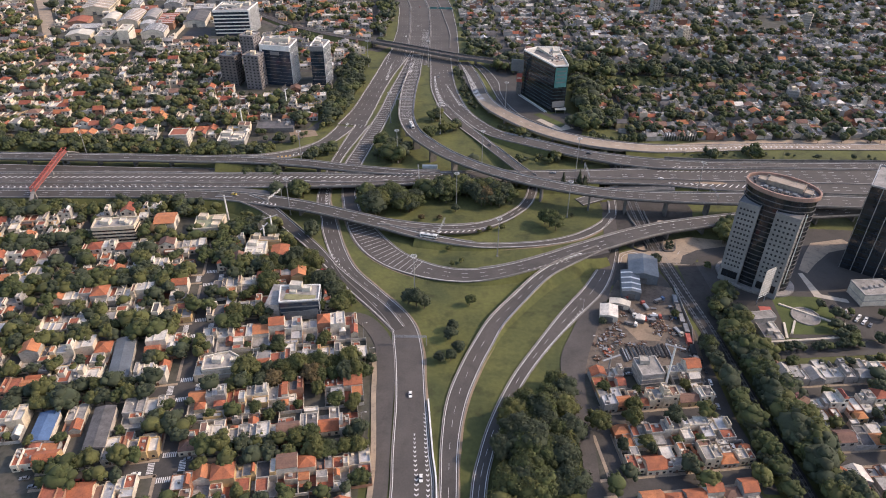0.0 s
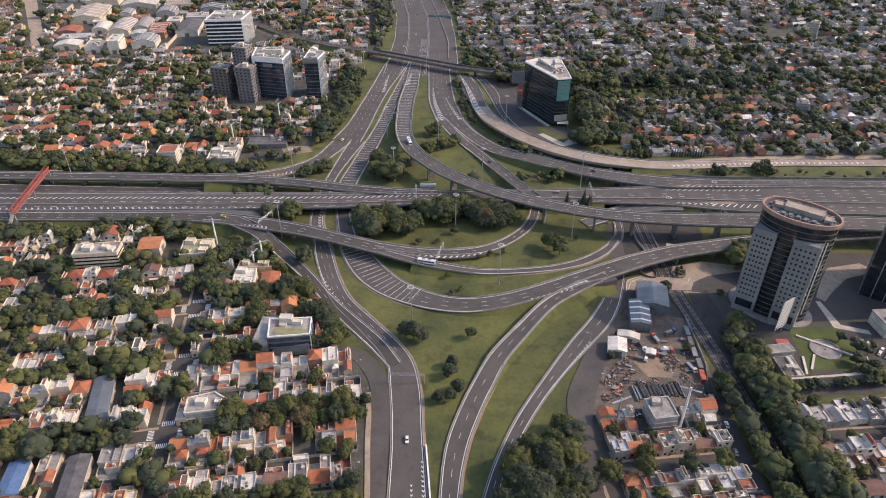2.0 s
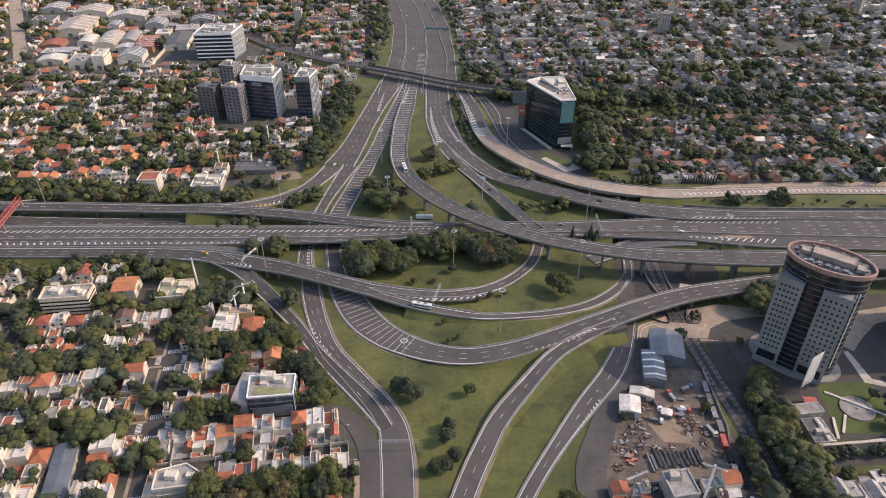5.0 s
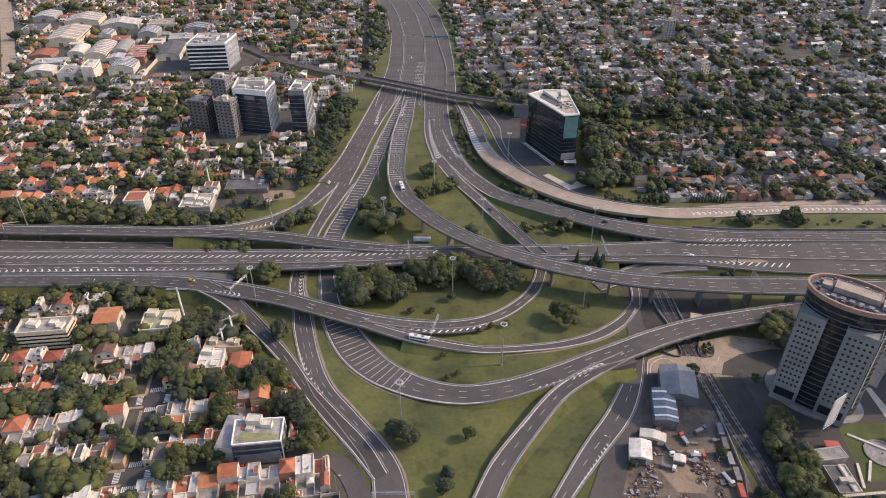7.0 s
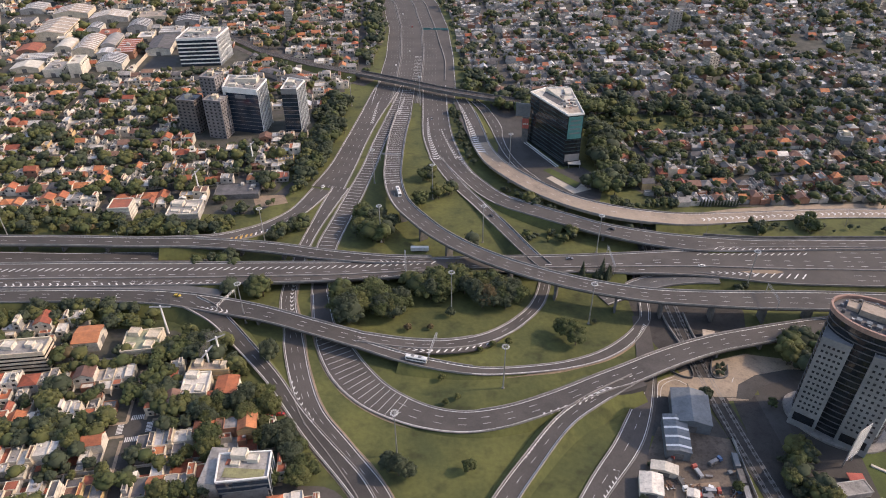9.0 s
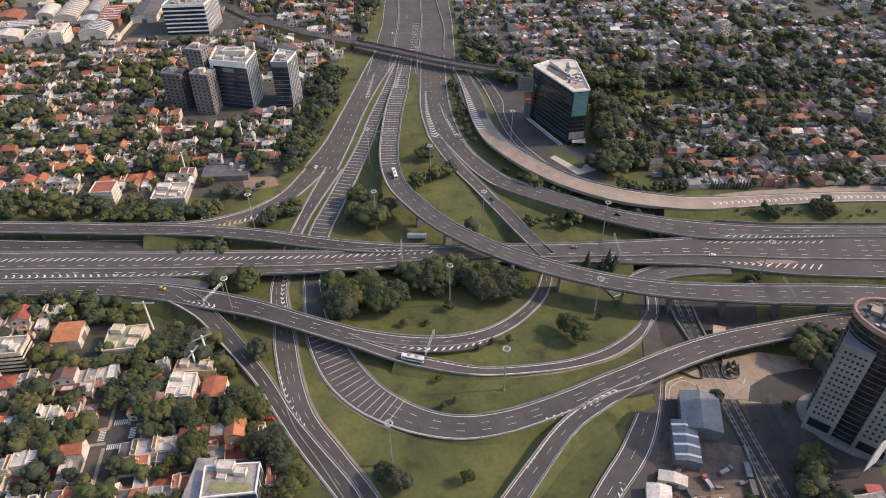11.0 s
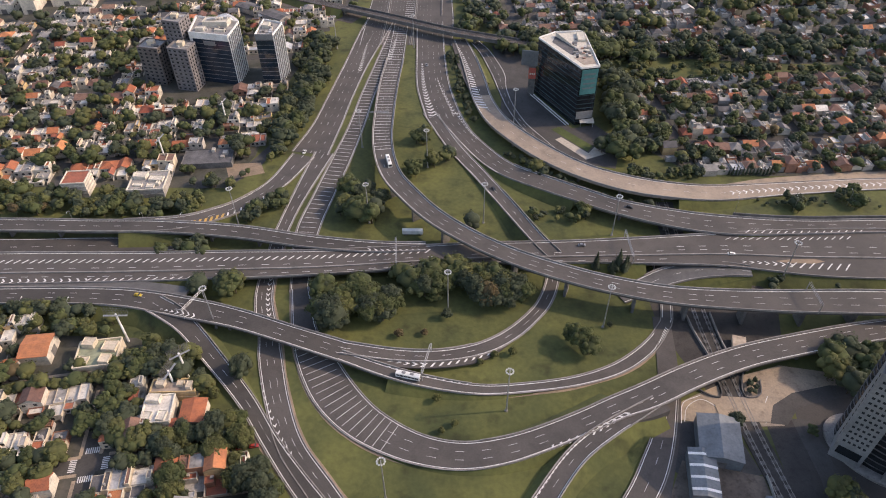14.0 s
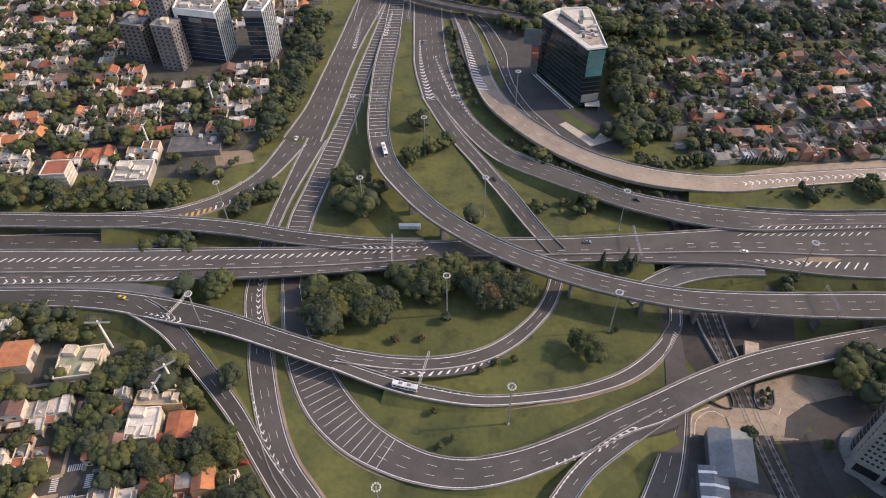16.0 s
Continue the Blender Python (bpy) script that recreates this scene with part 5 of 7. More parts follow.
# groves and single trees of the interchange
GROVE = [(-73, 413, 10, 9, 9, 14), (-62, 422, 9, 7, 9, 13), (-52, 412, 6, 4, 7, 11), (-28, 437, 9, 7, 9, 13), (-12, 441, 7, 5, 8, 12), (8, 432, 10, 9, 10, 14), (20, 428, 6, 5, 9, 13), (-70, 497, 9, 8, 8, 13), (-62, 512, 6, 4, 7, 11), (-180, 458, 8, 5, 6, 9), (-165, 456, 7, 4, 6, 9), (-156, 431, 9, 7, 8, 12), (-134, 428, 8, 6, 8, 12)]
GROVE += [(183, 388, 14, 11, 8, 13), (-140, 495, 9, 6, 5, 9), (-128, 508, 7, 4, 5, 8), (75, 456, 6, 4, 5, 9), (53, 534, 7, 4, 4, 7), (68, 505, 8, 6, 5, 8), (35, 545, 8, 6, 4, 7), (10, 560, 7, 5, 4, 7), (117, 515, 8, 7, 6, 10), (-45, 545, 6, 4, 5, 9), (-41, 582, 6, 4, 5, 9), (-128, 660, 11, 9, 6, 10), (-148, 645, 14, 14, 7, 11)]
GROVE += [(-150, 690, 15, 15, 7, 12), (-152, 600, 12, 10, 6, 10), (-150, 560, 10, 8, 6, 9), (-160, 530, 9, 7, 6, 9), (198, 521, 9, 6, 4, 7), (234, 527, 10, 8, 4, 8), (160, 449, 8, 4, 3, 5), (200, 452, 7, 3, 3, 6), (100, 620, 13, 12, 9, 14), (101, 575, 10, 8, 7, 11), (108, 655, 14, 13, 9, 14), (122, 600, 10, 8, 8, 12), (95, 722, 14, 12, 9, 13)]
GROVE += [(-50, 417, 8, 4, 8, 11), (-82, 427, 5, 3, 8, 11), (-40, 444, 7, 5, 8, 11), (0, 441, 8, 5, 8, 11), (-20, 432, 6, 3, 6, 9)]
GROVE += [(136, 724, 16, 14, 9, 14), (182, 725, 18, 14, 9, 14)]
for x, y, r_, n, a, b in GROVE:
    g = 0.8 if x < -120 and y > 520 else 1.28
    wood(x, y, r_, int(n * (1.0 if g < 1 else 1.5)) + 1, a * g, b * g, 0.12)
SINGLE = [(53, 397, 15, 1), (57, 393, 13, 1), (50, 401, 12, 1), (-113, 372, 13, 0), (-4, 488, 13, 0), (-33, 300, 14, 0), (-38, 303, 11, 0), (-28, 299, 10, 0), (-14, 344, 4, 2), (-8, 348, 4, 2), (-17, 361, 5, 2), (3, 384, 4, 2), (10, 389, 4, 2), (19, 391, 5, 2), (-39, 400, 5, 3), (66, 460, 11, 0), (83, 458, 13, 0), (87, 460, 11, 0), (-11, 272, 9, 0), (-10, 280, 8, 0), (-6, 262, 8, 0), (-16, 254, 7, 0)]
SINGLE += [(-1, 304, 8, 1), (12, 274, 4, 2), (33, 258, 8, 0), (36, 262, 6, 1), (-10, 255, 8, 0), (-123, 397, 7, 1), (-117, 402, 7, 1), (-15, 414, 7, 0), (70, 412, 4, 0), (-26, 402, 4, 3), (152, 352, 6, 1), (121, 351, 8, 0), (-76, 455, 6, 0)]
for x, y, h, k in SINGLE:
    TREES.append((x, y, h, k))
# tall trees by the service road and the railway
TALL = [(26, 226, 8, 6, 9, 13), (32, 212, 9, 8, 12, 18), (24, 196, 9, 8, 13, 19), (38, 190, 10, 9, 13, 19), (46, 204, 8, 6, 10, 15), (30, 176, 10, 9, 12, 18), (48, 176, 9, 8, 11, 16), (50, 236, 6, 5, 9, 13), (40, 228, 6, 4, 9, 13), (146, 304, 6, 7, 9, 13)]
TALL += [(144, 285, 6, 7, 9, 13), (146, 262, 9, 10, 10, 15), (150, 240, 9, 10, 11, 16), (149, 220, 9, 11, 12, 18), (152, 200, 9, 11, 12, 18), (146, 190, 9, 9, 11, 16), (134, 200, 6, 4, 6, 9), (158, 178, 9, 10, 11, 16), (120, 300, 3, 2, 4, 6)]
for x, y, r_, n, a, b in TALL:
    wood(x + (7 if x > 130 and y < 290 else 0), y, r_, n, a, b, 0.3)
for k in range(46):
    y = 185 + 95 * rt.random()
    TREES.append((rail_x(y) - 7.5 + rt.uniform(-1.5, 1.5), y, rt.uniform(4, 8), 0))
for k in range(30):
    y = 185 + 110 * rt.random()
    TREES.append((rail_x(y) + 9 + rt.uniform(-2, 4), y, rt.uniform(6, 11), leaf_kind(0.3)))
for x, y, r_, n in ((-165, 340, 8, 7), (-132, 332, 7, 6), (-105, 339, 10, 9), (-92, 316, 8, 7), (-171, 369, 6, 5), (-158, 379, 8, 8), (-145, 372, 7, 7), (-122, 374, 5, 4), (-215, 332, 9, 7), (-250, 330, 8, 6), (-190, 300, 6, 4), (-82, 300, 8, 6), (-120, 310, 7, 5), (-205, 314, 9, 6), (-240, 308, 9, 6), (-144, 198, 6, 5), (-162, 283, 5, 4), (150, 318, 7, 7), (156, 298, 6, 6), (151, 281, 6, 5)):
    wood(x, y, r_, n, 8, 13, 0.35)
for x, y, r_, n in ((17, 196, 5, 4), (14, 180, 5, 4), (18, 168, 6, 5), (20, 214, 5, 4), (42, 216, 7, 6), (52, 226, 6, 5), (56, 214, 6, 5)):
    wood(x, y, r_, n, 9, 15, 0.5)
TREES += [(36, 214, 9, 4), (160, 234, 11, 4), (164, 229, 9, 4)]
for k in range(170):
    t = rt.random()
    TREES.append((-129 - 17 * math.sqrt(rt.random()) - 5 * math.sin(3 * t) - (9 if t > 0.68 else 0), 552 + 195 * t, rt.uniform(4, 9), 0 if rt.random() < 0.7 else 2))
for k in range(70):
    t = rt.random()
    TREES.append((20 + 75 * t + rt.uniform(-9, 9), 750 - 40 * t + rt.uniform(-25, 18), rt.uniform(8, 13), leaf_kind(0.15)))
for k in range(46):
    TREES.append((95 + 38 * rt.random(), 562 + 110 * rt.random(), rt.uniform(9, 14), leaf_kind(0.3)))
for k in range(12):
    TREES.append((220 + rt.uniform(-12, 40), 285 + rt.uniform(-8, 30), rt.uniform(5, 9), leaf_kind(0.2)))
for k in range(190):      # close row beside the west carriageway
    y = 566 + 172 * rt.random()
    x = np.interp(y, (565, 603, 651, 704, 766), (-134, -126.5, -122.5, -119, -116)) - 3.5 - 15 * rt.random() ** 1.4 - (11 if y > 685 else 4 if y > 625 else 0)
    TREES.append((x, y, rt.uniform(6, 12), 0 if rt.random() < 0.7 else 1))
for k in range(150):      # both sides of the north highway
    y = 800 + 340 * rt.random()
    if k % 2:
        x = np.interp(y, (781, 901, 1045, 1124), (-114, -121, -136, -146)) - 4 - 14 * rt.random()
        if y < 840:
            continue
    else:
        x = np.interp(y, (780, 855, 939, 1027, 1137), (-27, -32, -41, -54, -76)) + 4 + 20 * rt.random()
    TREES.append((x, y, rt.uniform(8, 14), 0 if rt.random() < 0.75 else 1))
for k in range(70):
    TREES.append((-22 + 42 * rt.random(), 765 + 60 * rt.random(), rt.uniform(8, 14), 0 if rt.random() < 0.7 else 1))
for k in range(56):      # tall growth on both sides of the railway
    y = 150 + 130 * rt.random()
    TREES.append((rail_x(y) + (-7.5 + rt.uniform(-1.5, 1) if k % 2 else 8 + rt.uniform(-1, 6)), y, rt.uniform(8, 13), 0 if rt.random() < 0.6 else 1))
for k in range(80):      # bushes between the east carriageway and the concrete ramp
    y = 604 + 140 * rt.random()
    TREES.append((np.interp(y, (604, 640, 670, 714, 745), (-6, -14, -19, -25, -31)) + rt.uniform(-4, 3), y, rt.uniform(3, 6), 0))
for k in range(60):      # dark growth under the western viaduct
    TREES.append((-200 - 75 * rt.random(), 403 + 8 * rt.random(), rt.uniform(7, 12), 0 if rt.random() < 0.75 else 2))
for x, y, r_, n, a, b in ((-84, 519, 5, 4, 11, 15), (-84, 500, 5, 4, 9, 13), (-74, 516, 4, 3, 10, 14), (-34, 555, 5, 5, 7, 11), (-25, 562, 5, 4, 7, 10), (-43, 584, 4, 3, 8, 11), (-2, 575, 6, 6, 4, 8), (12, 565, 6, 6, 4, 8), (36, 502, 6, 7, 3, 6), (50, 502, 6, 6, 3, 6), (59, 499, 3, 3, 5, 8), (82, 577, 5, 4, 7, 11), (-173, 524, 6, 7, 6, 10), (-140, 566, 4, 4, 5, 8), (-163, 556, 4, 4, 5, 9), (-178, 570, 5, 4, 5, 9), (-200, 538, 5, 4, 5, 8), (-168, 371, 6, 4, 8, 12), (-152, 372, 6, 4, 8, 11), (-128, 369, 4, 3, 6, 9), (-165, 350, 6, 5, 8, 12), (-163, 331, 7, 5, 8, 12), (-146, 331, 6, 5, 8, 12)):
    wood(x, y, r_, n, a, b, 0.15)
for k in range(11):      # row before the terrace wall
    x = 172 + 4.6 * k + rt.uniform(-1.2, 1.2)
    TREES.append((x, 273.5 + 0.155 * (x - 167), rt.uniform(4.5, 8), 0 if k % 3 else 1))
for k in range(230):      # gardens of the north-eastern houses
    TREES.append((126 + 270 * rt.random(), 550 + 135 * rt.random(), rt.uniform(7, 12), 0 if rt.random() < 0.65 else 1))
# belts along the highway
for k in range(92):
    TREES.append((-190 - k * 2.6 + rt.uniform(-3, 3), 397 + rt.uniform(-7, 4) - max(0, k - 20) * 0.125, rt.uniform(6, 11), leaf_kind(0.35)))
for k in range(210):
    TREES.append((-180 - (k * 4.2) % 300 + rt.uniform(-4, 4), 498 + rt.uniform(-12, 14), rt.uniform(6, 11), leaf_kind(0.2)))
for k in range(30):
    t = k / 30
    TREES.append((-66 - 90 * t + rt.uniform(-6, 4), 292 + 90 * t + rt.uniform(-6, 6), rt.uniform(6, 11), leaf_kind()))
for k in range(115):      # dark row behind the park and its loose southern edge
    t = rt.random()
    TREES.append((92 + 330 * t, 740 + rt.uniform(-18, 20) + (30 * (t - 0.55) if t > 0.55 else 0), rt.uniform(10, 17), 0 if rt.random() < 0.8 else 1))
for k in range(44):
    TREES.append((96 + rt.uniform(0, 260), 684 + rt.uniform(-7, 5), rt.uniform(6, 12), leaf_kind(0.15)))
for k in range(26):
    TREES.append((100 + rt.uniform(0, 205), 705 + rt.uniform(-14, 14), rt.uniform(5, 10), leaf_kind(0.2)))
for k in range(22):
    TREES.append((110 + rt.uniform(0, 225), 703 + rt.uniform(-16, 12), rt.uniform(6, 12), 0))
for k in range(10):
    TREES.append((185 + rt.uniform(0, 150), 706 + rt.uniform(-14, 14), rt.uniform(6, 13), 0))
for k in range(26):
    TREES.append((135 + rt.uniform(0, 220), 520 + rt.uniform(0, 8), rt.uniform(2.5, 6), 0))
for k in range(48):      # clumps of large trees among the far houses
    x, y = rt.uniform(60, 520), rt.uniform(770, 1200)
    wood(x, y, rt.uniform(8, 16), rt.randint(4, 10), 11, 19, 0.4)
for k in range(20):
    x, y = rt.uniform(-620, -190), rt.uniform(540, 1150)
    if all(math.hypot(x - a, y - b) > r_ + 8 for a, b, r_ in KEEP):
        wood(x, y, rt.uniform(6, 12), rt.randint(3, 7), 9, 14, 0.15)
for k in range(40):
    x = 98 + 50 * rt.random()
    TREES.append((x, 543 + (x - 98) * 0.09 + rt.uniform(-1, 9), rt.uniform(4, 8), leaf_kind(0.2)))
for k in range(90):      # shrubs between the concrete ramp and its neighbour
    t = rt.random()
    x = 14 + 108 * t
    TREES.append((x, np.interp(x, (18, 40, 66, 92, 120), (568, 549, 530, 516, 508)) + rt.uniform(-4, 4), rt.uniform(2.5, 5.5), 0 if rt.random() < 0.7 else 1))
for k in range(14):
    TREES.append((112 + rt.uniform(-8, 10), 514 + rt.uniform(-3, 4), rt.uniform(4, 8), 0))
for k in range(30):      # bushes beside the tracks
    TREES.append((143 + 6 * rt.random(), 290 + 30 * rt.random(), rt.uniform(3, 7), 0))
for k in range(34):      # hedge along the yard wall and a bush behind the big shed
    t = rt.random()
    TREES.append((64 + 27 * t + rt.uniform(-1, 1.5), 258 + 82 * t + rt.uniform(-2, 2), rt.uniform(2.5, 4.5), 0))
TREES += [(119, 355, 9, 0), (121.5, 353, 7, 0)]
for x, y in ((108, 376), (110, 373.5), (113, 373), (115, 375), (112, 377), (114.5, 379), (131, 374), (133, 373.5), (134.5, 376), (132, 378), (135, 380), (106, 378), (116, 353), (118, 351)):
    TREES.append((x, y, rt.uniform(2.5, 4), 0))

ROW = 0
acc_v, acc_f, acc_m, off = {k: [] for k in range(5)}, {k: [] for k in range(5)}, {k: [] for k in range(5)}, {k: 0 for k in range(5)}
TREES.sort(key=lambda t: math.hypot(t[0] - 0, t[1] - 300))
for x, y, h, k in TREES:
    if not inside(VIEW, x, y) or not clear(x, y, 0.0, 1.5) or any(math.hypot(x - a, y - b) < 13 for a, b in CORNERS):
        continue
    if 545 < y <= 760 and x > -175:
        if rc.random() < 0.3:
            continue
        h *= 0.85 if x > 110 else 1.2
    if y > 760:
        if rc.random() < ((0.47 if y < 950 else 0.6) if x < -60 else 0.66 if y < 950 else 0.74):
            continue
        h *= (1.1 if y < 950 else 1.2) if x < -60 else 0.95
    if ROW < 300 and y < 545:
        put_tree(x, y, h, k)
        ROW += 1
        continue
    tv, tf, tm = rc.choice(MIDCROWN if y < 560 or (y < 750 and -175 < x < 260) else FARCROWN)
    a, s = rc.uniform(0, 6.283), h * rc.uniform(0.85, 1.2)
    c_, s_ = math.cos(a), math.sin(a)
    vv = np.stack([x + s * (c_ * tv[:, 0] - s_ * tv[:, 1]), y + s * (s_ * tv[:, 0] + c_ * tv[:, 1]), h * tv[:, 2]], 1)
    acc_v[k].append(vv)
    acc_f[k].extend(tuple(i + off[k] for i in f) for f in tf)
    acc_m[k].extend(tm)
    off[k] += len(tv)
for k in range(5):
    if off[k]:
        m = Mesh()
        m.v, m.f, m.m = [tuple(v) for v in np.concatenate(acc_v[k])], acc_f[k], acc_m[k]
        wood_ob = whole("trees_far", m, [M_LEAF[k], M_BARK], f"many {LEAF_WORD[k]} trees among the houses", "trees", kind="stuff")
        wood_ob.data.polygons.foreach_set("use_smooth", [True] * len(wood_ob.data.polygons))


# dark conifers on the bank of the highway
def conifer(x, y, z, h, w=1.0, label="dark narrow conifer on the highway bank"):
    ob = thing("conifer", label, "tree", "conifers", pose(x, y, z, 0, 0, 40 * h) @ Matrix.Diagonal((h * w, h * w, h, 1)))
    part("trunk", TRUNKS[0], None, ob)
    m = Mesh()
    for k in range(11):
        z0, r0 = 0.12 + 0.075 * k, 0.2 * (1 - k / 11.5)
        ring = [(r0 * rc.uniform(0.75, 1.2) * math.cos(a), r0 * rc.uniform(0.75, 1.2) * math.sin(a), z0 + rc.uniform(-0.02, 0.015)) for a in (2 * math.pi * i / 11 for i in range(11))]
        m.add(ring + [(0, 0, z0 + 0.16)], [(i, (i + 1) % 11, 11) for i in range(11)] + [tuple(range(10, -1, -1))])
    for k in range(260):
        q = rc.random()
        a, r0 = rc.uniform(0, 6.283), 0.21 * (1 - q) * rc.uniform(0.7, 1.1)
        p = Vector((r0 * math.cos(a), r0 * math.sin(a), 0.13 + 0.8 * q))
        u, w = Vector((rc.uniform(-1, 1), rc.uniform(-1, 1), rc.uniform(-1, 1))) * 0.03, Vector((rc.uniform(-1, 1), rc.uniform(-1, 1), rc.uniform(-1, 1))) * 0.03
        m.add([tuple(p - u), tuple(p + u), tuple(p + w)], [(0, 1, 2)])
    part("crown", m, M_LEAF[0], ob)


for x, y, z, h in ((66.5, 452, 3.2, 14), (79, 453, 3.2, 16), (82.5, 451.5, 2.6, 13), (75, 451, 2.6, 10), (84, 453.5, 3.0, 11)):
    conifer(x, y, z, h)
for k in range(13):
    conifer(166 + 2.3 * k, 551.5 + 0.12 * k, 0.05, rc.uniform(6.5, 9), 0.55, "slim dark cypress in a row beside the street")


# ---- tall buildings ----
def edge_box(m, p, q, z0, z1, out, thick, cut=0.0, k=0):
    """A box along the wall from p to q (counter-clockwise plan), standing out from it."""
    p, q = Vector(p), Vector(q)
    d = (q - p).normalized()
    n = Vector((d.y, -d.x))
    a, b = p + d * cut, q - d * cut
    ring = [a + n * (out - thick), b + n * (out - thick), b + n * out, a + n * out]
    m.hexa([(v.x, v.y, z0) for v in ring], [(v.x, v.y, z1) for v in ring], k)
    return m


def prism(poly, z0, z1):
    return Mesh().hexa([(x, y, z0) for x, y in poly], [(x, y, z1) for x, y in poly])


def block(name, label, poly, h, floors, body, band, band_h, fins=(), fin_mat=None, fin_gap=2.2, fin_out=0.5, top=1.4, roof=None, z0=0.0, bands=True, category="building"):
    """A building on a counter-clockwise plan: body, a band for each storey on each wall, fins on some walls, parapet, roof deck."""
    cx, cy = sum(x for x, y in poly) / len(poly), sum(y for x, y in poly) / len(poly)
    pl = [(x - cx, y - cy) for x, y in poly]
    ob = thing(name, label, category, at=pose(cx, cy, 0))
    part("wall", prism(pl, z0, h), body, ob)
    pairs = list(zip(pl, pl[1:] + pl[:1]))
    if bands:
        for f in range(floors):
            z = z0 + (h - z0) * (f + 1) / floors
            m = Mesh()
            for i, (p, q) in enumerate(pairs):
                edge_box(m, p, q, z - band_h, z, 0.18, 0.22)
            part("floor_band", m, band, ob)
    for i in fins:
        p, q = Vector(pairs[i][0]), Vector(pairs[i][1])
        L_ = (q - p).length
        for k in range(int(L_ / fin_gap) + 1):
            t = min(1.0, k * fin_gap / L_)
            a = p + (q - p) * max(0, t - 0.25 / L_)
            b = p + (q - p) * min(1, t + 0.25 / L_)
            part("fin", edge_box(Mesh(), a, b, z0, h, fin_out, fin_out), fin_mat or band, ob)
    m = Mesh()
    for p, q in pairs:
        edge_box(m, p, q, h, h + top, 0.25, 0.6)
    part("parapet", m, fin_mat or band, ob)
    inner = [(x * 0.97, y * 0.97) for x, y in pl]
    part("roof", prism(inner, h, h + 0.12), roof or ROOFS[3], ob)
    return ob, pl


rk = random.Random(8)


def roof_clutter(ob, cx, cy, w, d, z, n):
    """Tanks, ducts and plant boxes strewn on a flat roof."""
    for k in range(n):
        x, y = cx + rk.uniform(-w / 2, w / 2), cy + rk.uniform(-d / 2, d / 2)
        if k % 4 == 3:
            part("water_tank", Mesh().tube((x, y, z), (x, y, z + rk.uniform(1.2, 2.2)), rk.uniform(0.6, 1.1), n=9), rk.choice([WALLS[2], WALLS[0], ROOFS[6]]), ob)
        else:
            a, b = rk.uniform(0.5, 2.2), rk.uniform(0.4, 1.4)
            part("roof_unit", Mesh().box(x - a, x + a, y - b, y + b, z, z + rk.uniform(0.5, 2.0)), rk.choice([WALLS[5], ROOFS[4], ROOFS[6], WALLS[2], ROOFS[5]]), ob)


def rooftop(ob, boxes, material):
    for x, y, w, d, z, h in boxes:
        m = Mesh().box(x - w / 2, x + w / 2, y - d / 2, y + d / 2, z, z + h)
        parapet(m, x - w / 2 - 0.01, x + w / 2 + 0.01, y - d / 2 - 0.01, y + d / 2 + 0.01, z + h, 0.4)
        part("roof_room", m, material, ob)


M_PANEL = mat("light_panel", (0.24, 0.235, 0.228), (0.185, 0.182, 0.178), 0.6, 0.1, 1.0, stain=0.15)
M_BROWNB = mat("brown_brick", (0.17, 0.145, 0.132), (0.13, 0.108, 0.098), 0.9, 0.2, 1.2, stain=0.2)
M_MAUVE = mat("mauve_render", (0.205, 0.19, 0.192), (0.16, 0.148, 0.15), 0.9, 0.2, 1.2, stain=0.2)
M_PINK = mat("pink_stone", (0.36, 0.22, 0.17), (0.27, 0.17, 0.13), 0.8, 0.3, 1.2)
M_BLUE = mat("blue_sheet", (0.1, 0.17, 0.3), (0.07, 0.12, 0.22), 0.6, 0.3, 1.5)
M_BLUEGREY = mat("blue_grey_sheet", (0.165, 0.18, 0.19), (0.12, 0.13, 0.138), 0.5, 0.15, 1.0, metal=0.2, stain=0.2)
M_TEAL = mat("teal_panel", (0.07, 0.21, 0.21), (0.05, 0.16, 0.16), 0.35, 0.2, 1.0)
M_TAN = mat("tan_roof", (0.4, 0.32, 0.25), (0.28, 0.23, 0.18), 0.85, 0.1, 0.8, rand=0.15, stain=0.35)
M_CREAM = mat("cream_concrete", (0.6, 0.55, 0.46), (0.46, 0.42, 0.35), 0.85, 0.2, 1.0, stain=0.2)


def ellipse(a, b, n=48):
    return [(a * math.cos(2 * math.pi * i / n), b * math.sin(2 * math.pi * i / n)) for i in range(n)]


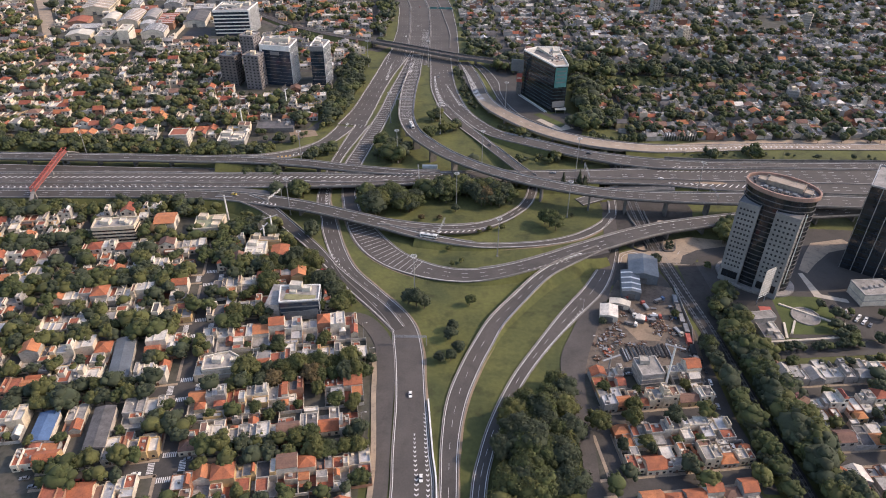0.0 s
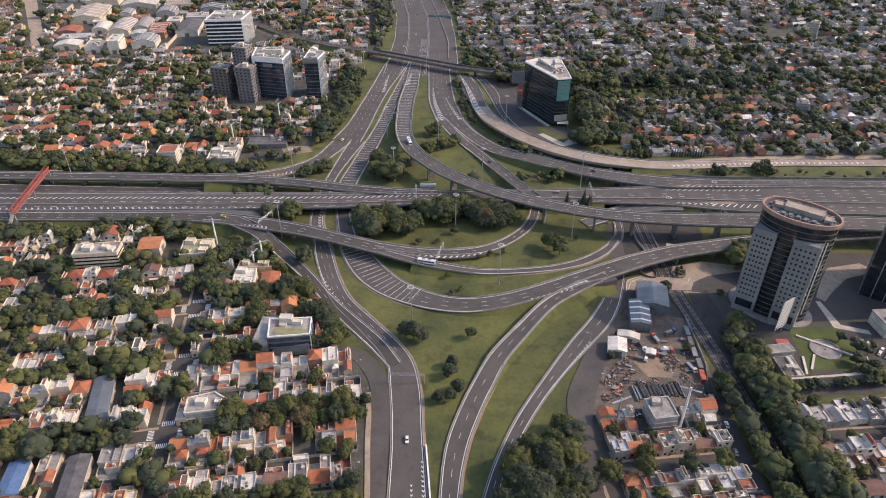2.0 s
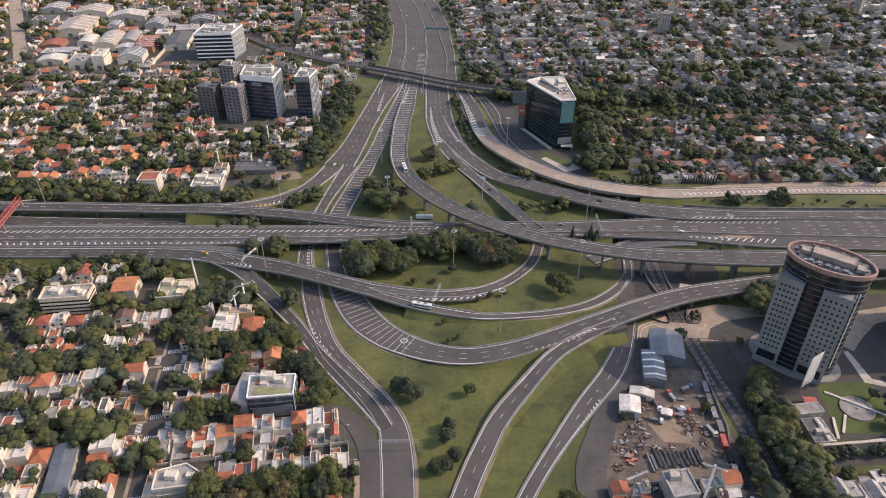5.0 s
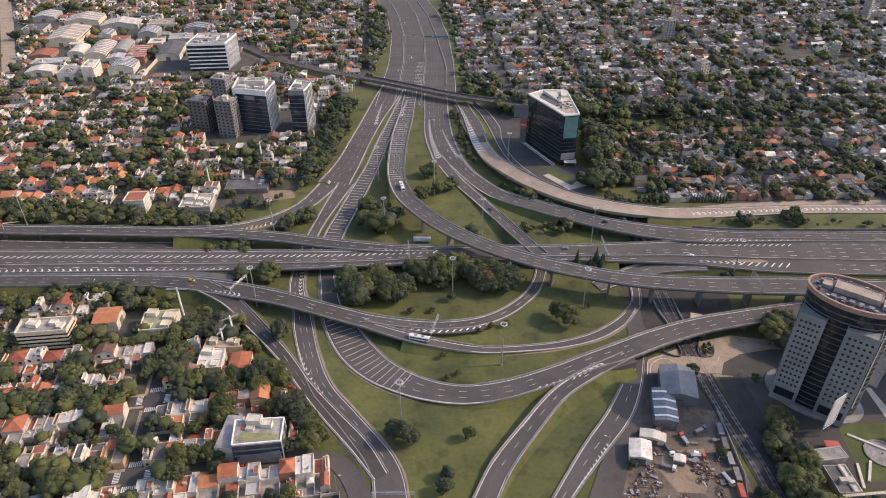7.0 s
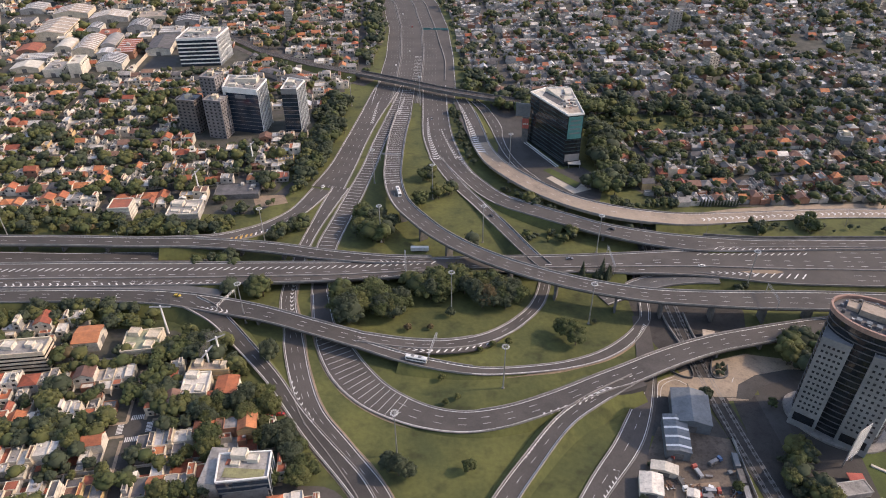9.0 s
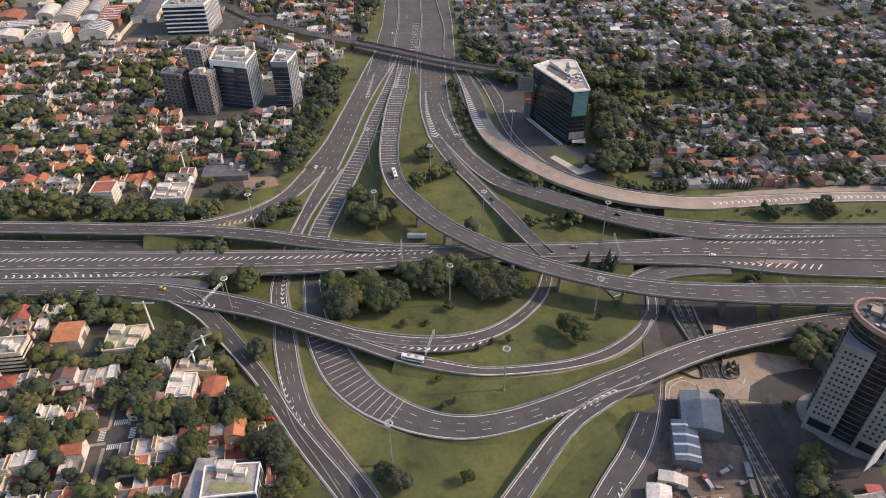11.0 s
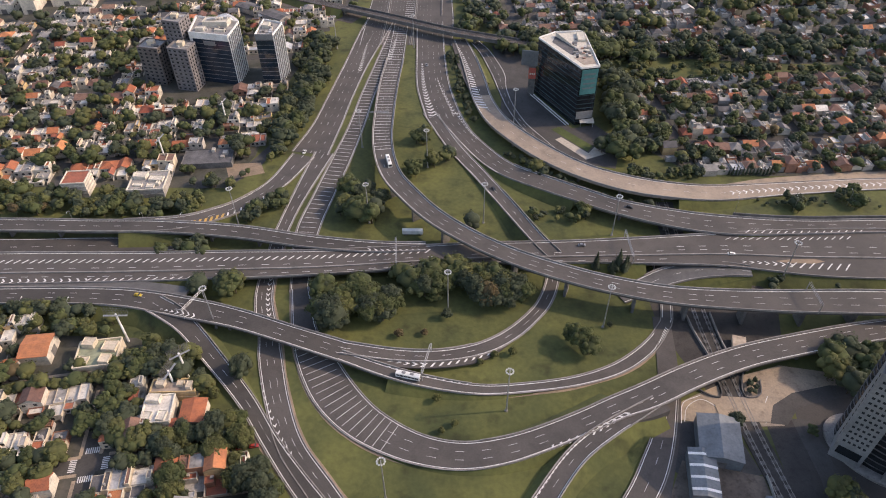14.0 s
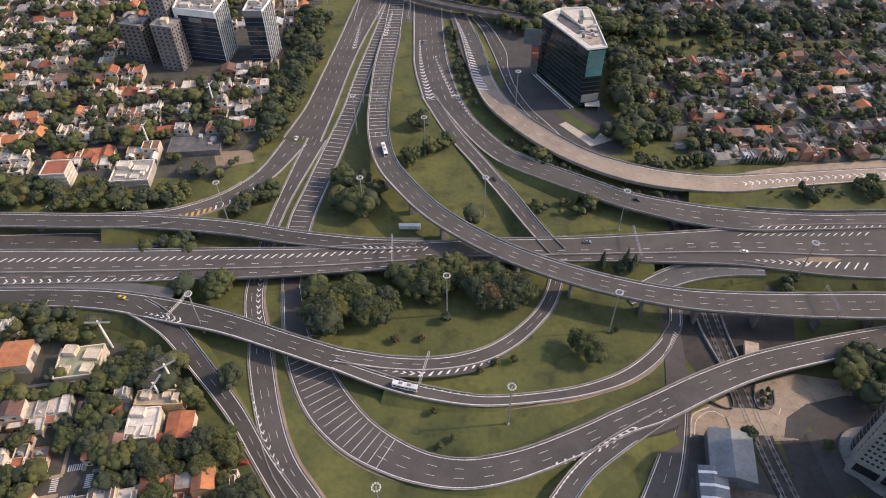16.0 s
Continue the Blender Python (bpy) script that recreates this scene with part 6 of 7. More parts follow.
def oval_tower():
    ob = thing("oval_tower", "oval dark glass tower with two pale slabs and pink rim", "tower", at=pose(179.6, 344.2, 0, 0, 0, -34))
    part("glass_core", prism(ellipse(19.7, 12.3), 0, 66), M_GLASS, ob)
    for f in range(19):
        z = 3.4 * (f + 1)
        m = Mesh().ring(ellipse(19.75, 12.35), ellipse(20.0, 12.6), z, z + 0.5)
        part("floor_band", m, ROOFS[5], ob)
    rim = Mesh().ring(ellipse(19.9, 12.5), ellipse(20.9, 13.5), 65.4, 67.8)
    part("rim", rim, M_PINK, ob, "pinkish stone roof rim")
    for i in range(0, 48, 4):
        x, y = ellipse(20.4, 13.0)[i]
        part("rim_post", Mesh().tube((x, y, 67.6), (x, y, 69), 0.12, n=6), M_STEEL, ob)
    part("roof", prism(ellipse(19.5, 12.1), 66, 66.3), ROOFS[5], ob)
    rooftop(ob, [(1, 1.5, 20, 8, 66.3, 2.6), (-12, 2, 5, 6, 66.3, 1.4), (14, -1, 4, 6, 66.3, 1.8)], M_TAN)
    for k in range(14):
        a = 2 * math.pi * k / 14
        part("roof_unit", Mesh().box(16.5 * math.cos(a) - 0.7, 16.5 * math.cos(a) + 0.7, 9.8 * math.sin(a) - 0.5, 9.8 * math.sin(a) + 0.5, 66.3, 67.2 + 0.4 * (k % 3)), (M_STEEL, M_BLUEGREY, M_DARKCONC)[k % 3], ob)
    part("aerial", Mesh().tube((6, 2, 68.9), (6, 2, 75), 0.12, 0.06, 6), M_STEEL, ob)
    for k in range(5):
        part("roof_unit", Mesh().box(-8 + 4 * k - 1.1, -8 + 4 * k + 1.1, -8.6, -6.2, 66.3, 67.8), M_BLUEGREY, ob)
    win = Mesh().box(-0.55, 0.55, -0.09, 0.06, 0, 1.2).data("window", M_WINDOW)
    side_win = Mesh().box(-0.09, 0.06, -0.62, 0.62, 0, 1.35).data("window", M_WINDOW)
    for x0, x1, y0 in ((-18.6, -6.3, -14.6), (2.6, 16.6, -15.2)):
        sl = part("window_slab", Mesh().box(x0, x1, y0, 0, 0, 56.5), M_PANEL, ob, "pale grey panelled slab with rows of windows")
        parapet_m = Mesh()
        parapet(parapet_m, x0 - 0.1, x1 + 0.1, y0 - 0.1, -2, 56.5, 0.7, 0.35)
        part("slab_cap", parapet_m, M_PANEL, ob)
        for f in range(13):
            z = 12.5 + 3.3 * f
            for c in range(5):
                w = part("window", win, None, sl)
                w.location = (x0 + 2.2 + (x1 - x0 - 4.4) * c / 4, y0, z)
            w = part("window", side_win, None, sl)
            w.location = (x0, y0 + 3.0, z)
            w = part("window", side_win, None, sl)
            w.location = (x1 + 0.03, y0 + 3.0, z)
        part("entrance_glass", Mesh().box(x0 + 1.5, x1 - 1.5, y0 - 0.1, y0 + 0.1, 4.0, 9.0), M_GLASS, ob)
    part("corner_mast", Mesh().box(17.5, 18.0, -7.2, -6.7, 8, 57), M_WHITE, ob, "white vertical edge strip")
    part("podium", prism(ellipse(24, 17), 0, 1.2), M_CONCRETE, ob, "round concrete podium")


oval_tower()


def turned(cx, cy, w, d, ang):
    c, s = math.cos(radians(ang)), math.sin(radians(ang))
    return [(cx + c * x - s * y, cy + s * x + c * y) for x, y in ((-w / 2, -d / 2), (w / 2, -d / 2), (w / 2, d / 2), (-w / 2, d / 2))]


ob, pl = block("glass_tower", "dark glass office tower with a slanted top storey", turned(264, 366, 36, 34, -33), 60, 16, M_GLASS, M_GLASS_BLUE, 0.5, (0, 3), M_STEEL, 6.8, 0.25, 1.0, ROOFS[4])
rooftop(ob, [(0, 2, 14, 10, 60.1, 3)], M_PANEL)
ob, pl = block("wedge_office", "dark teal glass wedge-shaped office block with white rim", [(68.5, 611), (81.5, 614.5), (76, 668), (73, 672), (54, 669.5), (41, 659)], 45, 13, M_GLASS, M_GLASS_OFFICE, 0.5, (), M_WHITE, 3, 0.3, 1.3, M_CREAM)
rooftop(ob, [(7, 12, 6, 14, 45.1, 1.6)], M_CREAM)
# no hollow is cut; a flat dark plate paints the well's shaded depth
part("roof_well", prism([(-15, 4), (-2, -17), (4.5, -11.5), (-12, 14)], 45.13, 45.3), ROOFS[5], ob, "flat dark plate standing in for the shaded roof well")
part("well_wall", Mesh().hexa([(4.5, -11.5, 45.1), (5.1, -11.2, 45.1), (-11.4, 14.3, 45.1), (-12, 14, 45.1)], [(4.5, -11.5, 45.6), (5.1, -11.2, 45.6), (-11.4, 14.3, 48.4), (-12, 14, 48.4)]), M_CREAM, ob, "sloping cream wall of the roof well")
part("roof_deck", prism([(-1, -21), (5, -32), (14.5, -29), (12, -17)], 45.13, 45.28), M_TAN, ob, "tan roof deck")
for k in range(9):
    x, y = 6 + 5 * math.sin(k * 2.1), -22 + 2.6 * k
    part("roof_unit", Mesh().box(x - 1.0, x + 1.0, y - 0.8, y + 0.8, 45.1, 46.0 + 0.3 * (k % 3)), (M_PINK, M_CREAM, M_STEEL)[k % 3], ob)
roof_clutter(ob, 6, -6, 12, 34, 45.1, 16)
m = Mesh()
edge_box(m, Vector(pl[0]), Vector(pl[1]), 25, 44, 0.45, 0.3, 0.8)
sign = part("sign_panel", m, M_TEAL, ob, "teal sign panel with pale bars")
for k in range(4):
    part("sign_bar", edge_box(Mesh(), Vector(pl[0]), Vector(pl[1]), 40 - 3.6 * k, 41.2 - 3.6 * k, 0.52, 0.1, 2.4), M_BLUEGREY, sign)
part("screen", edge_box(Mesh(), Vector(pl[0]), Vector(pl[1]), 5, 11, 0.6, 0.4, 0.5), M_PANEL, ob, "pale lattice screen over the entrance")
part("canopy", Mesh().box(6.5, 17, -41, -33.5, 3.6, 4.1), M_CREAM, ob, "cream entrance canopy")
for x, y in ((7.2, -40), (16.2, -40)):
    part("canopy_post", Mesh().tube((x, y, 0), (x, y, 3.6), 0.2), M_STEEL, ob)
ob, pl = block("white_office", "white-framed dark glass office tower with finned side", [(-232, 667), (-199, 661), (-198, 688), (-236, 697)], 41, 11, M_GLASS_BLUE, M_PANEL, 0.22, (1,), M_WHITE, 3.6, 0.8, 1.6, ROOFS[4])
part("frame", edge_box(edge_box(edge_box(Mesh(), pl[0], pl[1], 37.5, 42.6, 0.7, 0.7), Vector(pl[0]), Vector(pl[0]) + Vector((2.2, -0.4)), 0, 37.5, 0.7, 0.7), pl[3], pl[0], 0, 42.6, 0.6, 0.6), M_WHITE, ob, "white facade frame")
part("sign", edge_box(Mesh(), Vector(pl[0]) + Vector((11, -2)), Vector(pl[0]) + Vector((21, -3.8)), 32.5, 36.0, 0.5, 0.3), M_PANEL, ob, "pale sign with two bars")
rooftop(ob, [(2, 5, 20, 10, 41.1, 4.2), (-8, -6, 7, 5, 41.1, 2.4), (8, -7, 8, 4, 41.1, 1.6)], M_CREAM)
roof_clutter(ob, 2, -3, 22, 10, 41.1, 14)
roof_clutter(ob, 2, 5, 15, 6, 45.4, 6)
ob, pl = block("narrow_office", "narrow dark glass office tower with white fins", [(-178.5, 664), (-164.5, 664.5), (-162.5, 687), (-179, 693)], 41, 11, M_GLASS_BLUE, M_PANEL, 0.22, (1,), M_WHITE, 3.6, 0.8, 1.6, ROOFS[4])
part("frame", edge_box(Mesh(), pl[0], pl[1], 38, 42.6, 0.6, 0.6), M_PANEL, ob)
rooftop(ob, [(-2, 3, 5, 7, 41.1, 2.8)], M_CREAM)
roof_clutter(ob, 0, -3, 9, 12, 41.1, 9)
ob, pl = block("banded_office", "broad office block with white and blue glass bands", [(-343, 833), (-300, 840), (-299, 880), (-345, 877)], 31, 7, M_GLASS_BLUE, M_WHITE, 1.5, (1,), M_WHITE, 3.4, 1.2, 1.2, ROOFS[4])
rooftop(ob, [(-4, 2, 24, 14, 31.1, 2.5), (14, 10, 6, 8, 31.1, 3.5)], M_CREAM)
roof_clutter(ob, -2, -11, 34, 9, 31.1, 14)
roof_clutter(ob, -4, 2, 20, 10, 33.6, 7)


def flats(name, label, poly, h, floors, body, cols):
    ob, pl = block(name, label, poly, h, floors, body, M_DARKCONC, 0.35, (), body, top=1.0, roof=ROOFS[4])
    rooftop(ob, [(0, 0, 5, 5, h + 0.1, 3)], WALLS[1])
    roof_clutter(ob, 0, 0, 11, 9, h + 0.1, 6)
    for i in (0, 1):
        p, q = Vector(pl[i]), Vector(pl[i + 1])
        for f in range(floors):
            for c in range(cols):
                a, b = p + (q - p) * ((c + 0.28) / cols), p + (q - p) * ((c + 0.72) / cols)
                z = h * f / floors + 1.0
                part("window", edge_box(Mesh(), a, b, z, z + 1.3, 0.06, 0.1), M_WINDOW, ob)


flats("brick_flats", "brown brick block of flats", [(-275, 661), (-257, 657.5), (-255, 673), (-273, 677)], 31, 10, M_BROWNB, 4)
flats("brick_flats_twin", "mauve rendered block of flats", [(-246, 652), (-229, 648.5), (-227, 663), (-244, 667)], 35, 11, M_MAUVE, 4)
flats("tall_flats", "tall grey rendered block of flats", [(-252, 668), (-237, 665), (-235, 682), (-250, 685)], 50, 16, M_MAUVE, 4)
ob, pl = block("white_flats", "white apartment house with long balcony bands", [(-257, 351), (-230, 356), (-232, 368), (-260, 363)], 13, 5, M_GLASS, WALLS[1], 1.35, (), WALLS[1], roof=ROOFS[4])
rooftop(ob, [(-6, 0, 6, 5, 13.1, 2.4), (5, 2, 4, 4, 13.1, 2.0), (10, 0, 3, 5, 13.1, 1.6)], WALLS[0])
ob, pl = block("glazed_office", "office house with a blue glazed front and terraced roof", [(-110, 281), (-88, 285), (-90, 299), (-113, 296)], 14, 4, M_GLASS_BLUE, M_BLUEGREY, 0.9, (1,), M_WHITE, 7, 0.3, 0.9, ROOFS[4])
rooftop(ob, [(-3, 5, 7, 4.5, 14.1, 3.4), (3.5, 3.6, 5, 3.5, 14.1, 2.2), (-4, 1.0, 4, 2.5, 14.1, 1.0)], M_CREAM)
part("roof_terrace", Mesh().box(-8, 10, -6.2, -1.2, 14.13, 14.3), mat("olive_terrace", (0.26, 0.25, 0.12), (0.18, 0.17, 0.09), 0.9, 0.2, 1.2, stain=0.3), ob, "olive green roof terrace")
part("red_terrace", Mesh().box(-8.4, -4.5, 0.2, 3.4, 14.13, 14.4), ROOFS[2], ob)
part("side_wing", Mesh().box(-19, -10.8, -8, 12, 0, 11), WALLS[5], ob)
part("wing_roof", Mesh().box(-18.8, -11, -7.8, 11.8, 11.02, 11.2), ROOFS[4], ob)
part("front_glazing", Mesh().hexa([(-8.5, -9.6, 1), (11.2, -6.4, 1), (11.4, -5.4, 1), (-8.5, -8.6, 1)], [(-8.5, -8.0, 13.4), (11.0, -4.8, 13.4), (11.2, -4.4, 13.4), (-8.5, -7.6, 13.4)]), M_BLUEGREY, ob, "slanted pale blue glazed front")
for k, (x, y, h) in enumerate(((242, 994, 26), (245, 836, 22), (559, 1130, 32), (430, 929, 18), (318, 667, 9), (-260, 1000, 20))):
    flats("flats", "distant pale rendered block of flats", turned(x, y, 12, 10, 10 + 17 * k), h, int(h / 3), WALLS[5 if k % 2 else 2], 3)


# ---- warehouses ----
def warehouse(x, y, w, d, h, ang, wall, roof, arch, label, ribs=0):
    ob = thing("warehouse", label, "warehouse", "warehouses", pose(x, y, 0.05, 0, 0, ang))
    part("wall", Mesh().box(-w / 2, w / 2, -d / 2, d / 2, 0, h), wall, ob)
    n, rise = (12, 0.15) if arch == 1 else (2, 0.1)
    rise *= w
    pts = [(-w / 2 - 0.3 + (w + 0.6) * i / n, h + (math.sin(math.pi * i / n) if arch == 1 else 1 - abs(2 * i / n - 1)) * rise) for i in range(n + 1)]
    if arch == 2:
        pts = [(-w / 2 + 0.3, h), (w / 2 - 0.3, h)]

    def sheet(ya, yb, lo, hi):
        ring = [(a, b + lo) for a, b in pts] + [(a, b + hi) for a, b in pts[::-1]]
        return Mesh().hexa([(a, ya, b) for a, b in ring], [(a, yb, b) for a, b in ring])

    e = -0.3 if arch == 2 else 0.3
    part("roof", sheet(-d / 2 - e, d / 2 + e, 0.01, 0.25), roof, ob)
    if arch == 2:
        rim = Mesh()
        parapet(rim, -w / 2, w / 2, -d / 2, d / 2, h, 0.9, 0.3)
        part("parapet", rim, wall, ob)
        for i in range(3 if w * d > 300 else 1):
            q = random.Random(int(x * 7 + y + i))
            ux, uy = q.uniform(-w * 0.32, w * 0.32), q.uniform(-d * 0.38, d * 0.38)
            part("roof_unit", Mesh().box(ux - q.uniform(1, 2.5), ux + q.uniform(1, 2.5), uy - q.uniform(1, 2), uy + q.uniform(1, 2.5), h + 0.2, h + q.uniform(1.2, 3)), WALLS[5], ob)
    else:
        for yy in (-d / 2, d / 2 - 0.2):
            ring = [(a, b) for a, b in pts] + [(w / 2, h), (-w / 2, h)]
            part("gable", Mesh().hexa([(a, yy, b) for a, b in ring], [(a, yy + 0.2, b) for a, b in ring]), wall, ob)
    for i in range(ribs):
        yy = -d / 2 + d * (i + 0.5) / ribs
        part("roof_light", sheet(yy - 0.6, yy + 0.6, 0.2, 0.42), M_WHITE, ob)
    if h > 7:
        for i in range(int(d // 5)):
            part("window", Mesh().box(w / 2 - 0.02, w / 2 + 0.05, -d / 2 + 1.5 + 5 * i, -d / 2 + 4 + 5 * i, h - 3, h - 1.4), M_WINDOW, ob)
    part("door", Mesh().box(-2.5, 2.5, -d / 2 - 0.08, -d / 2 + 0.05, 0, min(h - 0.5, 4.5)), M_DARKCONC, ob)


SHED = {"cream": M_CREAM, "tan": M_TAN, "grey": ROOFS[4], "white": ROOFS[3], "dark": ROOFS[5], "red-brown": ROOFS[2]}
for x, y, w, d, h, form, wl, rf, ribs in WARE:
    warehouse(x, y, w, d, h, 12, WALLS[wl], SHED[rf], form, f"{'tall' if h > 12 else 'broad low'} warehouse with a {('pitched', 'vaulted', 'flat')[form]} {rf} roof" + (" and white roof lights" if ribs else ""), ribs)
warehouse(-245, 770, 26, 18, 6, -30, WALLS[0], ROOFS[6], 1, "large warehouse with a vaulted silver roof", 6)
warehouse(-215, 800, 14, 62, 5, 58, WALLS[2], ROOFS[5], 0, "long dark railway shed by the tracks")
warehouse(-201, 192, 9, 18, 4, 12.5, WALLS[0], M_BLUE, 0, "long white shed with a blue sheet roof")
warehouse(-174, 193, 9.5, 26, 4.5, 14, WALLS[5], ROOFS[5], 0, "long workshop with a dark grey roof")
warehouse(-185.5, 240, 10, 34, 4, 17, WALLS[5], M_BLUEGREY, 0, "long low shed with a pale blue-grey roof")
ob, pl = block("corner_house", "white two-storey corner house with roof terraces", [(-138, 231), (-120, 235), (-119, 241), (-128, 246), (-140, 241)], 7, 2, WALLS[0], M_WHITE, 0.4, (), WALLS[0], roof=ROOFS[4], top=1.0)
rooftop(ob, [(-3, 0, 5, 4, 7.1, 2.4), (5, 1, 3, 3, 7.1, 1.2)], WALLS[0])
ob, pl = block("white_hall", "low white building with stepped roof terraces", turned(-217, 519, 23, 20, 8), 6, 2, WALLS[2], WALLS[5], 0.4, (), WALLS[0], roof=ROOFS[4], top=1.0)
rooftop(ob, [(-6, 4, 8, 6, 6.1, 2.4), (5, 2, 9, 5, 6.1, 1.4), (4, -6, 5, 4, 6.1, 1.0), (-5, -5, 6, 3, 6.1, 0.8), (8, -3, 2, 3, 6.1, 1.8)], WALLS[0])
ob, pl = block("small_flats", "four-storey house with red roof and balconies", turned(-262, 514, 15, 14, 8), 11, 4, WALLS[0], WALLS[5], 0.9, (), WALLS[0], roof=ROOFS[2], top=0.8)
warehouse(-188, 552, 34, 18, 3.6, 8, M_DARKCONC, ROOFS[5], 2, "wide low hall with a dark flat roof")
warehouse(-219, 379, 15, 14, 6.5, 100, WALLS[0], ROOFS[1], 0, "two-storey house with a broad orange tiled roof")
ob, pl = block("cream_house", "ochre two-storey house with cluttered roof terrace", turned(-141, 358.5, 21, 7.5, 5), 6.5, 2, WALLS[4], WALLS[1], 0.3, (), WALLS[4], roof=M_TAN, top=0.9)
rooftop(ob, [(-6, 0.5, 4, 4, 6.6, 2.2), (3, 1, 3, 3, 6.6, 1.4), (8, -0.5, 2.5, 4, 6.6, 2.6)], WALLS[1])
ob, pl = block("white_house", "white house stepping down in roof terraces", turned(-144, 345.5, 13, 15, 9), 6.5, 2, WALLS[0], WALLS[5], 0.3, (), WALLS[0], roof=ROOFS[3], top=0.9)
rooftop(ob, [(-3, 4.5, 6, 4, 6.6, 2.5), (3.5, -4, 4, 5, 6.6, 1.2), (-3.5, -4, 4, 4, 6.6, 0.6)], WALLS[0])
part("side_wing", Mesh().box(-12, -6.7, -8, 5, 0, 4.2), WALLS[2], ob)
part("terrace", Mesh().box(-11.8, -6.9, -7.8, 4.8, 4.22, 4.4), ROOFS[4], ob)
warehouse(-128, 346, 11, 13, 5.5, 8, WALLS[0], ROOFS[0], 0, "two-storey house with a bright red tiled roof")
warehouse(-134.2, 339, 4.5, 6, 4.5, 8, WALLS[0], ROOFS[2], 0, "small white annex with a red roof")
whole("track_hut", Mesh().box(-3, 3, -4, 4, 0, 3.2).box(-3.3, 3.3, -4.3, 4.3, 3.2, 3.5), M_TAN, "small tan railway hut with a flat roof", "hut", at=pose(133, 402, 0, 0, 0, -12))
warehouse(108.5, 344, 18, 22, 6.5, -8, M_BLUEGREY, M_BLUEGREY, 0, "pale blue-grey sheet metal shed")
warehouse(98, 327, 11, 22, 6, -6, M_BLUEGREY, M_BLUEGREY, 0, "light blue sheet metal shed with a pitched roof", 4)
warehouse(81, 299, 10, 11, 4.5, -8, WALLS[0], ROOFS[3], 0, "small white shed with a white roof")
warehouse(89, 309, 12, 5, 3.2, -14, WALLS[0], M_CREAM, 0, "low cream roofed site hut")
warehouse(99, 296, 5, 4, 3, -14, WALLS[0], ROOFS[3], 0, "small white cabin on the yard")


# ---- masts, signs, gantries ----
def high_mast(h=30):
    ob = thing("light_mast", "tall grey steel floodlight mast with a round lamp ring", "lamp post", "highway light masts")
    part("pole", Mesh().tube((0, 0, 0), (0, 0, h), 0.42, 0.2, 10), M_STEEL, ob)
    part("base", Mesh().tube((0, 0, 0), (0, 0, 0.6), 0.9, 0.8, 8), M_CONCRETE, ob)
    r = Mesh()
    for i in range(16):
        a, b = 2 * math.pi * i / 16, 2 * math.pi * (i + 1) / 16
        r.tube((1.5 * math.cos(a), 1.5 * math.sin(a), h - 0.3), (1.5 * math.cos(b), 1.5 * math.sin(b), h - 0.3), 0.1, n=5)
    for i in range(4):
        a = math.pi * i / 2
        r.tube((0, 0, h - 0.1), (1.5 * math.cos(a), 1.5 * math.sin(a), h - 0.3), 0.06, n=5)
    ring = part("lamp_ring", r, M_STEEL, ob)
    for i in range(10):
        a = 2 * math.pi * i / 10
        x, y = 1.6 * math.cos(a), 1.6 * math.sin(a)
        part("floodlight", Mesh().box(x - 0.32, x + 0.32, y - 0.32, y + 0.32, h - 0.75, h - 0.35), M_LAMP, ring)
    return ob


mast = high_mast()
MASTS = [(-67.3, 490.7), (66.7, 412), (15.7, 357.5), (-35.1, 311.2), (-35.9, 551.6), (-135.7, 400.9), (-147, 482.7), (80.5, 486), (3.1, 494.2), (-14.7, 418.6), (-84.2, 574.2), (23.8, 609), (168.9, 450), (-62, 735), (-130, 730), (-330, 480)]
mast.matrix_basis = pose(*MASTS[0], 0)
for x, y in MASTS[1:]:
    copy_thing(mast, pose(x, y, 0))


def street_lamp():
    ob = thing("street_lamp", "slim grey street lamp with one arm", "street lamp", "street lamps")
    part("pole", Mesh().tube((0, 0, 0), (0, 0, 11), 0.13, 0.08, 6), M_STEEL, ob)
    part("arm", Mesh().tube((0, 0, 11), (2.0, 0, 11.4), 0.07, 0.05, 5), M_STEEL, ob)
    part("lamp", Mesh().box(1.8, 2.7, -0.16, 0.16, 11.3, 11.5), M_LAMP, ob)
    return ob


lamp = street_lamp()
lamp.matrix_basis = pose(196, 514, 0, 0, 0, 90)
for x, y, a in ((232, 522, 90), (160, 512, 90), (-205, 481, -90), (-180, 482, -90), (-250, 480, -90), (262, 528, 90), (-50, 205, 0), (-53, 250, 0), (-60, 270, 0), (70, 268, 180), (66, 300, 180), (-240, 405, 90), (-215, 406, 90)):
    copy_thing(lamp, pose(x, y, 0, 0, 0, a))


def gantry(x, y, z, ang, span, h=6.5, beam=None, label="steel sign gantry across the road"):
    ob = thing("sign_gantry", label, "gantry", "sign gantries", pose(x, y, z, 0, 0, ang))
    for s in (-span / 2, span / 2):
        part("post", Mesh().tube((s, 0, 0), (s, 0, h), 0.22, n=8), M_STEEL, ob)
    m = Mesh()
    for yy in (-0.4, 0.4):
        for zz in (h - 0.5, h + 0.4):
            m.tube((-span / 2, yy, zz), (span / 2, yy, zz), 0.09, n=5)
    for k in range(int(span / 1.5)):
        xx = -span / 2 + 1.5 * k
        m.tube((xx, -0.4, h - 0.5), (xx + 1.5, 0.4, h + 0.4), 0.06, n=4)
    part("beam", m, beam or M_STEEL, ob)
    return ob


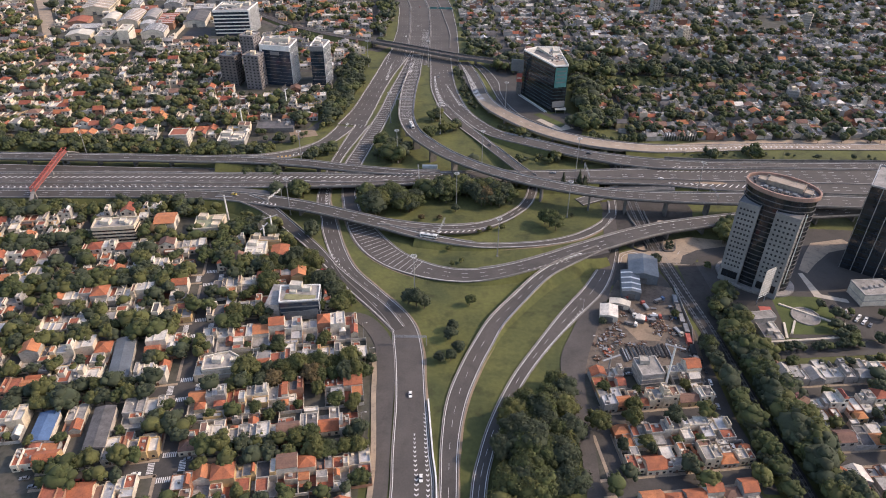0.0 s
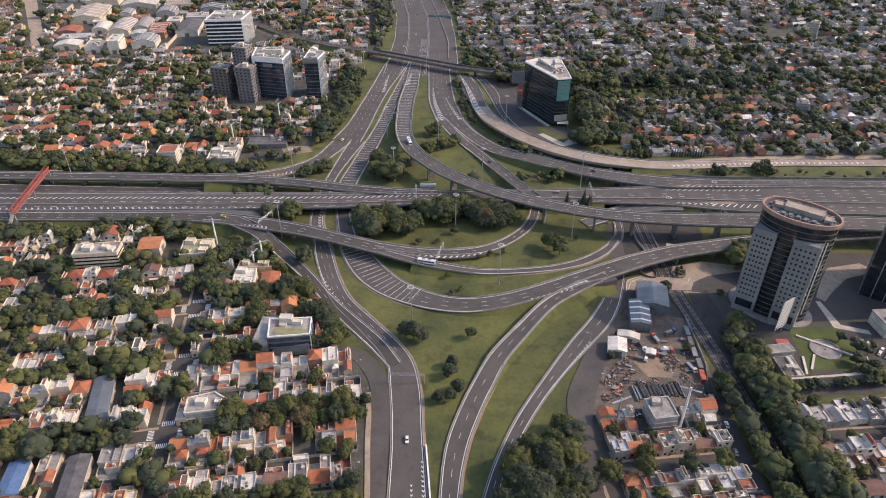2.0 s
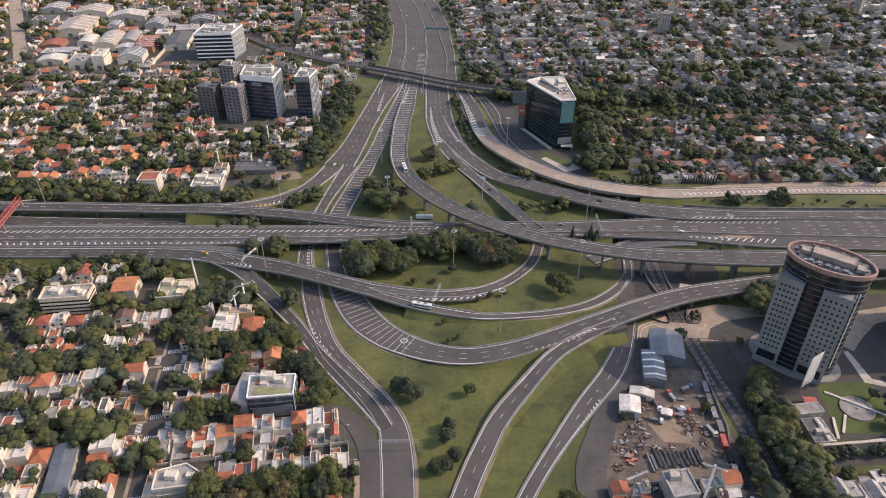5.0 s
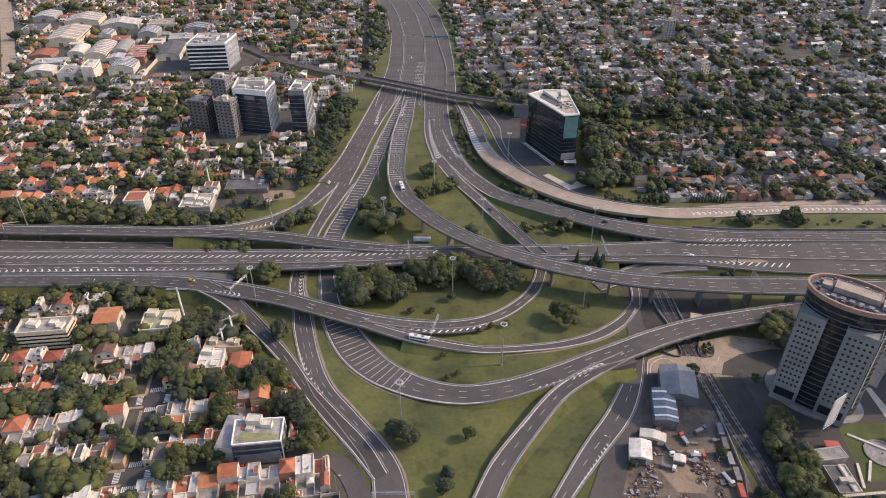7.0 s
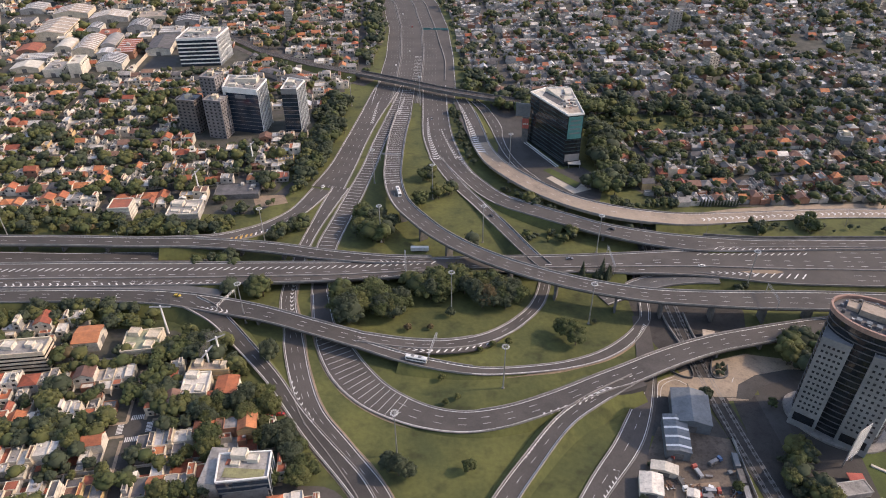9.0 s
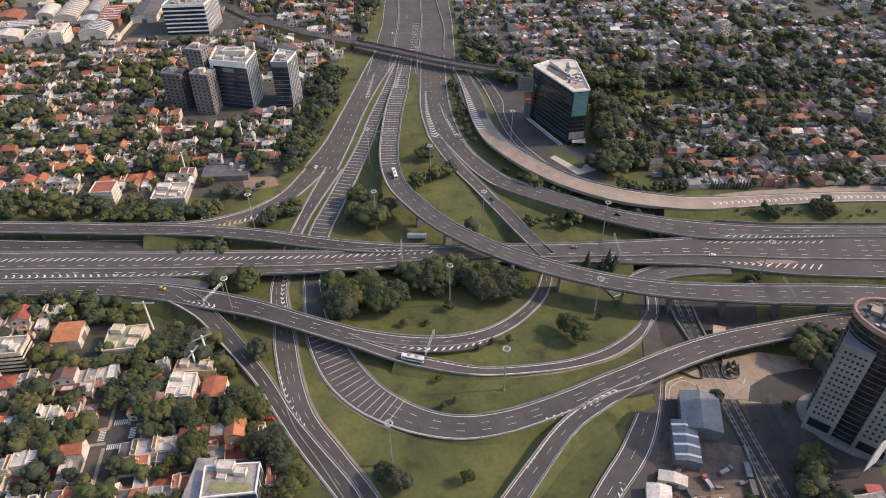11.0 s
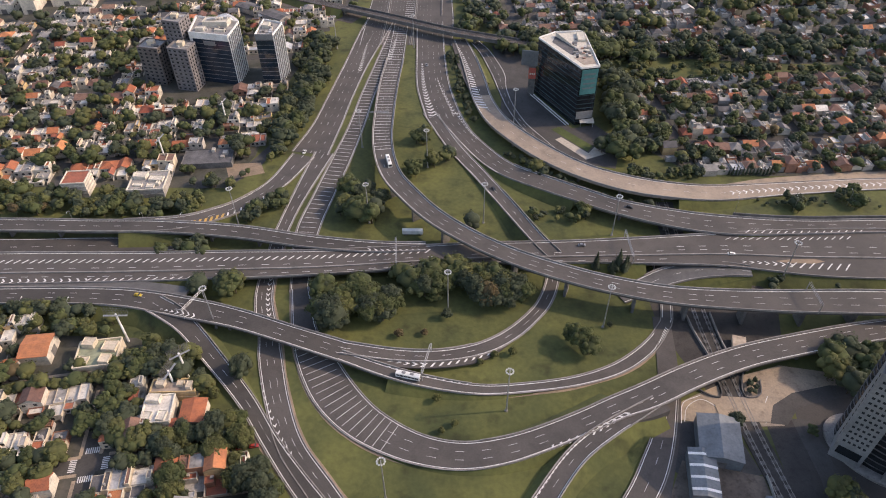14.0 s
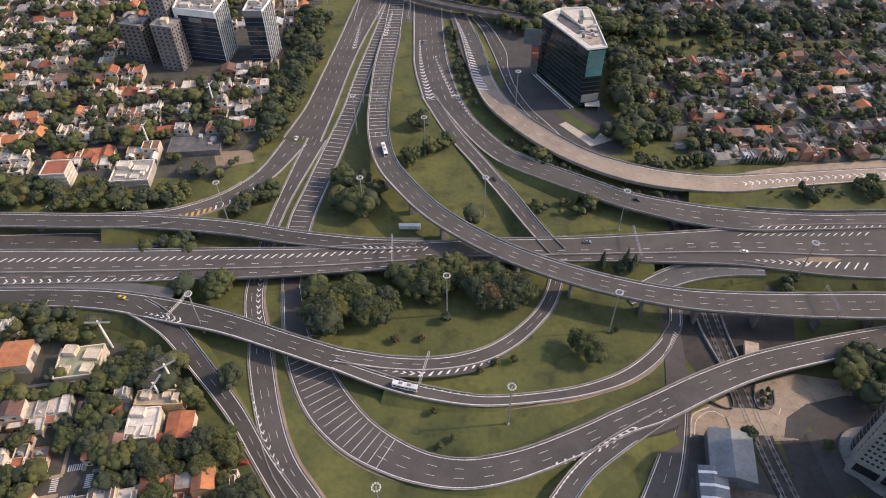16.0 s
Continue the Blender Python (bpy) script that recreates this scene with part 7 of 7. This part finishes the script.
gantry(-33.5, 266, 0, 3, 19)
gantry(171, 421, 14.6, 93, 16)
gantry(-46, 453, 6.1, 97, 21)
gantry(-148, 408, 6.6, 70, 16)
gantry(86, 465, 6.1, 93, 23)
gantry(-23, 379, 3.4, 80, 18)
gantry(-75, 600, 7.2, 0, 15)
ob = gantry(-63, 967, 0.1, 0, 34, 7, M_TEAL, "wide teal sign gantry across the highway")
for x in (-11, 1, 11):
    part("sign_panel", Mesh().box(x - 4.5, x + 4.5, -0.65, -0.5, 6.1, 8.6), M_TEAL, ob, "teal road sign panel")


def billboard(x, y, ang, h, w, ph, label, lattice=False, panel=True):
    ob = thing("billboard", label, "billboard", "billboards", pose(x, y, 0, 0, 0, ang))
    part("pole", Mesh().tube((0, 0, 0), (0, 0, h), 0.6, 0.5, 10), M_WHITE if not lattice else M_STEEL, ob)
    fr = Mesh()
    for xx in np.linspace(-w / 2, w / 2, 9):
        fr.tube((xx, 0.5, h - 0.5), (xx, 0.5, h + ph), 0.08, n=4)
    for zz in np.linspace(h - 0.5, h + ph, 5):
        fr.tube((-w / 2, 0.5, zz), (w / 2, 0.5, zz), 0.08, n=4)
    for k in range(8):
        xa, xb = -w / 2 + w * k / 8, -w / 2 + w * (k + 1) / 8
        fr.tube((xa, 0.5, h - 0.5), (xb, 0.5, h + ph), 0.06, n=4)
    part("frame", fr, M_DARKCONC, ob, "dark steel lattice frame")
    if panel:
        part("panel", Mesh().box(-w / 2, w / 2, -0.12, 0.12, h, h + ph), M_PANEL, ob, "blank pale advertising panel")
    part("walkway", Mesh().box(-w / 2, w / 2, -1.2, -0.15, h - 0.6, h - 0.45), M_STEEL, ob)


billboard(-178, 389.5, 4, 21, 12, 4.5, "single-pole billboard frame on a white pole, without panel", panel=False)
billboard(-139.5, 369, 40, 18, 10, 4, "single-pole billboard frame on a white pole, without panel", panel=False)
billboard(-142.6, 361, 78, 15, 10, 4, "single-pole billboard frame on a white pole, without panel", panel=False)
billboard(-218, 549.5, 84, 20, 12, 9, "tall single-pole billboard frame seen edge on", panel=False)
billboard(102, 241, -20, 31, 10, 2.5, "very tall single-pole billboard frame by the yard", panel=False)
billboard(73, 246, 28, 17, 11, 6, "billboard on a steel pole seen from behind", True, panel=False)
billboard(-190, 600, 84, 20, 10, 4, "tall single-pole billboard frame seen edge on", panel=False)


def lattice_sign():
    ob = thing("lattice_sign", "tall white steel lattice sign board leaning over a low building", "sign", at=pose(175.5, 318, 0, 0, 0, 35))
    m = Mesh()
    for xx in np.linspace(-4.5, 4.5, 7):
        m.tube((xx, 0, 6), (xx, 0, 26), 0.12, n=5)
    for zz in np.linspace(6, 26, 11):
        m.tube((-4.5, 0, zz), (4.5, 0, zz), 0.12, n=5)
    for k in range(6):
        m.tube((-4.5 + 1.5 * k, 0, 6), (-3 + 1.5 * k, 0, 26), 0.08, n=4)
    part("lattice", m, M_WHITE, ob)
    part("board", Mesh().box(-4.4, 4.4, 0.2, 0.35, 7, 25.5), M_CREAM, ob)
    for xx in (-3.5, 3.5):
        part("post", Mesh().tube((xx, 0.6, 0), (xx, 0.6, 24), 0.3, n=8), M_STEEL, ob)


lattice_sign()
ob, pl = block("gate_house", "low building with a red roof edge below the sign", turned(170, 302.5, 16, 6.5, 12), 3.4, 1, WALLS[5], WALLS[2], 0.4, (), WALLS[2], roof=ROOFS[4], top=0.4)
part("red_canopy", Mesh().box(1, 8, 4.5, 8.5, 2.8, 3.3), M_RED, ob, "red entrance canopy")
warehouse(168.5, 288, 7, 15, 3, 6, WALLS[2], ROOFS[5], 2, "low flat building with a dark roof")
warehouse(174, 289, 3.2, 15, 3, 6, WALLS[0], ROOFS[3], 2, "narrow annex with a white flat roof")


def pond():
    ob = thing("fountain", "round fountain basin with a white rim on the lawn", "fountain", at=pose(198, 307, 0.1))
    m = Mesh().ring(ellipse(7.6, 7.6, 32), ellipse(8.3, 8.3, 32), -0.1, 0.7)
    part("rim", m, M_CONCRETE, ob)
    part("floor", prism(ellipse(7.6, 7.6, 32), -0.1, 0.15), M_CONCRETE, ob)
    part("nozzle", Mesh().tube((0, 0, 0.1), (0, 0, 1.0), 0.5, 0.3), M_CONCRETE, ob)


pond()
for x0, y0, x1, y1 in ((186, 318, 216, 300), (184, 290, 190, 302), (180, 286, 183, 300), (214, 288, 218, 302)):
    m = Mesh()
    d = (Vector((x1, y1)) - Vector((x0, y0))).normalized()
    n_ = Vector((-d.y, d.x)) * 0.6
    q = [(x0 - n_.x, y0 - n_.y), (x1 - n_.x, y1 - n_.y), (x1 + n_.x, y1 + n_.y), (x0 + n_.x, y0 + n_.y)]
    m.hexa([(x, y, 0) for x, y in q], [(x, y, 0.9) for x, y in q])
    whole("garden_wall", m, M_CREAM, "low pale garden wall beside the lawn", "wall")


whole("terrace_wall", Mesh().hexa([(167, 278.5, -0.1), (212, 285.5, -0.1), (212, 287, -0.1), (167, 280, -0.1)], [(167, 278.5, 3.2), (212, 285.5, 3.2), (212, 287, 3.2), (167, 280, 3.2)]), M_CREAM0, "long pale retaining wall below the lawn", "wall")
ob, pl = block("low_building", "low white building with a flat roof and roof plant", turned(244, 328, 20, 15, 8), 8.5, 2, WALLS[0], WALLS[2], 0.4, (), WALLS[2], roof=ROOFS[4], top=0.6)
for k in range(4):
    part("roof_plant", Mesh().box(-7 + 3.6 * k, -5 + 3.6 * k, -3 + k, -0.6 + k, 8.3, 9.6 + 0.3 * (k % 2)), M_STEEL, ob, "grey steel roof plant")


def footbridge():
    a, b, z = Vector((-327, 400)), Vector((-340, 468)), 12.0
    d = b - a
    L_ = d.length
    ob = thing("footbridge", "red steel truss footbridge over the highway", "footbridge", at=pose(a.x, a.y, z, 0, 0, math.degrees(math.atan2(d.y, d.x))))
    part("deck", Mesh().box(0, L_, -1.6, 1.6, -0.5, 0), M_DARKCONC, ob)
    for s in (-1.7, 1.7):
        m = Mesh()
        m.box(0, L_, s - 0.15, s + 0.15, 0, 0.4).box(0, L_, s - 0.15, s + 0.15, 2.8, 3.2)
        for k in range(int(L_ / 3)):
            m.tube((3 * k, s, 0.2), (3 * k + 3, s, 3.0), 0.13, n=5)
            m.tube((3 * k, s, 0.2), (3 * k, s, 3.0), 0.13, n=5)
        part("truss", m, M_RED, ob)
    for k in range(int(L_ / 3) + 1):
        part("cross_beam", Mesh().box(3 * k - 0.15, 3 * k + 0.15, -1.7, 1.7, 3.0, 3.3), M_RED, ob)
    for k in (0.5, L_ - 0.5, L_ * 0.52):
        part("pier", Mesh().box(k - 0.5, k + 0.5, -1.2, 1.2, -z, -0.5), M_CONCRETE, ob)
    for k, sg in ((0.0, -1), (L_, 1)):
        part("stair", Mesh().hexa([(k, -1.2, -0.6), (k + sg * 22, -1.2, -z), (k + sg * 22, 1.2, -z), (k, 1.2, -0.6)], [(k, -1.2, 0.2), (k + sg * 22, -1.2, -z + 0.8), (k + sg * 22, 1.2, -z + 0.8), (k, 1.2, 0.2)]), M_CONCRETE, ob)


footbridge()


# ---- vehicles ----
def wheels(ob, xs, y, r, w):
    for x in xs:
        for s in (-1, 1):
            t_ = part("wheel", Mesh().tube((x, s * y - w / 2, r), (x, s * y + w / 2, r), r, n=12), M_RUBBER, ob)
            part("rim", Mesh().tube((x, s * y + s * w * 0.5 - 0.02, r), (x, s * y + s * w * 0.5 + 0.03, r), r * 0.55, n=8), M_STEEL, t_)


CAR_COL = {"white": M_WHITE, "grey": mat("grey_car_paint", (0.3, 0.3, 0.31), None, 0.35, 0.5, 2.0, metal=0.4), "black": mat("black_car_paint", (0.03, 0.03, 0.032), None, 0.3, 0.5, 2.0),
           "red": mat("red_car_paint", (0.35, 0.04, 0.03), None, 0.35, 0.5, 2.0), "yellow": mat("yellow_car_paint", (0.65, 0.45, 0.04), None, 0.4, 0.5, 2.0), "blue": mat("blue_car_paint", (0.05, 0.1, 0.25), None, 0.35, 0.5, 2.0)}


def car(colour):
    ob = thing("car", f"{colour} car standing on the asphalt", "car", "cars")
    prof = [(-2.1, 0.35), (2.1, 0.35), (2.15, 0.75), (1.2, 0.95), (-1.9, 1.0), (-2.15, 0.8)]
    part("body", Mesh().hexa([(x, -0.85, z) for x, z in prof], [(x, 0.85, z) for x, z in prof]), CAR_COL[colour], ob)
    part("cabin", Mesh().hexa([(-1.6, -0.78, 0.95), (1.0, -0.78, 0.93), (1.0, 0.78, 0.93), (-1.6, 0.78, 0.95)], [(-1.2, -0.62, 1.42), (0.35, -0.62, 1.42), (0.35, 0.62, 1.42), (-1.2, 0.62, 1.42)]), M_GLASS, ob)
    part("roof", Mesh().box(-1.2, 0.35, -0.63, 0.63, 1.42, 1.47), CAR_COL[colour], ob)
    wheels(ob, (-1.3, 1.3), 0.78, 0.32, 0.22)
    for s in (-0.6, 0.6):
        part("headlight", Mesh().box(2.1, 2.18, s - 0.16, s + 0.16, 0.62, 0.76), M_LAMP, ob)
    return ob


cars = {c: car(c) for c in CAR_COL}
used = set()
rv = random.Random(9)


def park(colour, x, y, z, ang):
    m = pose(x, y, z, 0, 0, ang)
    if colour in used:
        copy_thing(cars[colour], m)
    else:
        cars[colour].matrix_basis = m
        used.add(colour)


def on_road(line, x, y, off):
    P, W, Nn, S, fl = line
    i = int(np.hypot(P[:, 0] - x, P[:, 1] - y).argmin())
    a = math.degrees(math.atan2(-Nn[i][0], Nn[i][1]))
    return P[i][0] + Nn[i][0] * off, P[i][1] + Nn[i][1] * off, P[i][2] + 0.05, a


for col, ln, x, y, o in (("yellow", l_ex, -183, 415, 2.5), ("white", l_hw, 144, 469, -4), ("white", l_wc, -131, 563, -4), ("white", l_low, -29, 226, 0), ("grey", l_ec, -46, 700, -4), ("white", l_low, -23, 175, 4), ("black", l_ner, 90, 503, 2),
                         ("grey", l_hw, 60, 463, 5), ("white", l_north, -70, 900, 12), ("grey", l_north, -95, 985, -18), ("white", l_north, -80, 850, 26), ("red", l_north, -90, 1000, 8), ("black", l_nes, 10, 525, 0), ("white", l_north, -100, 1060, 15)):
    park(col, *on_road(ln, x, y, o))
for k in range(34):
    u, j, s = rv.uniform(-85, 85), rv.choice([-1, 0, 1, 2]), rv.choice([-1, 1])
    c, s12 = math.cos(radians(12.5)), math.sin(radians(12.5))
    v = 49 * j + s * 2.6
    if abs((u + 47) % 94 - 47) > 9:
        park(rv.choice(["white", "grey", "black", "red", "grey", "white", "blue"]), -146 + c * u - s12 * v, 224 + s12 * u + c * v, 0.09, 12.5 + (180 if s > 0 else 0))
for k in range(12):
    park(rv.choice(["white", "grey", "black", "blue"]), 218 + (k % 6) * 2.9, 312 + 5.5 * (k // 6) - (k % 6) * 2.2, 0.1, 50)
for k in range(8):
    park(rv.choice(["white", "grey", "black"]), 126.5 + rv.uniform(-0.5, 0.5), 205 + k * 8.5, 0.1, 90)
for k in range(4):
    park(rv.choice(["white", "grey"]), 70 + 5.2 * k, 248.5 + 0.8 * k, 0.1, 8)


def bus():
    ob = thing("bus", "long white city bus on the ramp", "bus", "buses")
    part("body", Mesh().box(-6, 6, -1.25, 1.25, 0.45, 2.9).hexa([(-5.95, -1.2, 2.9), (5.95, -1.2, 2.9), (5.95, 1.2, 2.9), (-5.95, 1.2, 2.9)], [(-5.8, -1.0, 3.1), (5.8, -1.0, 3.1), (5.8, 1.0, 3.1), (-5.8, 1.0, 3.1)]), M_WHITE, ob)
    for s in (-1.27, 1.27):
        for k in range(6):
            part("window", Mesh().box(-5.4 + 1.85 * k, -3.8 + 1.85 * k, s - 0.03, s + 0.03, 1.4, 2.4), M_WINDOW, ob)
    part("windscreen", Mesh().box(5.98, 6.04, -1.1, 1.1, 1.2, 2.6), M_WINDOW, ob)
    for x in (-3, 1):
        part("roof_unit", Mesh().box(x, x + 1.8, -0.6, 0.6, 3.1, 3.4), M_PANEL, ob)
    wheels(ob, (-3.6, 3.7), 1.15, 0.5, 0.3)
    return ob


b1 = bus()
x, y, z, a = on_road(l_lo, -30, 371, 0)
b1.matrix_basis = pose(x, y, z, 0, 0, a)
x, y, z, a = on_road(l_fly, -62, 538, 1.5)
copy_thing(b1, pose(x, y, z, 0, 0, a))


def trailer():
    ob = thing("trailer", "long white box trailer parked beside the highway", "trailer", at=pose(-39.5, 481, 0.05, 0, 0, 2))
    part("box", Mesh().box(-6.2, 6.2, -1.25, 1.25, 1.1, 3.7), M_WHITE, ob)
    part("chassis", Mesh().box(-6, 6, -0.6, 0.6, 0.7, 1.1), M_DARKCONC, ob)
    wheels(ob, (-4.8, -3.6, 4.6), 1.0, 0.5, 0.3)


trailer()


# ---- scrap yard clutter ----
ry = random.Random(3)


def container(x, y, z, ang, l, w, h, material, label, name="container"):
    ob = thing(name, label, name, "yard clutter", pose(x, y, z, 0, 0, ang))
    part("body", Mesh().box(-l / 2, l / 2, -w / 2, w / 2, 0, h), material, ob)
    for k in range(int(l / 1.4)):
        xx = -l / 2 + 0.7 + 1.4 * k
        if k % 2 == 0:
            part("rib", Mesh().box(xx - 0.12, xx + 0.12, -w / 2 - 0.06, w / 2 + 0.06, 0.05, h - 0.05), material, ob)
    part("top", Mesh().box(-l / 2 - 0.05, l / 2 + 0.05, -w / 2 - 0.1, w / 2 + 0.1, h, h + 0.12), M_PANEL if ry.random() < 0.15 else material, ob)


def pipe_stack(x, y, ang, l, n):
    ob = thing("pipe_stack", "stack of long grey pipes lying on the ground", "pipes", "yard clutter", pose(x, y, 0.1, 0, 0, ang))
    for lay in range(2):
        for k in range(n - lay):
            yy, zz = (k + lay / 2) * 0.62 - n * 0.31, 0.3 + lay * 0.54
            part("pipe", Mesh().tube((-l / 2, yy, zz), (l / 2, yy, zz), 0.3, n=7), M_STEEL if ry.random() < 0.2 else M_DARKCONC if ry.random() < 0.5 else M_BALLAST, ob)


def truck(x, y, ang, cab):
    ob = thing("truck", "old flatbed truck in the yard", "truck", "yard vehicles", pose(x, y, 0.1, 0, 0, ang))
    part("cab", Mesh().hexa([(1.8, -1.15, 0.7), (3.8, -1.15, 0.7), (3.8, 1.15, 0.7), (1.8, 1.15, 0.7)], [(1.8, -1.1, 2.6), (3.3, -1.1, 2.6), (3.3, 1.1, 2.6), (1.8, 1.1, 2.6)]), cab, ob)
    part("windscreen", Mesh().box(3.45, 3.62, -1.0, 1.0, 1.7, 2.4), M_WINDOW, ob)
    part("bed", Mesh().box(-4, 1.6, -1.2, 1.2, 0.9, 1.2), M_DARKCONC, ob)
    part("load", Mesh().box(-3.6, 1.2, -0.9, 0.9, 1.2, 1.2 + ry.uniform(0.3, 1.4)), ry.choice([M_RAIL, M_STEEL, M_DARKCONC]), ob)
    wheels(ob, (-3.0, -1.8, 2.8), 1.0, 0.48, 0.3)


M_ORANGE = mat("orange_paint", (0.5, 0.12, 0.04), (0.36, 0.09, 0.04), 0.6, 0.5, 2.0)
COLS = [M_RED, M_BALLAST, M_DARKCONC, M_DARKCONC, M_RAIL, M_BLUE, M_RAIL, M_BALLAST, M_BLUEGREY, M_RUBBER]
M_RUST = mat("rusty_metal", (0.19, 0.1, 0.06), (0.09, 0.055, 0.04), 0.85, 0.6, 3.0, island=0.35, stain=0.4)


def scrap_heap(x, y, r, n):
    """A low mound of tilted plates, beams and tubes in rust, grey and a little white."""
    ob = thing("scrap_heap", "loose heap of rusty and grey metal scrap", "scrap heap", "yard clutter", pose(x, y, 0.1, 0, 0, ry.uniform(0, 360)))
    for nm, material, share in (("rusty_scrap", M_RUST, 0.5), ("dark_scrap", M_BALLAST, 0.3), ("pale_scrap", M_STEEL, 0.2)):
        m = Mesh()
        for k in range(max(2, int(n * share))):
            a, q = ry.uniform(0, 6.283), r * math.sqrt(ry.random())
            l, w, h = ry.uniform(0.5, 2.6), ry.uniform(0.15, 0.9), ry.uniform(0.1, 0.5)
            c = Vector((q * math.cos(a) * 1.4, q * math.sin(a), 0.25 + 0.9 * (1 - q / r) * ry.random()))
            mt = Matrix.Rotation(ry.uniform(0, 3.14), 3, "Z") @ Matrix.Rotation(ry.uniform(-0.5, 0.5), 3, "Y")
            v = [tuple(c + mt @ Vector((sx * l / 2, sy * w / 2, sz * h / 2))) for sz in (-1, 1) for sx, sy in ((-1, -1), (1, -1), (1, 1), (-1, 1))]
            m.hexa(v[:4], v[4:])
        tagged(part(nm, m, material, ob), kind="stuff")


for x, y, r, n in ((84, 289, 2.6, 34), (80, 284, 2.8, 38), (76, 279, 2.6, 34), (72, 273, 2.4, 30), (86, 282, 2.2, 26), (83, 276, 2.6, 34), (78, 271, 2.6, 34), (90, 274, 2.2, 28), (97, 276, 2.0, 26), (104, 299, 2.6, 36), (109, 297, 3.0, 44), (106, 292, 2.4, 32), (112, 291, 2.6, 36), (108, 286, 2.2, 28), (116, 287, 2.4, 30), (99, 301, 2.0, 24), (118, 300, 2.2, 26), (114, 279, 2.4, 30), (119, 273, 2.6, 32), (90, 301, 2.0, 24), (70, 262, 2.2, 26), (86, 294, 1.6, 18), (95, 305, 1.8, 20)):
    scrap_heap(x, y, r, n)
for k in range(26):
    x, y = ry.uniform(70, 123), ry.uniform(257, 312)
    if (89 < x < 106 and 276 < y < 300) or (84 < x < 112 and y < 272) or (x < 82 and y > 276 + (x - 66) * 0.9) or (x < 100 and y > 294):
        continue
    container(x, y, 0.1, ry.choice([8, 98, -30, 20]) + ry.uniform(-10, 10), ry.uniform(1.4, 3.6), ry.uniform(0.9, 1.7), ry.uniform(0.5, 1.4), ry.choice(COLS), ry.choice(["rusty open scrap bin on dirt", "battered metal container on dirt", "weathered steel skip on dirt"]))
for k in range(13):
    pipe_stack(85 + 2.1 * k, 266.5 + 0.35 * k + ry.uniform(-1, 1), 98 + ry.uniform(-4, 4), ry.uniform(8, 11), 3)
for k in range(9):
    container(77 + ry.uniform(-2.5, 2.5), 267 + ry.uniform(-3, 3), 0.1, ry.uniform(0, 180), ry.uniform(1.5, 3.5), ry.uniform(0.8, 1.6), ry.uniform(0.6, 1.6), M_ORANGE, "orange painted steel bin in the yard")
for k in range(9):
    truck(ry.uniform(92, 120), ry.uniform(284, 318), ry.uniform(0, 360), ry.choice([M_WHITE, M_RED, M_BLUE, M_CREAM]))
for k in range(7):
    container(123.5 + ry.uniform(-0.4, 0.4), 262 + 9 * k, 0.1, 88, 7.5, 2.4, 2.5, ry.choice(COLS), "weathered goods container in a row", "container")
m = Mesh()
edge = [(64, 251), (121.5, 259), (127.5, 290), (126, 330)]
for (x0, y0), (x1, y1) in zip(edge, edge[1:]):
    edge_box(m, (x0, y0), (x1, y1), 0, 2.2, 0.1, 0.2)
whole("yard_wall", m, WALLS[2], "grey boundary wall of the scrap yard", "wall")

# board beside the glass office
ob = thing("advertising_board", "grey advertising screen on a tall dark pillar", "billboard", at=pose(37, 655, 0, 0, 0, -8))
part("pillar", Mesh().box(-1.6, 3.4, 0.6, 2.2, 0, 24), M_DARKCONC, ob)
part("screen", Mesh().box(-8, 4.5, -0.3, 0.5, 25, 37), M_BLUEGREY, ob, "pale blank screen")
part("panel", Mesh().box(-1.8, 3.8, -0.2, 0.5, 14, 23), M_RED, ob, "red panel with pale marks")
for k in range(3):
    part("mark", Mesh().box(-0.9 + 1.5 * k, 0.2 + 1.5 * k, -0.3, -0.2, 17.5, 19), M_CREAM, ob)

whole("boundary_wall", prism([(165, 278.5), (206, 287), (206, 287.6), (165, 279.1)], 0, 2.2), WALLS[0], "long white boundary wall beside the street", "wall", kind="structure")

# terraced cream house near the slip road and a grey house beside the yard
ob, pl = block("terraced_house", "cream house with pale green roof terraces", turned(-186, 376, 20, 17, 12), 6.5, 2, WALLS[1], WALLS[0], 0.3, (), WALLS[1], roof=mat("green_terrace", (0.3, 0.31, 0.2), (0.22, 0.23, 0.15), 0.9, 0.2, 1.2, stain=0.3), top=0.9)
rooftop(ob, [(-6, 5, 6, 5, 6.6, 2.6), (5, 4, 7, 6, 6.6, 1.6), (6, -4.5, 5, 5, 6.6, 2.2), (-5, -5, 5, 4, 6.6, 0.8)], WALLS[1])
ob, pl = block("grey_house", "grey three-storey house with a flat roof", turned(94, 248.5, 12, 13, 12), 9, 3, WALLS[2], WALLS[5], 0.3, (), WALLS[2], roof=ROOFS[4], top=0.7)
rooftop(ob, [(-2, 3, 5, 4, 9.1, 2.2)], WALLS[5])
